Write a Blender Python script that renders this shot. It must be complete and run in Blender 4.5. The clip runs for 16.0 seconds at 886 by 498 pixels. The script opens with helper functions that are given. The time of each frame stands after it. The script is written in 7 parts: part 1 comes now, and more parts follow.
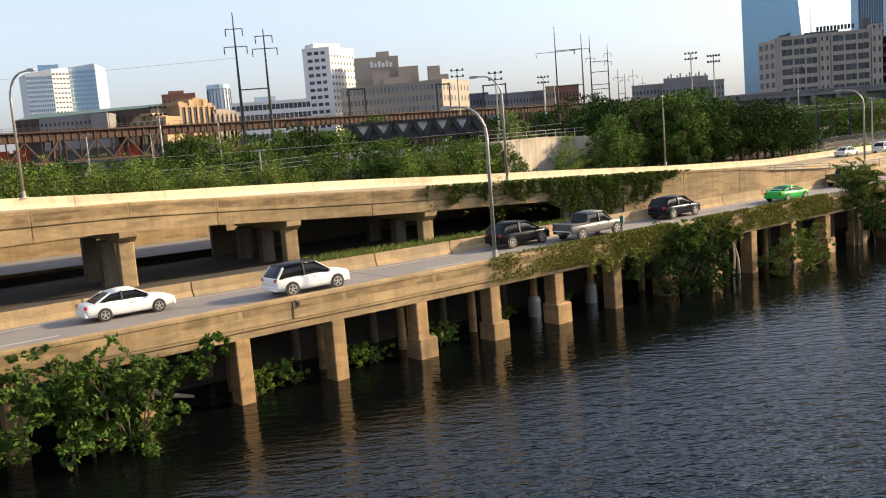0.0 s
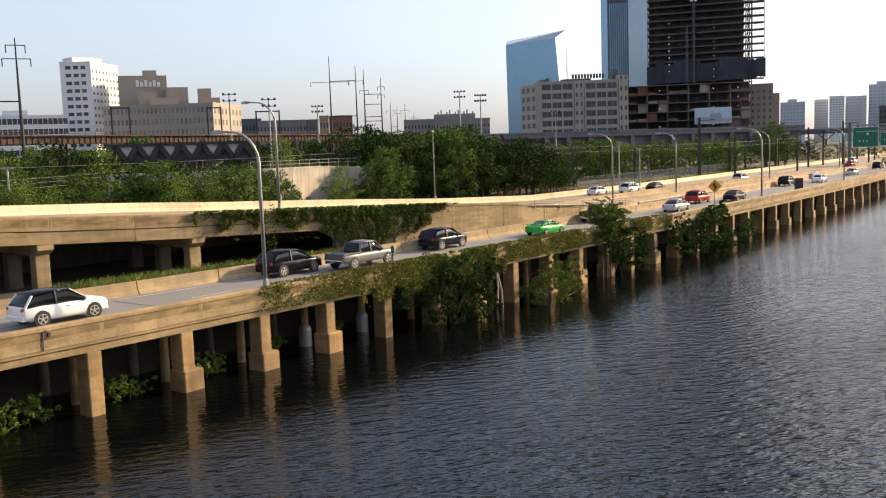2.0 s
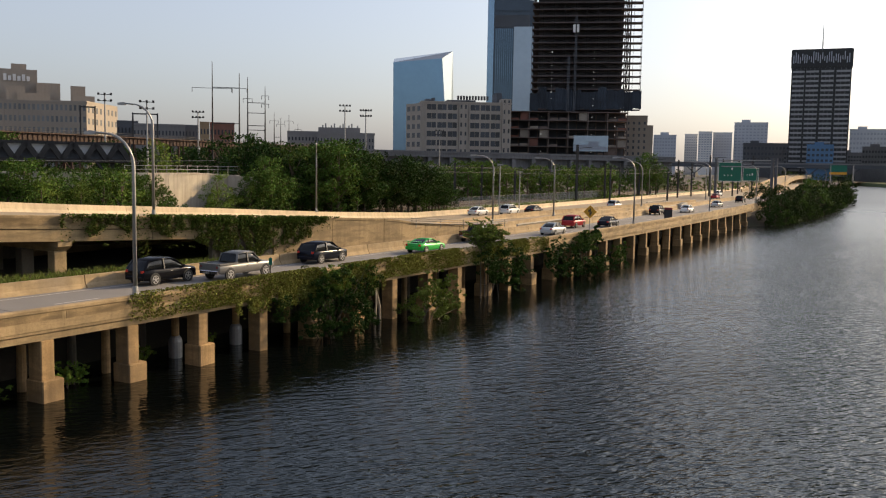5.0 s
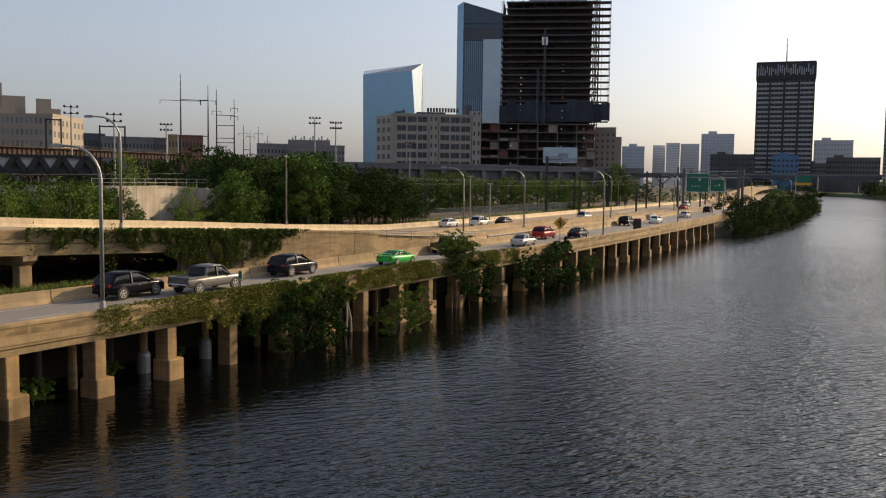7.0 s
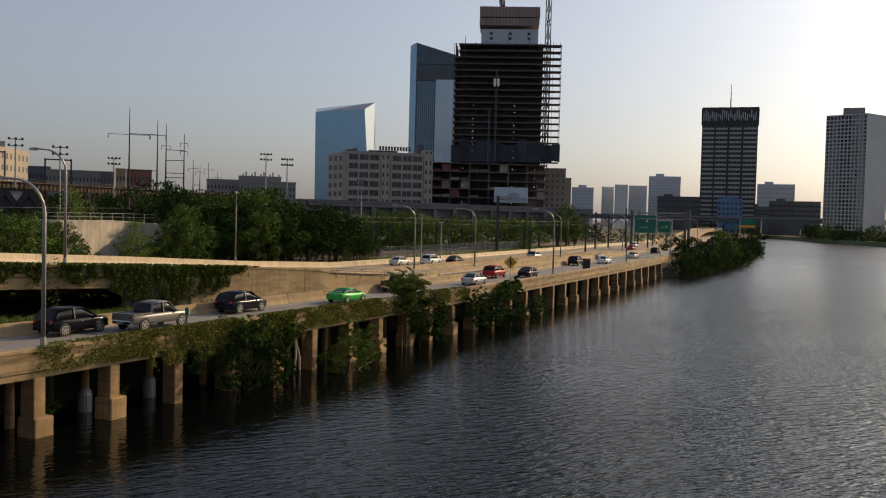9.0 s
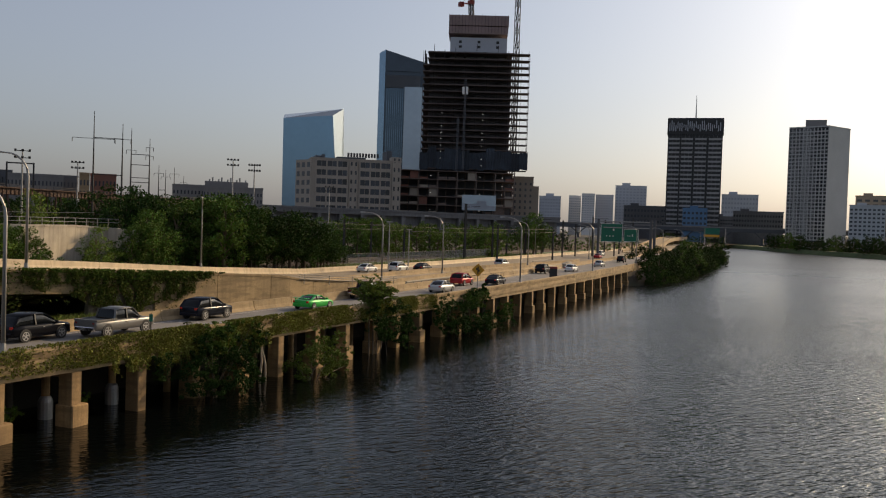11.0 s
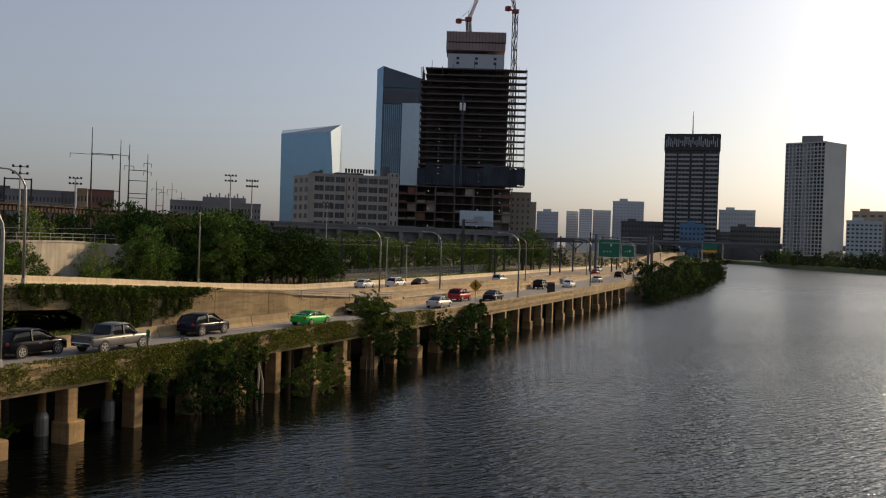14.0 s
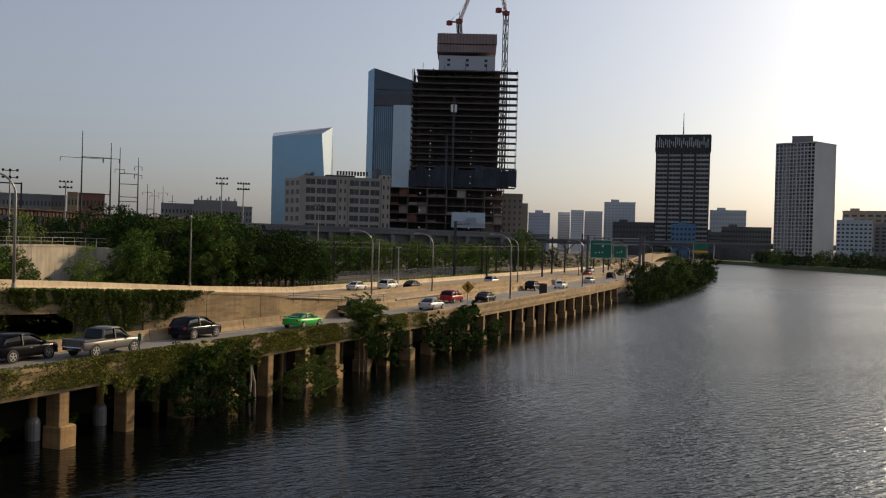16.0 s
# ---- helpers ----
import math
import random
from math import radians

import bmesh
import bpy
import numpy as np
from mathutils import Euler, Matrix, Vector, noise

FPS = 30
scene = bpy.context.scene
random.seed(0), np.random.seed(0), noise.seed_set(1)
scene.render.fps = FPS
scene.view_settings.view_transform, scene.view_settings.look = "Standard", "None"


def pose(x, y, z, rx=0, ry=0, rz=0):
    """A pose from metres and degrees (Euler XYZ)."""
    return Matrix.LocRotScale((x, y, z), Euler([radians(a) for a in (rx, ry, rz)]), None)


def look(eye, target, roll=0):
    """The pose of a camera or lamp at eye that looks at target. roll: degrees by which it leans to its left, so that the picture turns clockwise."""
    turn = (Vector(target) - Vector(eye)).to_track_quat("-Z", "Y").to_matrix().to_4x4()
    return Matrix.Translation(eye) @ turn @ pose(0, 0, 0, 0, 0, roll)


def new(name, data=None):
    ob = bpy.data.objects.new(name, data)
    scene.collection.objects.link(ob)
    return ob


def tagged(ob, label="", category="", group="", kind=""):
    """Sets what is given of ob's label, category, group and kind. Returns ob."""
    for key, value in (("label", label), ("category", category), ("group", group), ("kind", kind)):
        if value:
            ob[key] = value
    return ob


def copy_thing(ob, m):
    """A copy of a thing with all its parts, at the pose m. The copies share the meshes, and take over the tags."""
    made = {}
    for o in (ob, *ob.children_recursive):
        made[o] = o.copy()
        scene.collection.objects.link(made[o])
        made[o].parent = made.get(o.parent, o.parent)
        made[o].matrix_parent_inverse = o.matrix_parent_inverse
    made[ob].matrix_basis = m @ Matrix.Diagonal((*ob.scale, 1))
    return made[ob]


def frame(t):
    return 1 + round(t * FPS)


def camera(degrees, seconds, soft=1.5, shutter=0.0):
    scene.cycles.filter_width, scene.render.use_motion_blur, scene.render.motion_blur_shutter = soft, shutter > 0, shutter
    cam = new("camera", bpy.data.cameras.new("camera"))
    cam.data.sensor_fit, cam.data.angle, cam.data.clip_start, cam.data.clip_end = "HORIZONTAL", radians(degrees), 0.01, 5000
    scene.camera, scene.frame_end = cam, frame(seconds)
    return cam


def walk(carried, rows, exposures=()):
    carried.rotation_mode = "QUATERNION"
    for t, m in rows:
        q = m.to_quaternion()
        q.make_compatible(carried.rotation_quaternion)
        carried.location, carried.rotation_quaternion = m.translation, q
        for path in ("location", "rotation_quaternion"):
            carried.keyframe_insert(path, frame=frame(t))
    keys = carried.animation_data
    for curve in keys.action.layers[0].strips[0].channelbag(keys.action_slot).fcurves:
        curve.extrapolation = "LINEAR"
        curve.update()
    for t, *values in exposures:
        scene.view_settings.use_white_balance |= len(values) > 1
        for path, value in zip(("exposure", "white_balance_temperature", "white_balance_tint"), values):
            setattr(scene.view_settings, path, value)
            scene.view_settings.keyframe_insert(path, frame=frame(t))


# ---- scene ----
cam = camera(52.26, 16.0, soft=1.15)
PATH = [
    (0.0, pose(0, 0, 12, 82.75, 4.47, -0.58)),
    (0.5, pose(0, 0, 12, 82.53, 4.03, -6.13)),
    (1.0, pose(0, 0, 12, 83.26, 3.87, -9.20)),
    (1.5, pose(0, 0, 12, 83.71, 3.38, -13.34)),
    (2.0, pose(0, 0, 12, 83.79, 2.01, -14.80)),
    (2.5, pose(0, 0, 12, 83.61, 1.02, -15.71)),
    (3.0, pose(0, 0, 12, 83.40, 0.37, -16.62)),
    (3.5, pose(0, 0, 12, 83.58, -0.13, -17.77)),
    (4.0, pose(0, 0, 12, 84.02, -0.32, -19.29)),
    (4.5, pose(0, 0, 12, 84.26, -0.77, -21.27)),
    (5.0, pose(0, 0, 12, 84.74, -0.95, -22.14)),
    (7.5, pose(0, 0, 12, 86.12, -1.17, -24.78)),
    (8.0, pose(0, 0, 12, 87.04, -1.69, -25.63)),
    (8.5, pose(0, 0, 12, 87.65, -1.40, -26.09)),
    (9.0, pose(0, 0, 12, 88.01, -1.48, -27.09)),
    (11.5, pose(0, 0, 12, 88.61, -1.92, -29.20)),
    (12.0, pose(0, 0, 12, 88.86, -1.96, -29.11)),
    (12.5, pose(0, 0, 12, 89.06, -2.09, -29.11)),
    (13.0, pose(0, 0, 12, 89.21, -1.97, -28.95)),
    (13.5, pose(0, 0, 12, 89.29, -1.92, -29.20)),
    (14.0, pose(0, 0, 12, 89.53, -1.89, -29.28)),
    (14.5, pose(0, 0, 12, 89.61, -1.82, -29.46)),
    (15.0, pose(0, 0, 12, 89.60, -1.77, -29.49)),
    (15.5, pose(0, 0, 12, 89.59, -1.69, -29.61)),
    (16.0, pose(0, 0, 12, 89.66, -1.57, -29.79)),
]
walk(cam, PATH, exposures=[(0.0, 0.93, 6300, 9), (1.0, 0.9, 6320, 9), (2.0, 0.8, 6350, 10), (3.5, 0.63, 6420, 10), (5.0, 0.3, 6500, 10), (7.5, 0.0, 6500, 10), (8.0, -0.1, 6500, 10), (9.0, -0.28, 6500, 10), (12.0, -0.34, 6500, 10), (16.0, -0.36, 6500, 10)])

# ---- light ----
SUN_AZ, SUN_EL = 78.0, 24.0
world = bpy.data.worlds.new("sky")
scene.world = world
world.use_nodes = True
sky_nodes = world.node_tree.nodes
sky = sky_nodes.new("ShaderNodeTexSky")
sky.sky_type = "NISHITA"
sky.sun_disc = False
sky.sun_elevation = radians(SUN_EL)
sky.sun_rotation = radians(SUN_AZ)
sky.air_density, sky.dust_density, sky.ozone_density = 1.0, 3.2, 3.0
sky_nodes["Background"].inputs["Strength"].default_value = 0.14
haze = sky_nodes.new("ShaderNodeHueSaturation")  # summer haze takes colour out of the sky
haze.inputs["Saturation"].default_value = 0.8
world.node_tree.links.new(sky.outputs[0], haze.inputs["Color"])
tint = sky_nodes.new("ShaderNodeMix")
tint.data_type, tint.blend_type = "RGBA", "MIX"
tint.inputs["Factor"].default_value = 0.24
tint.inputs[7].default_value = (5.25, 5.05, 5.5, 1)
world.node_tree.links.new(haze.outputs[0], tint.inputs[6])
world.node_tree.links.new(tint.outputs[2], sky_nodes["Background"].inputs["Color"])
sun_data = bpy.data.lights.new("sun", "SUN")
sun_data.energy, sun_data.angle, sun_data.color = 4.8, radians(0.8), (1.0, 0.73, 0.415)
sun = new("sun", sun_data)
sun.matrix_world = look(
    (200 * math.sin(radians(SUN_AZ)), 200 * math.cos(radians(SUN_AZ)), 200 * math.tan(radians(SUN_EL))), (0, 0, 0))


# ---- materials ----
def material(name, base, rough=0.8, metal=0.0, vary=0.25, scale=1.0, fine=12.0, bump=0.0, stain=None,
             streak=0.0, island=0.0, objects=0.0, spec=0.5, bump_scale=None, grime=0.0):
    """A surface: base colour broken up at a large and a fine scale, with optional stains, streaks that run down and relief."""
    m = bpy.data.materials.new(name)
    m.use_nodes = True
    nt = m.node_tree
    n, l = nt.nodes, nt.links
    b = n["Principled BSDF"]
    b.inputs["Roughness"].default_value = rough
    b.inputs["Metallic"].default_value = metal
    b.inputs["Specular IOR Level"].default_value = spec
    co = n.new("ShaderNodeTexCoord")
    geo = n.new("ShaderNodeNewGeometry")

    def noise_of(sc, detail=4.0, vec=None):
        t = n.new("ShaderNodeTexNoise")
        t.inputs["Scale"].default_value = sc
        t.inputs["Detail"].default_value = detail
        l.new(vec or geo.outputs["Position"], t.inputs["Vector"])
        return t.outputs["Fac"]

    def mix(fac, a, c, kind="MIX"):
        x = n.new("ShaderNodeMix")
        x.data_type, x.blend_type = "RGBA", kind
        for socket, v in ((x.inputs["Factor"], fac), (x.inputs[6], a), (x.inputs[7], c)):
            if isinstance(v, bpy.types.NodeSocket):
                l.new(v, socket)
            elif socket.type == "VALUE":
                socket.default_value = v
            else:
                socket.default_value = (*v, 1)
        return x.outputs[2]

    def ramp(fac, lo, hi, a=0.0, c=1.0):
        x = n.new("ShaderNodeMapRange")
        x.inputs["From Min"].default_value, x.inputs["From Max"].default_value = lo, hi
        x.inputs["To Min"].default_value, x.inputs["To Max"].default_value = a, c
        l.new(fac, x.inputs["Value"])
        return x.outputs["Result"]

    dark = tuple(c * (1 - vary) for c in base)
    light = tuple(min(1, c * (1 + vary)) for c in base)
    col = mix(ramp(noise_of(scale), 0.3, 0.7), dark, light)
    col = mix(0.35, col, mix(ramp(noise_of(scale * fine, 3), 0.3, 0.7), dark, light))
    if stain:
        col = mix(ramp(noise_of(scale * 0.55, 6), 0.52, 0.72, 0, 0.75), col, stain)
    if streak:
        mp = n.new("ShaderNodeMapping")
        mp.inputs["Scale"].default_value = (2.2, 2.2, 0.18)
        l.new(geo.outputs["Position"], mp.inputs["Vector"])
        s = ramp(noise_of(1.0, 5, mp.outputs["Vector"]), 0.44, 0.72, 0, streak)
        col = mix(s, col, tuple(c * 0.35 for c in base))
    if grime:
        mp = n.new("ShaderNodeMapping")
        mp.inputs["Scale"].default_value = (0.5, 0.5, 2.4)
        l.new(geo.outputs["Position"], mp.inputs["Vector"])
        s = ramp(noise_of(1.0, 9, mp.outputs["Vector"]), 0.47, 0.62, 0, grime)
        col = mix(s, col, tuple(c * 0.45 for c in base))
        col = mix(ramp(noise_of(28.0, 4), 0.56, 0.66, 0, 0.4), col, tuple(c * 0.4 for c in base))
    if island:
        x = n.new("ShaderNodeHueSaturation")
        l.new(ramp(geo.outputs["Random Per Island"], 0, 1, 0.5 - island * 0.12, 0.5 + island * 0.05), x.inputs["Hue"])
        l.new(ramp(geo.outputs["Random Per Island"], 0, 1, 1 - island, 1 + island), x.inputs["Value"])
        l.new(col, x.inputs["Color"])
        col = x.outputs["Color"]
    if objects:
        info = n.new("ShaderNodeObjectInfo")
        x = n.new("ShaderNodeHueSaturation")
        l.new(ramp(info.outputs["Random"], 0, 1, 1 - objects, 1 + objects), x.inputs["Value"])
        l.new(col, x.inputs["Color"])
        col = x.outputs["Color"]
    l.new(col, b.inputs["Base Color"])
    if bump:
        bp = n.new("ShaderNodeBump")
        bp.inputs["Strength"].default_value = bump
        bp.inputs["Distance"].default_value = 0.05
        l.new(noise_of(bump_scale or scale * fine, 5), bp.inputs["Height"])
        l.new(bp.outputs["Normal"], b.inputs["Normal"])
    return m


def leaf_material(name, base, island=0.45):
    m = material(name, base, rough=0.65, vary=0.3, scale=0.35, fine=6, island=island * 0.7, spec=0.05, objects=0.32)
    nt = m.node_tree
    b = nt.nodes["Principled BSDF"]
    tr = nt.nodes.new("ShaderNodeBsdfTranslucent")
    mx = nt.nodes.new("ShaderNodeMixShader")
    mx.inputs[0].default_value = 0.12
    src = b.inputs["Base Color"].links[0].from_socket
    nt.links.new(src, tr.inputs["Color"])
    nt.links.new(b.outputs[0], mx.inputs[1])
    nt.links.new(tr.outputs[0], mx.inputs[2])
    nt.links.new(mx.outputs[0], nt.nodes["Material Output"].inputs["Surface"])
    return m


def water_material():
    m = bpy.data.materials.new("river_water")
    m.use_nodes = True
    nt = m.node_tree
    n, l = nt.nodes, nt.links
    b = n["Principled BSDF"]
    b.inputs["Base Color"].default_value = (0.0018, 0.0026, 0.0026, 1)
    b.inputs["Roughness"].default_value = 0.06
    b.inputs["Specular Tint"].default_value = (0.55, 0.9, 1.0, 1)
    b.inputs["IOR"].default_value = 1.333
    geo = n.new("ShaderNodeNewGeometry")

    def wave(sx, sy, rot, detail):
        mp = n.new("ShaderNodeMapping")
        mp.inputs["Rotation"].default_value = (0, 0, radians(rot))
        mp.inputs["Scale"].default_value = (sx, sy, 1)
        l.new(geo.outputs["Position"], mp.inputs["Vector"])
        t = n.new("ShaderNodeTexNoise")
        t.inputs["Scale"].default_value = 1
        t.inputs["Detail"].default_value = detail
        l.new(mp.outputs["Vector"], t.inputs["Vector"])
        return t.outputs["Fac"]

    # calm lanes between rippled ones
    calm = n.new("ShaderNodeMapRange")
    calm.inputs["From Min"].default_value, calm.inputs["From Max"].default_value = 0.35, 0.65
    calm.inputs["To Min"].default_value, calm.inputs["To Max"].default_value = 0.6, 1.0
    l.new(wave(0.012, 0.03, 40, 2), calm.inputs["Value"])
    # the viaduct shelters the water along the bank
    off = n.new("ShaderNodeVectorMath")
    off.operation = "DOT_PRODUCT"
    off.inputs[1].default_value = (-0.6198, 0.7848, 0)
    l.new(geo.outputs["Position"], off.inputs[0])
    lee = n.new("ShaderNodeMapRange")
    lee.inputs["From Min"].default_value, lee.inputs["From Max"].default_value = 32.0, 8.0
    lee.inputs["To Min"].default_value, lee.inputs["To Max"].default_value = 0.22, 1.25
    l.new(off.outputs["Value"], lee.inputs["Value"])
    both = n.new("ShaderNodeMath")
    both.operation = "MULTIPLY"
    l.new(calm.outputs["Result"], both.inputs[0])
    l.new(lee.outputs["Result"], both.inputs[1])
    # long waves give way to fine ripples towards the open bend of the river
    down = n.new("ShaderNodeVectorMath")
    down.operation = "DOT_PRODUCT"
    down.inputs[1].default_value = (0.7848, 0.6198, 0)
    l.new(geo.outputs["Position"], down.inputs[0])
    bend = n.new("ShaderNodeMapRange")
    bend.inputs["From Min"].default_value, bend.inputs["From Max"].default_value = 60.0, 420.0
    bend.inputs["To Min"].default_value, bend.inputs["To Max"].default_value = 1.0, 0.6
    l.new(down.outputs["Value"], bend.inputs["Value"])
    ripple = n.new("ShaderNodeMapRange")
    ripple.inputs["From Min"].default_value, ripple.inputs["From Max"].default_value = 60.0, 400.0
    ripple.inputs["To Min"].default_value, ripple.inputs["To Max"].default_value = 0.08, 0.34
    l.new(down.outputs["Value"], ripple.inputs["Value"])
    l.new(ripple.outputs["Result"], b.inputs["Roughness"])
    wind = n.new("ShaderNodeMath")
    wind.operation = "MULTIPLY"
    l.new(both.outputs[0], wind.inputs[0])
    l.new(bend.outputs["Result"], wind.inputs[1])
    last = None
    for height, dist in ((wave(0.28, 0.7, 35, 2), 0.07), (wave(0.8, 2.1, -24, 2), 0.26), (wave(2.2, 5.5, -34, 2), 0.10)):
        bp = n.new("ShaderNodeBump")
        l.new(wind.outputs[0], bp.inputs["Strength"])
        bp.inputs["Distance"].default_value = dist
        l.new(height, bp.inputs["Height"])
        if last:
            l.new(last, bp.inputs["Normal"])
        last = bp.outputs["Normal"]
    l.new(last, b.inputs["Normal"])
    return m


CONCRETE = material("weathered_concrete", (0.325, 0.232, 0.12), 0.9, vary=0.3, scale=0.45, fine=14, bump=0.25,
                    stain=(0.22, 0.155, 0.085), streak=0.35, objects=0.1, grime=0.55)
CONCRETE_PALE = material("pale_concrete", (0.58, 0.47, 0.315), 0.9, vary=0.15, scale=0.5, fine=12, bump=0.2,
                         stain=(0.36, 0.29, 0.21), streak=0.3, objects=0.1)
CONCRETE_JERSEY = material("barrier_concrete", (0.36, 0.262, 0.143), 0.9, vary=0.18, scale=0.6, fine=12, bump=0.2,
                           stain=(0.25, 0.2, 0.14), streak=0.35, objects=0.1, grime=0.35)
CONCRETE_PIER = material("stained_pier_concrete", (0.31, 0.198, 0.088), 0.9, vary=0.35, scale=0.6, fine=14, bump=0.3,
                         stain=(0.13, 0.09, 0.05), streak=0.55, objects=0.2, grime=0.5)
CONCRETE_ROUGH = material("rough_weathered_band", (0.26, 0.18, 0.09), 0.95, vary=0.35, scale=1.2, fine=9, bump=0.2,
                          stain=(0.13, 0.09, 0.045), streak=0.3, objects=0.15, grime=0.85)
# dark base puts the shade under the decks into the concrete's colour
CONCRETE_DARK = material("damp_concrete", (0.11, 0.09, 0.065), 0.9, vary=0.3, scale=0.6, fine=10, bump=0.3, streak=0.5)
ASPHALT = material("worn_road", (0.175, 0.164, 0.155), 0.9, vary=0.14, scale=0.25, fine=40, bump=0.15, stain=(0.125, 0.116, 0.108))
PAVEMENT_TAN = material("worn_concrete_pavement", (0.27, 0.215, 0.145), 0.9, vary=0.14, scale=0.2, fine=30, bump=0.15, stain=(0.2, 0.165, 0.12), grime=0.2)
PAINT_WHITE = material("road_paint", (0.42, 0.40, 0.37), 0.7, vary=0.2, scale=2, fine=8)
SOIL = material("soil", (0.036, 0.029, 0.021), 0.95, vary=0.4, scale=0.25, fine=16, bump=0.5, stain=(0.03, 0.036, 0.016))
BALLAST = material("rail_ballast", (0.075, 0.058, 0.043), 0.95, vary=0.3, scale=0.4, fine=20, bump=0.5, stain=(0.09, 0.10, 0.045))
GRASS_GROUND = material("rough_grass", (0.062, 0.085, 0.026), 0.95, vary=0.4, scale=0.3, fine=15, bump=0.6, stain=(0.10, 0.095, 0.042))
WATER = water_material()
STEEL = material("galvanised_steel", (0.30, 0.295, 0.285), 0.5, 0.6, vary=0.12, scale=1.5, fine=8)
STEEL_DARK = material("dark_steel", (0.035, 0.033, 0.032), 0.65, 0.3, vary=0.3, scale=1.0, fine=8)
RUST = material("rusty_steel", (0.055, 0.03, 0.021), 0.85, 0.1, vary=0.4, scale=0.6, fine=10, stain=(0.05, 0.03, 0.02))
RUST_PALE = material("rusty_plate", (0.10, 0.062, 0.042), 0.85, 0.0, vary=0.35, scale=0.4, fine=10, stain=(0.10, 0.055, 0.03))
RED_PAINT = material("red_graffiti", (0.42, 0.07, 0.035), 0.8, vary=0.3, scale=0.8)
BARK = material("bark", (0.10, 0.075, 0.05), 0.95, vary=0.35, scale=2, fine=8, bump=0.6)
DEADWOOD = material("bleached_wood", (0.34, 0.29, 0.22), 0.9, vary=0.25, scale=2, fine=8, bump=0.4)
LEAF = leaf_material("leaves", (0.058, 0.108, 0.02))
LEAF_FROND = leaf_material("frond_leaves", (0.125, 0.18, 0.034), 0.35)
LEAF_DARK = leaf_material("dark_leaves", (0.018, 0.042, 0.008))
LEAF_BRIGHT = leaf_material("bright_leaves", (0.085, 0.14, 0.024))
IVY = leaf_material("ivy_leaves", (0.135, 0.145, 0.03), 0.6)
# darker copy of the ivy colour, for leaves that hang in shade
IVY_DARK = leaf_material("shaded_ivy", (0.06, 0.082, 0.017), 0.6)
GRASS = leaf_material("grass_blades", (0.10, 0.13, 0.03), 0.5)
SIGN_GREEN = material("sign_green", (0.0, 0.12, 0.072), 0.45, vary=0.08, scale=1)
SIGN_YELLOW = material("sign_yellow", (0.62, 0.30, 0.015), 0.45, vary=0.1, scale=2)
BLACK = material("black_paint", (0.02, 0.02, 0.02), 0.5, vary=0.2, scale=2)
WHITE = material("white_paint", (0.75, 0.74, 0.70), 0.5, vary=0.08, scale=2)
RUBBER = material("rubber", (0.02, 0.02, 0.02), 0.85, vary=0.2, scale=6)
RIM = material("wheel_alloy", (0.45, 0.45, 0.45), 0.4, 0.8, vary=0.1, scale=6)
CAR_GLASS = material("tinted_glass", (0.006, 0.008, 0.010), 0.05, vary=0.1, scale=1, spec=0.22)
CHROME = material("chrome", (0.7, 0.7, 0.7), 0.15, 1.0, vary=0.05, scale=4)
LAMP_RED = material("tail_lamp_red", (0.45, 0.02, 0.015), 0.2, vary=0.1, scale=8)
LAMP_CLEAR = material("head_lamp_clear", (0.7, 0.7, 0.68), 0.12, vary=0.05, scale=8)
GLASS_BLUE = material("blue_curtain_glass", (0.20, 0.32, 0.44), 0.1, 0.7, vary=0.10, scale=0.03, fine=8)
# distance haze is put into this paler, bluish base
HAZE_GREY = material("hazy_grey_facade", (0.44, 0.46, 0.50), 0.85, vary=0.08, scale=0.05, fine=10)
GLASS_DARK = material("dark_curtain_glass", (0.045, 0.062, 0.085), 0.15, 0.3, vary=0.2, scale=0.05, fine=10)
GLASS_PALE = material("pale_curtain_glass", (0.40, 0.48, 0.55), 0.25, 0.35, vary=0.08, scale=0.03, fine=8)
# sun on the tower's side facet is put into a paler glass colour
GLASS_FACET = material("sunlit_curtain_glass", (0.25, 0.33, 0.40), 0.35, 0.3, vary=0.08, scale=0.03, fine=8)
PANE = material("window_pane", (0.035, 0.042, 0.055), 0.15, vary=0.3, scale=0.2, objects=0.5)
# lighter copy of the pane colour, with a sunlit look put in
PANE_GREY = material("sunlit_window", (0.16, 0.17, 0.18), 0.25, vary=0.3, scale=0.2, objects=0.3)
WALL_WHITE = material("white_facade", (0.68, 0.67, 0.65), 0.85, vary=0.06, scale=0.06, fine=10)
WALL_APART = material("pale_apartment_facade", (0.46, 0.46, 0.46), 0.85, vary=0.08, scale=0.06, fine=10)
WALL_CREAM = material("cream_stone", (0.33, 0.28, 0.225), 0.9, vary=0.1, scale=0.06, fine=10, streak=0.15)
WALL_LOFT = material("pale_factory_stone", (0.36, 0.312, 0.262), 0.9, vary=0.1, scale=0.06, fine=10, streak=0.2)
STEEL_OLD = material("weathered_steel", (0.24, 0.215, 0.18), 0.75, 0.1, vary=0.2, scale=1.2, fine=8)
FORM_PINK = material("formwork_panels", (0.30, 0.22, 0.21), 0.9, vary=0.2, scale=0.1, fine=8)
FRAME_BROWN = material("brown_frame", (0.17, 0.128, 0.108), 0.9, vary=0.3, scale=0.08, fine=10)
WALL_TAN = material("tan_brick", (0.31, 0.21, 0.12), 0.9, vary=0.15, scale=0.08, fine=14)
WALL_GREY = material("grey_stone", (0.21, 0.20, 0.195), 0.9, vary=0.1, scale=0.05, fine=12, streak=0.15)
WALL_BROWN = material("brown_stone", (0.31, 0.265, 0.215), 0.9, vary=0.12, scale=0.05, fine=12)
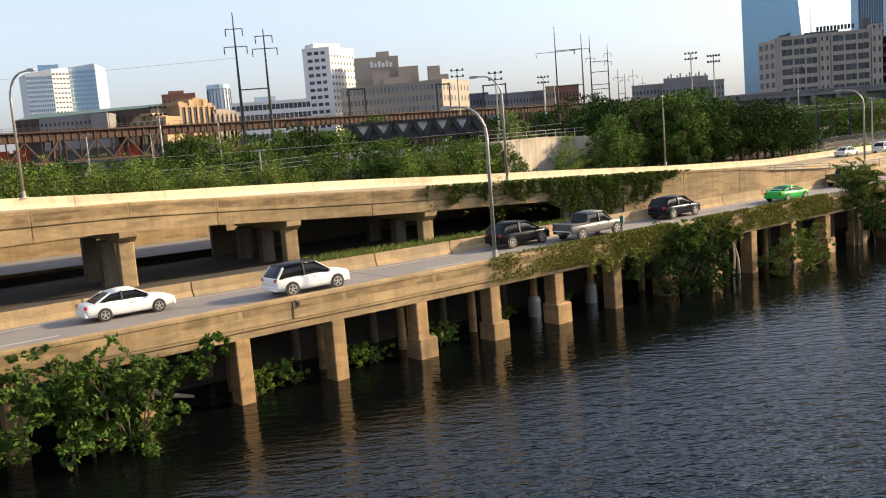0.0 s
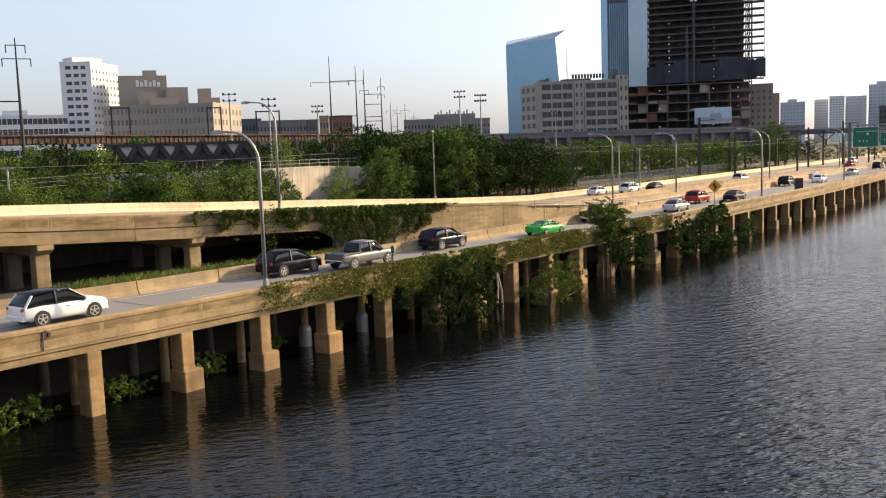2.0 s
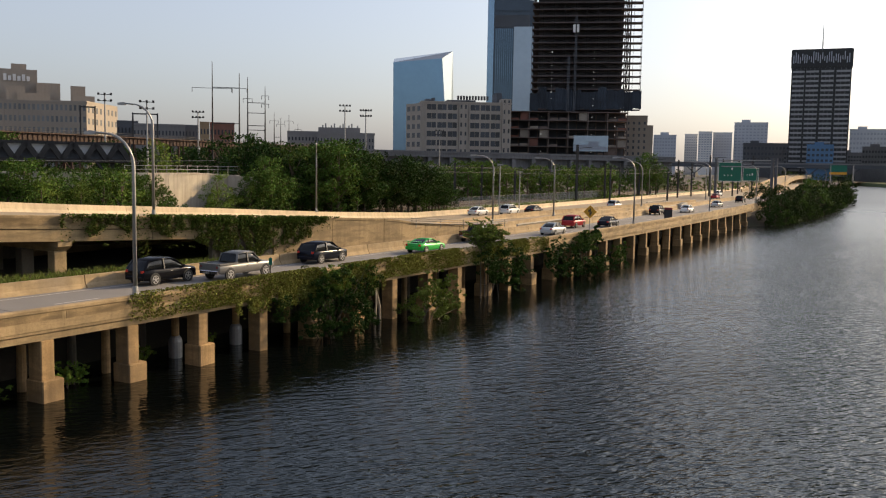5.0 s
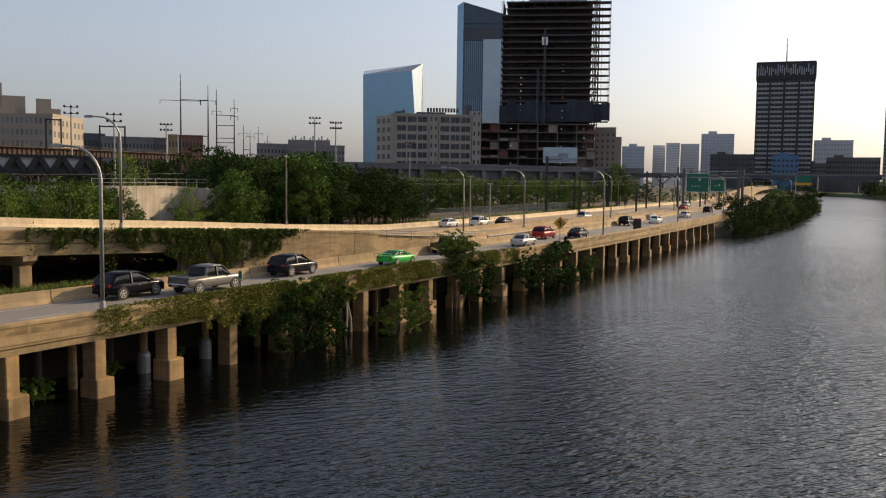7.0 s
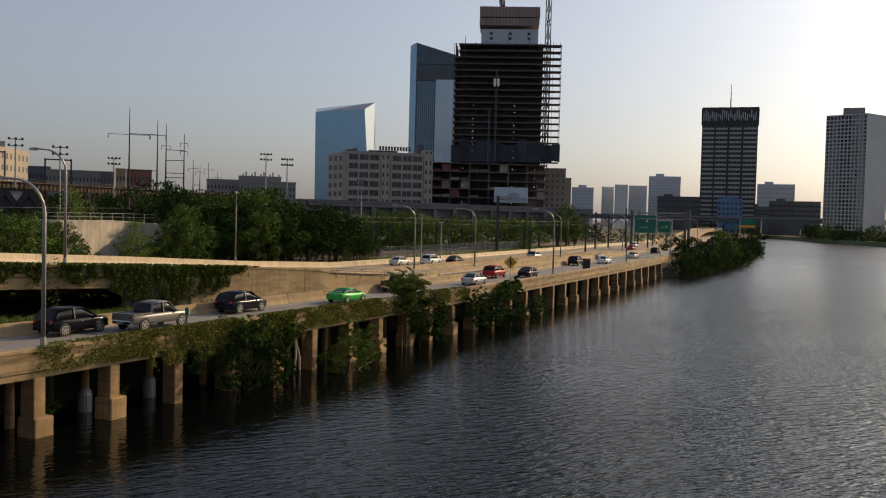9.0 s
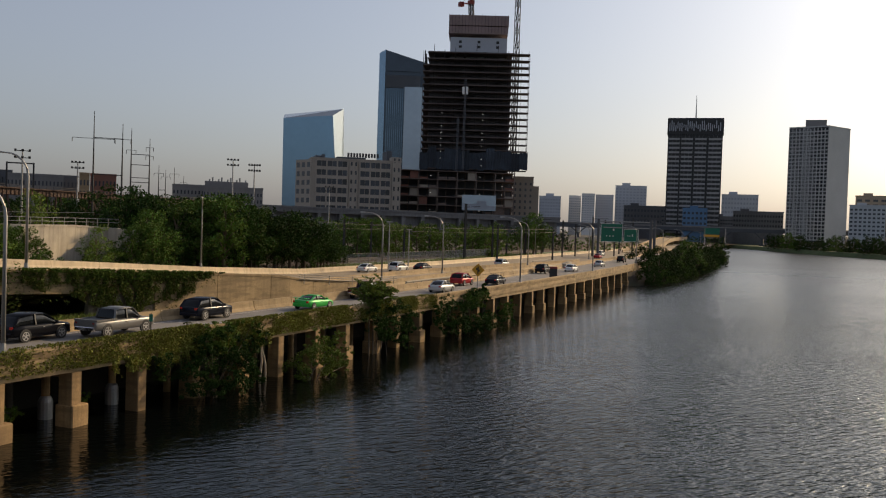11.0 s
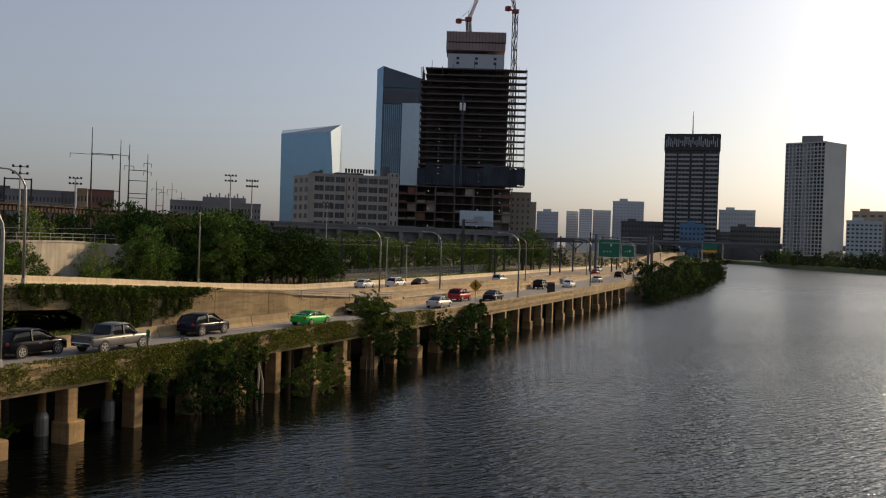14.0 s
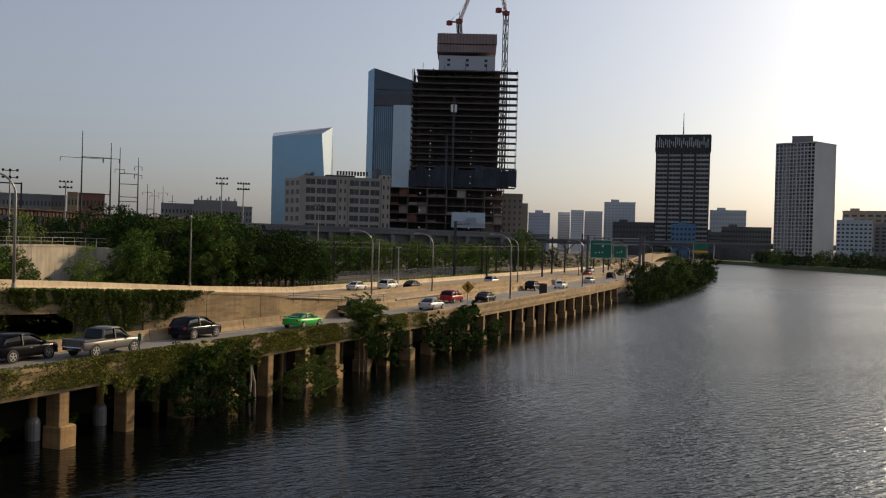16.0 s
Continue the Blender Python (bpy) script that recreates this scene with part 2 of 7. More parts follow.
WALL_BRICK = material("red_brick", (0.20, 0.09, 0.065), 0.9, vary=0.2, scale=0.1, fine=14)
WALL_SLATE = material("slate_facade", (0.085, 0.09, 0.10), 0.8, vary=0.12, scale=0.06, fine=10)
WALL_DARKBRICK = material("dark_brown_brick", (0.075, 0.052, 0.042), 0.9, vary=0.2, scale=0.1, fine=14)
WALL_BAND = material("pale_spandrel_band", (0.33, 0.325, 0.32), 0.8, vary=0.1, scale=0.06, fine=10)
# shade between the open floors, given as a dark base colour
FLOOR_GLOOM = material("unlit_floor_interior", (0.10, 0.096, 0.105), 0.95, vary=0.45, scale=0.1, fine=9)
WALL_BLUE = material("blue_facade", (0.09, 0.19, 0.33), 0.7, vary=0.2, scale=0.08, fine=10)
ROOF_GREEN = material("copper_roof", (0.06, 0.115, 0.10), 0.8, vary=0.12, scale=0.08, fine=10)
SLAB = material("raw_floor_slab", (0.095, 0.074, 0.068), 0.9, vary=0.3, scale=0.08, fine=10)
BRIDGE_GREY = material("street_bridge_concrete", (0.15, 0.15, 0.155), 0.9, vary=0.2, scale=0.08, fine=10, streak=0.4)
NET = material("safety_netting", (0.026, 0.034, 0.046), 0.8, vary=0.5, scale=0.12, fine=14, streak=0.5, objects=0.35)
# pane colour lifted so haze seems to weaken far windows
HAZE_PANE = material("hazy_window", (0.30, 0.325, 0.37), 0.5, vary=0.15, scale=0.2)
CONCRETE_GREY = material("grey_retaining_concrete", (0.40, 0.355, 0.285), 0.9, vary=0.18, scale=0.4, fine=12, bump=0.2, stain=(0.22, 0.2, 0.17), streak=0.45, objects=0.1)
SITE_LAMP = material("site_lamp", (0.8, 0.8, 0.75), 0.4)
SITE_LAMP.node_tree.nodes["Principled BSDF"].inputs["Emission Color"].default_value = (1, 0.97, 0.9, 1)
SITE_LAMP.node_tree.nodes["Principled BSDF"].inputs["Emission Strength"].default_value = 0.45
CRANE_RED = material("crane_red", (0.22, 0.035, 0.03), 0.6, vary=0.2, scale=0.5)


# ---- building helpers ----
class Geo:
    """Collects vertices and faces, and turns them into one mesh object."""

    def __init__(self):
        self.v, self.f = [], []

    def add(self, verts, faces):
        k = len(self.v)
        self.v.extend(tuple(p) for p in verts)
        self.f.extend(tuple(i + k for i in f) for f in faces)
        return self

    def box(self, a, b, m=None):
        (x0, y0, z0), (x1, y1, z1) = a, b
        p = [Vector(q) for q in ((x0, y0, z0), (x1, y0, z0), (x1, y1, z0), (x0, y1, z0),
                                 (x0, y0, z1), (x1, y0, z1), (x1, y1, z1), (x0, y1, z1))]
        if m:
            p = [m @ q for q in p]
        return self.add(p, [(3, 2, 1, 0), (4, 5, 6, 7), (0, 1, 5, 4), (1, 2, 6, 5), (2, 3, 7, 6), (3, 0, 4, 7)])

    def chamfer_box(self, a, b, c=0.04, m=None):
        """A box whose upright and top edges are worn off."""
        (x0, y0, z0), (x1, y1, z1) = a, b
        def ring(i, z):
            return [(x0 + i + c, y0 + i, z), (x1 - i - c, y0 + i, z), (x1 - i, y0 + i + c, z), (x1 - i, y1 - i - c, z),
                    (x1 - i - c, y1 - i, z), (x0 + i + c, y1 - i, z), (x0 + i, y1 - i - c, z), (x0 + i, y0 + i + c, z)]
        return self.loft([ring(0, z0), ring(0, z1 - c), ring(c, z1)], m)

    def loft(self, rings, m=None, caps=True):
        n = len(rings[0])
        p = [Vector(q) for r in rings for q in r]
        if m:
            p = [m @ q for q in p]
        f = [(i * n + j, i * n + (j + 1) % n, (i + 1) * n + (j + 1) % n, (i + 1) * n + j)
             for i in range(len(rings) - 1) for j in range(n)]
        if caps:
            f += [tuple(reversed(range(n))), tuple(range((len(rings) - 1) * n, len(rings) * n))]
        return self.add(p, f)

    def prism(self, poly, z0, z1):
        z1s = z1 if isinstance(z1, (list, tuple)) else [z1] * len(poly)
        return self.loft([[(p[0], p[1], z0) for p in poly], [(p[0], p[1], z) for p, z in zip(poly, z1s)]])

    def tube(self, points, radii, n=8, m=None):
        pts = [Vector(p) for p in points]
        rr = radii if isinstance(radii, (list, tuple)) else [radii] * len(pts)
        rings = []
        for i, p in enumerate(pts):
            d = (pts[min(i + 1, len(pts) - 1)] - pts[max(i - 1, 0)]).normalized()
            a = d.cross(Vector((0, 0, 1)) if abs(d.z) < 0.9 else Vector((1, 0, 0))).normalized()
            b = d.cross(a)
            rings.append([p + (a * math.cos(t) + b * math.sin(t)) * rr[i] for t in (2 * math.pi * k / n for k in range(n))])
        return self.loft(rings, m)

    def obj(self, name, mat, parent=None, label="", smooth=False, at=None):
        o = Vector(at) if at is not None else (parent.matrix_world.translation.copy() if parent and parent.type == "EMPTY" else Vector((0, 0, 0)))
        me = bpy.data.meshes.new(name)
        me.from_pydata([tuple(Vector(p) - o) for p in self.v], [], self.f)
        me.materials.append(mat)
        if smooth:
            me.polygons.foreach_set("use_smooth", [True] * len(me.polygons))
        me.update()
        ob = new(name, me)
        if parent:
            ob.parent = parent
        elif at is not None:
            ob.location = o
        if label:
            ob["label"] = label
        return ob


def thing(name, label, category, at=(0, 0, 0), group="", kind=""):
    e = new(name)
    e.location = at
    e.matrix_world = Matrix.Translation(at)
    return tagged(e, label, category, group, kind)


def sweep(stations, profile, closed=True):
    """A form drawn along the road: profile(s) gives (d, z) points."""
    g = Geo()
    rings = [[W(s, d, z) for d, z in profile(s)] for s in stations]
    if closed:
        return g.loft(rings)
    n = len(rings[0])
    return g.add([q for r in rings for q in r],
                 [(i * n + j, (i + 1) * n + j, (i + 1) * n + j + 1, i * n + j + 1) for i in range(len(rings) - 1) for j in range(n - 1)])


# ---- plan: s runs along the river, d away from it ----
ROAD_AZ = 51.7
ALONG = Vector((math.sin(radians(ROAD_AZ)), math.cos(radians(ROAD_AZ)), 0))
ASIDE = Vector((-ALONG.y, ALONG.x, 0))
ORIGIN = Vector((-5.5, 46.5, 0))
ROAD_TURN = 90 - ROAD_AZ


def W(s, d, z):
    return ORIGIN + ALONG * s + ASIDE * d + Vector((0, 0, z))


def road_pose(s, d, z, turn=0):
    p = W(s, d, z)
    return pose(p.x, p.y, p.z, 0, 0, ROAD_TURN + turn)


def lerp(s, *pairs):
    return float(np.interp(s, [p[0] for p in pairs], [p[1] for p in pairs]))


def d_river(s):
    return 2.058e-4 * s * s - 0.03528 * s - 1.2835 if s < 200 else -0.11 + 0.047 * (s - 200) + max(0, s - 450) * 0.038


def d_jersey(s):
    return lerp(s, (-60, 10.2), (-8, 9.8), (0, 8.9), (8, 8.1), (24, 7.2), (36, 6.7), (55, 6.2), (87, 6.7), (110, 7.0), (139, 8.2),
                (206, 12.6), (273, 15.0), (400, 22), (700, 42))


def d_ramp(s):
    return lerp(s, (-60, 18.6), (5, 18.2), (12, 17.3), (19, 16.2), (35, 13.2), (55, 10.3), (68, 9.8), (80, 11.5), (104, 13.2), (140, 13.6),
                (206, 14.2), (273, 16.5), (400, 23.5), (700, 43.5))


def z_ramp(s):
    return lerp(s, (-60, 9.6), (-12, 8.55), (-4, 8.38), (1, 8.1), (8.5, 7.62), (16, 7.2), (31, 6.66), (44, 6.1), (56, 5.5), (68, 4.75), (80, 4.2), (92, 3.9))


def d_far(s):
    return lerp(s, (-60, 27), (-10, 29), (10, 30), (50, 32), (80, 32.5), (140, 32.2), (236, 35), (305, 36.5), (390, 43), (600, 70), (700, 78))


def z_far(s):
    return lerp(s, (-60, 10.5), (-9, 9.1), (0, 8.6), (9, 8.22), (23, 7.55), (33, 6.95), (50, 6.1), (72, 4.85), (94, 3.95), (124, 3.9))


def bearing(az, r, z=0.0):
    return Vector((r * math.sin(radians(az)), r * math.cos(radians(az)), z))


def high(el, r):
    return 12.0 + r * math.tan(radians(el))


def steps(a, b, step):
    n = max(1, round((b - a) / step))
    return [a + (b - a) * i / n for i in range(n + 1)]


GROUND_Z = 3.4

# ---- water and ground ----
g = Geo()
g.add([(-4000, -4000, 0), (4500, -4000, 0), (4500, 4500, 0), (-4000, 4500, 0)], [(0, 1, 2, 3)])
tagged(g.obj("water", WATER), "dark rippled river water reflecting sky and piers", "river", kind="structure")


def d_bank(s):
    return lerp(s, (-60, 4.5), (150, 4.5), (172, 2.0), (185, -5.5), (240, -7.5), (330, -5), (470, 4), (700, 29), (860, 42), (2500, 180))


def bank_profile(s):
    t = d_bank(s)
    return [(t - 2, -2.0), (t, 0.15), (t + 1.6, 1.2), (t + 4.0, 2.9), (max(t + 7, 9.5), GROUND_Z), (36, GROUND_Z), (60, 4.2), (140, 5.0),
            (400, 5.0), (4000, 5.0)]


g = sweep([-1500, -400, -120, -60, -40] + steps(-30, 190, 5) + [200, 220, 240, 280, 330, 400, 470, 600, 700, 860, 1100, 1600, 2500, 4000],
          bank_profile, closed=False)
tagged(g.obj("ground", SOIL, smooth=True), "earth bank and flat city ground beside the river", "ground", kind="structure")
g = Geo()
shore = [W(940, 52, 0), W(880, 38, 0), W(760, -5, 0), W(691, -30, 0), W(582, -85, 0), W(400, -200, 0), W(0, -330, 0), W(-600, -380, 0)]
back = [W(4000, -100, 0), W(3500, -900, 0), W(3000, -1500, 0), W(2500, -2000, 0), W(1800, -2500, 0), W(900, -2500, 0), W(0, -2500, 0), W(-600, -2500, 0)]
n = len(shore)
into = [(a + (b - a).normalized() * 6) + Vector((0, 0, 3.0)) for a, b in zip(shore, back)]
g.add([p + Vector((0, 0, -2)) for p in shore] + into + [b + Vector((0, 0, 4)) for b in back],
      [(r * n + i, r * n + i + 1, (r + 1) * n + i + 1, (r + 1) * n + i) for r in range(2) for i in range(n - 1)])
tagged(g.obj("ground_far_bank", GRASS_GROUND), "low green bank on the far side of the river", "ground", kind="structure")

# ---- lower highway on the river's edge ----
ROAD_Z = 3.88
END = 186.0
viaduct = thing("river_viaduct", "weathered concrete highway viaduct standing on piers in the river", "viaduct", W(0, 0, 0), kind="structure")
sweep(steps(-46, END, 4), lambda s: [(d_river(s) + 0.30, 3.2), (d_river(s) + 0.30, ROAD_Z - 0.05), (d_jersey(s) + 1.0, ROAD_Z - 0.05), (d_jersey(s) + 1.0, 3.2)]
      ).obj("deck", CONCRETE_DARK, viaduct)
# edge beam under the parapet, with a drip ledge
sweep(steps(-46, END, 4), lambda s: [(d_river(s) + 0.10, 3.12), (d_river(s) + 0.08, 3.42), (d_river(s) + 0.14, 3.46), (d_river(s) + 0.32, 3.46), (d_river(s) + 0.9, 3.12)]
      ).obj("edge_beam", CONCRETE, viaduct)
PIERS = [-22.0, -16.7, -11.4, -6.6, -1.4, 3.8, 9.0, 14.1, 19.3, 24.4, 29.3, 34.3, 39.6, 44.6, 49.8, 54.6, 59.8, 65.2, 70.8, 76.5,
         82.1, 87.6, 93.2, 98.8, 104.6, 110.9, 117.5, 124.2, 131.1, 138.1, 145.2, 152.6, 160.1, 168.2, 176.6, 184.5]
rnd = random.Random(4)
for i, s0 in enumerate(steps(-45.8, END, 5.72)[:-1]):
    s1 = s0 + 5.65
    sweep([s0, (s0 + s1) / 2, s1], lambda s: [(d_river(s) + 0.02, 3.50), (d_river(s), 3.62), (d_river(s) - 0.03, 3.66), (d_river(s) - 0.02, 4.50), (d_river(s) - 0.07, 4.53), (d_river(s) - 0.07, 4.68), (d_river(s) - 0.02, 4.73),
                                             (d_river(s) + 0.30, 4.74), (d_river(s) + 0.36, 4.5), (d_river(s) + 0.42, 3.84), (d_river(s) + 0.42, 3.50)]
          ).obj("parapet_panel", CONCRETE, viaduct)
    if s0 < 120:  # rough weathered band cast into the face
        lo = 4.10 + rnd.uniform(-0.04, 0.04)
        sweep([s0 + 0.12, (s0 + s1) / 2, s1 - 0.12], lambda s: [(d_river(s) - 0.036, lo), (d_river(s) - 0.036, 4.47), (d_river(s) + 0.01, 4.47), (d_river(s) + 0.01, lo)]).obj("rough_band", CONCRETE_ROUGH, viaduct)
for i, s in enumerate(PIERS):
    m = road_pose(s, d_river(s), 0)
    g = Geo()
    w = 0.78 if s < 80 else 0.7
    g.chamfer_box((0, 0.06, -2.5), (w, 1.05, 3.12), 0.05, m)
    pier = g.obj("pier", CONCRETE_PIER, viaduct)
    if i % 7 in (2, 3, 5, 6, 0) and s > 2:
        f = Geo()
        f.chamfer_box((-0.06, -0.1, -2.5), (w + 0.42, 1.2, 1.0 + 0.25 * rnd.random()), 0.06, m)
        f.obj("footing", CONCRETE_PIER, pier, at=viaduct.location)
    # round columns further in
    for k, d in enumerate((3.0, 5.9)):
        c = Geo()
        r = 0.24
        f = 1.05
        c.tube([(1.0, d, -2.5), (1.0, d, 1.3), (1.0, d, 1.35), (1.0, d, 3.2)], [r * f, r * f, r, r], 12, m)
        # inner row coloured darker for deck shade, front row left lighter
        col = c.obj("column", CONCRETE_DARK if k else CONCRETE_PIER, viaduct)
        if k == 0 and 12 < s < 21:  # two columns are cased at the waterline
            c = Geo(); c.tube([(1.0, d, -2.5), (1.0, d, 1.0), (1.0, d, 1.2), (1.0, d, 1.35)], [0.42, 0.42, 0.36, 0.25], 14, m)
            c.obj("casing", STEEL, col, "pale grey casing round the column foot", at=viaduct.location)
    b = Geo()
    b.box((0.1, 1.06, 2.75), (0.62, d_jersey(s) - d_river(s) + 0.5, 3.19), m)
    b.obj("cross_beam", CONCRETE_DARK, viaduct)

far_road = steps(END, 700, 20)
g = sweep(steps(-46, END, 4) + far_road[1:], lambda s: [(d_river(s) + 0.43, ROAD_Z), (d_jersey(s) - 0.02, ROAD_Z)], closed=False)
tagged(g.obj("road", ASPHALT), "worn grey two-lane highway surface along the river", "road", kind="structure")
marks = thing("lane_marking", "faded white lane lines on the river highway", "road marking", W(0, 4, ROAD_Z), kind="structure")
for s in steps(-40, 300, 12):
    mid = lambda q: (d_river(q) + d_jersey(q)) / 2 + 0.6
    sweep([s, s + 3], lambda q: [(mid(q) - 0.07, ROAD_Z + 0.006), (mid(q) + 0.07, ROAD_Z + 0.006)], closed=False).obj("dash", PAINT_WHITE, marks)
for name, off in (("edge_line", 1.0), ("edge_line", None)):
    f = (lambda q: d_river(q) + 1.25) if off else (lambda q: d_jersey(q) - 0.7)
    sweep(steps(-46, 260, 6), lambda q: [(f(q) - 0.06, ROAD_Z + 0.006), (f(q) + 0.06, ROAD_Z + 0.006)], closed=False).obj(name, PAINT_WHITE, marks)

for s0 in (-28.6, 5.6, 39.8, 74.0, 108.2, 142.4):
    sweep([s0, s0 + 0.12], lambda q: [(d_river(q) + 0.45, ROAD_Z + 0.005), (d_jersey(q) - 0.03, ROAD_Z + 0.005)], closed=False).obj("joint", STEEL_DARK, marks)
# parapet and bank wall past the viaduct
sweep(far_road, lambda s: [(d_river(s), 3.0), (d_river(s), 4.72), (d_river(s) + 0.35, 4.72), (d_river(s) + 0.4, 3.0)]
      ).obj("parapet_run", CONCRETE, viaduct)


def jersey(d0, z):
    return [(d0, z), (d0 + 0.05, z + 0.10), (d0 + 0.2, z + 0.34), (d0 + 0.26, z + 0.86), (d0 + 0.42, z + 0.86), (d0 + 0.48, z + 0.34), (d0 + 0.62, z + 0.1), (d0 + 0.66, z)]


barrier = thing("jersey_barrier", "sunlit tan concrete safety barrier in cast segments", "road barrier", W(0, 9, ROAD_Z), kind="structure")
for s0 in steps(-46, 146, 6.0)[:-1]:
    sweep([s0, s0 + 2.0, s0 + 4.0, s0 + 5.92], lambda s: jersey(d_jersey(s), ROAD_Z - 0.04)).obj("barrier_segment", CONCRETE_JERSEY, barrier)
sweep(steps(146, 700, 12), lambda s: jersey(d_jersey(s), ROAD_Z - 0.04)).obj("barrier_run", CONCRETE_JERSEY, barrier)

# verge between the lower road and the ramp
g = sweep(steps(-46, 204, 5), lambda s: [(d_jersey(s) + 0.6, ROAD_Z - 0.2), (lerp(s, (-46, 13), (60, d_jersey(60) + 1.2), (300, d_jersey(s) + 1)), ROAD_Z - 0.25), (d_ramp(s) + 0.3, 3.7)], closed=False)
tagged(g.obj("verge", SOIL), "bare soil verge under the ramp", "ground", kind="structure")

# ---- upper road: ramp deck, its fascia, columns and retaining wall ----
ramp = thing("ramp_viaduct", "weathered concrete ramp bridge descending to the river highway", "viaduct", W(0, 20, 3.6), kind="structure")
SB = steps(-46, 130, 4) + steps(130, 700, 15)[1:]
g = sweep(SB, lambda s: [(d_ramp(s) + 0.38, z_ramp(s)), (d_far(s) - 0.02, z_far(s))], closed=False)
tagged(g.obj("road_upper", PAVEMENT_TAN), "worn tan concrete surface of the upper carriageway", "road", kind="structure")
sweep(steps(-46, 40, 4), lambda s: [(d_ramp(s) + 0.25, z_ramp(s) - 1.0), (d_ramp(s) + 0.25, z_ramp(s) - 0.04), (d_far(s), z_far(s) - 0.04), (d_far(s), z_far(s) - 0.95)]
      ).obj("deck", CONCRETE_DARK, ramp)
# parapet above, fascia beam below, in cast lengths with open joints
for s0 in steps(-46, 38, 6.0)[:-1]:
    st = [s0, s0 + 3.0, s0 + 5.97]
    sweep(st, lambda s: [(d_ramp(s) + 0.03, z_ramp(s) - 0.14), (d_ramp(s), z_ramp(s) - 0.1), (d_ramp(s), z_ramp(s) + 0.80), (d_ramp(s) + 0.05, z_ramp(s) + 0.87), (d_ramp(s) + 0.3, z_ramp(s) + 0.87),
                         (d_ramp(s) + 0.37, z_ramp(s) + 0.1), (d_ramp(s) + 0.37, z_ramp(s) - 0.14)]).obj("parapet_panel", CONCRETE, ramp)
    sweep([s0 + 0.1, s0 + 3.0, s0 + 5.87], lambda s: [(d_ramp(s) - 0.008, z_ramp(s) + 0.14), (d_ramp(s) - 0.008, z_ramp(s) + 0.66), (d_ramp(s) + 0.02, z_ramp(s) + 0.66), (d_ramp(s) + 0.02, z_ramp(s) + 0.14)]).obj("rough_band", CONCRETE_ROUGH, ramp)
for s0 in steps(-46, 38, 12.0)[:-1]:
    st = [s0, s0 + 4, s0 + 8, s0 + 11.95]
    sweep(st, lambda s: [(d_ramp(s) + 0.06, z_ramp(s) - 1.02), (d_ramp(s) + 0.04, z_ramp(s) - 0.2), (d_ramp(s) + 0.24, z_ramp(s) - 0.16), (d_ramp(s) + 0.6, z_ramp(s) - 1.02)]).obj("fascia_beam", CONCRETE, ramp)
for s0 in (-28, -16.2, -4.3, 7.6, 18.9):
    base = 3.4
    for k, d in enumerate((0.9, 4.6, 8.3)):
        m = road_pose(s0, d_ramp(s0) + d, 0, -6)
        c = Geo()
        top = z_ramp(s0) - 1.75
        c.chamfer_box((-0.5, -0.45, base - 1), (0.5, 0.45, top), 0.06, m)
        # back columns carry the ramp's shade as a darker colour
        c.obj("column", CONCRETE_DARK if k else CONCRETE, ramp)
    m = road_pose(s0, d_ramp(s0), 0, -6)
    c = Geo()
    t = z_ramp(s0) - 1.04
    c.loft([[(-0.55, -0.0, t - 0.35), (0.55, -0.0, t - 0.35), (0.55, -0.0, t), (-0.55, -0.0, t)],
            [(-0.55, 0.7, t - 0.75), (0.55, 0.7, t - 0.75), (0.55, 0.7, t), (-0.55, 0.7, t)],
            [(-0.55, 11, t - 0.75), (0.55, 11, t - 0.75), (0.55, 11, t), (-0.55, 11, t)]], m)
    c.obj("cap_beam", CONCRETE, ramp)
# retaining wall under the ramp's foot
for s0 in steps(38, 82, 7.75)[:-1]:
    st = [s0, s0 + 2.5, s0 + 5, s0 + 7.28]
    top = lambda s: z_ramp(s) + lerp(s, (38, 0.87), (54, 0.87), (58, 0.55), (82, 0.4))
    sweep(st, lambda s: [(d_ramp(s), 3.3), (d_ramp(s), top(s) - 0.25), (d_ramp(s) - 0.05, top(s) - 0.22), (d_ramp(s) - 0.05, top(s)), (d_ramp(s) + 0.37, top(s)), (d_ramp(s) + 0.4, 3.3)]
          ).obj("wall_panel", CONCRETE, ramp)
for s0 in (31.5,):
    sweep([s0, s0 + 6.4], lambda s: [(d_ramp(s) + 0.1, 3.3), (d_ramp(s) + 0.1, z_ramp(s) - 1.0), (d_ramp(s) + 0.5, z_ramp(s) - 1.0), (d_ramp(s) + 0.5, 3.3)]).obj("abutment", CONCRETE_DARK, ramp)
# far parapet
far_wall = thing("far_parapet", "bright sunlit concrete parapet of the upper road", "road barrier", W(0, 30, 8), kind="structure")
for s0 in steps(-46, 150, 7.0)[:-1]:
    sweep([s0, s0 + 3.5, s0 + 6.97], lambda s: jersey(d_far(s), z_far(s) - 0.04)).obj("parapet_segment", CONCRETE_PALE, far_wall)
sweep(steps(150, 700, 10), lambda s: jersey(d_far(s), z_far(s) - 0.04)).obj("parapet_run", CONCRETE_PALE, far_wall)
def outer_wall(s0, s1, low, high_off):
    # the part below the ramp has deck shade put into its colour
    sweep(steps(s0, s1, 5), lambda s: [(d_far(s) + 0.1, low(s)), (d_far(s) + 0.1, z_far(s) + high_off), (d_far(s) + 0.5, z_far(s) + high_off), (d_far(s) + 0.5, low(s))]).obj("outer_wall", CONCRETE_DARK if s1 < 40 else CONCRETE, far_wall)


outer_wall(-46, 6.6, lambda s: z_far(s) - 1.0, -0.06)
outer_wall(6.6, 8.0, lambda s: 3.0, -0.06)
outer_wall(8.0, 9.2, lambda s: z_far(s) - 1.6, -0.06)
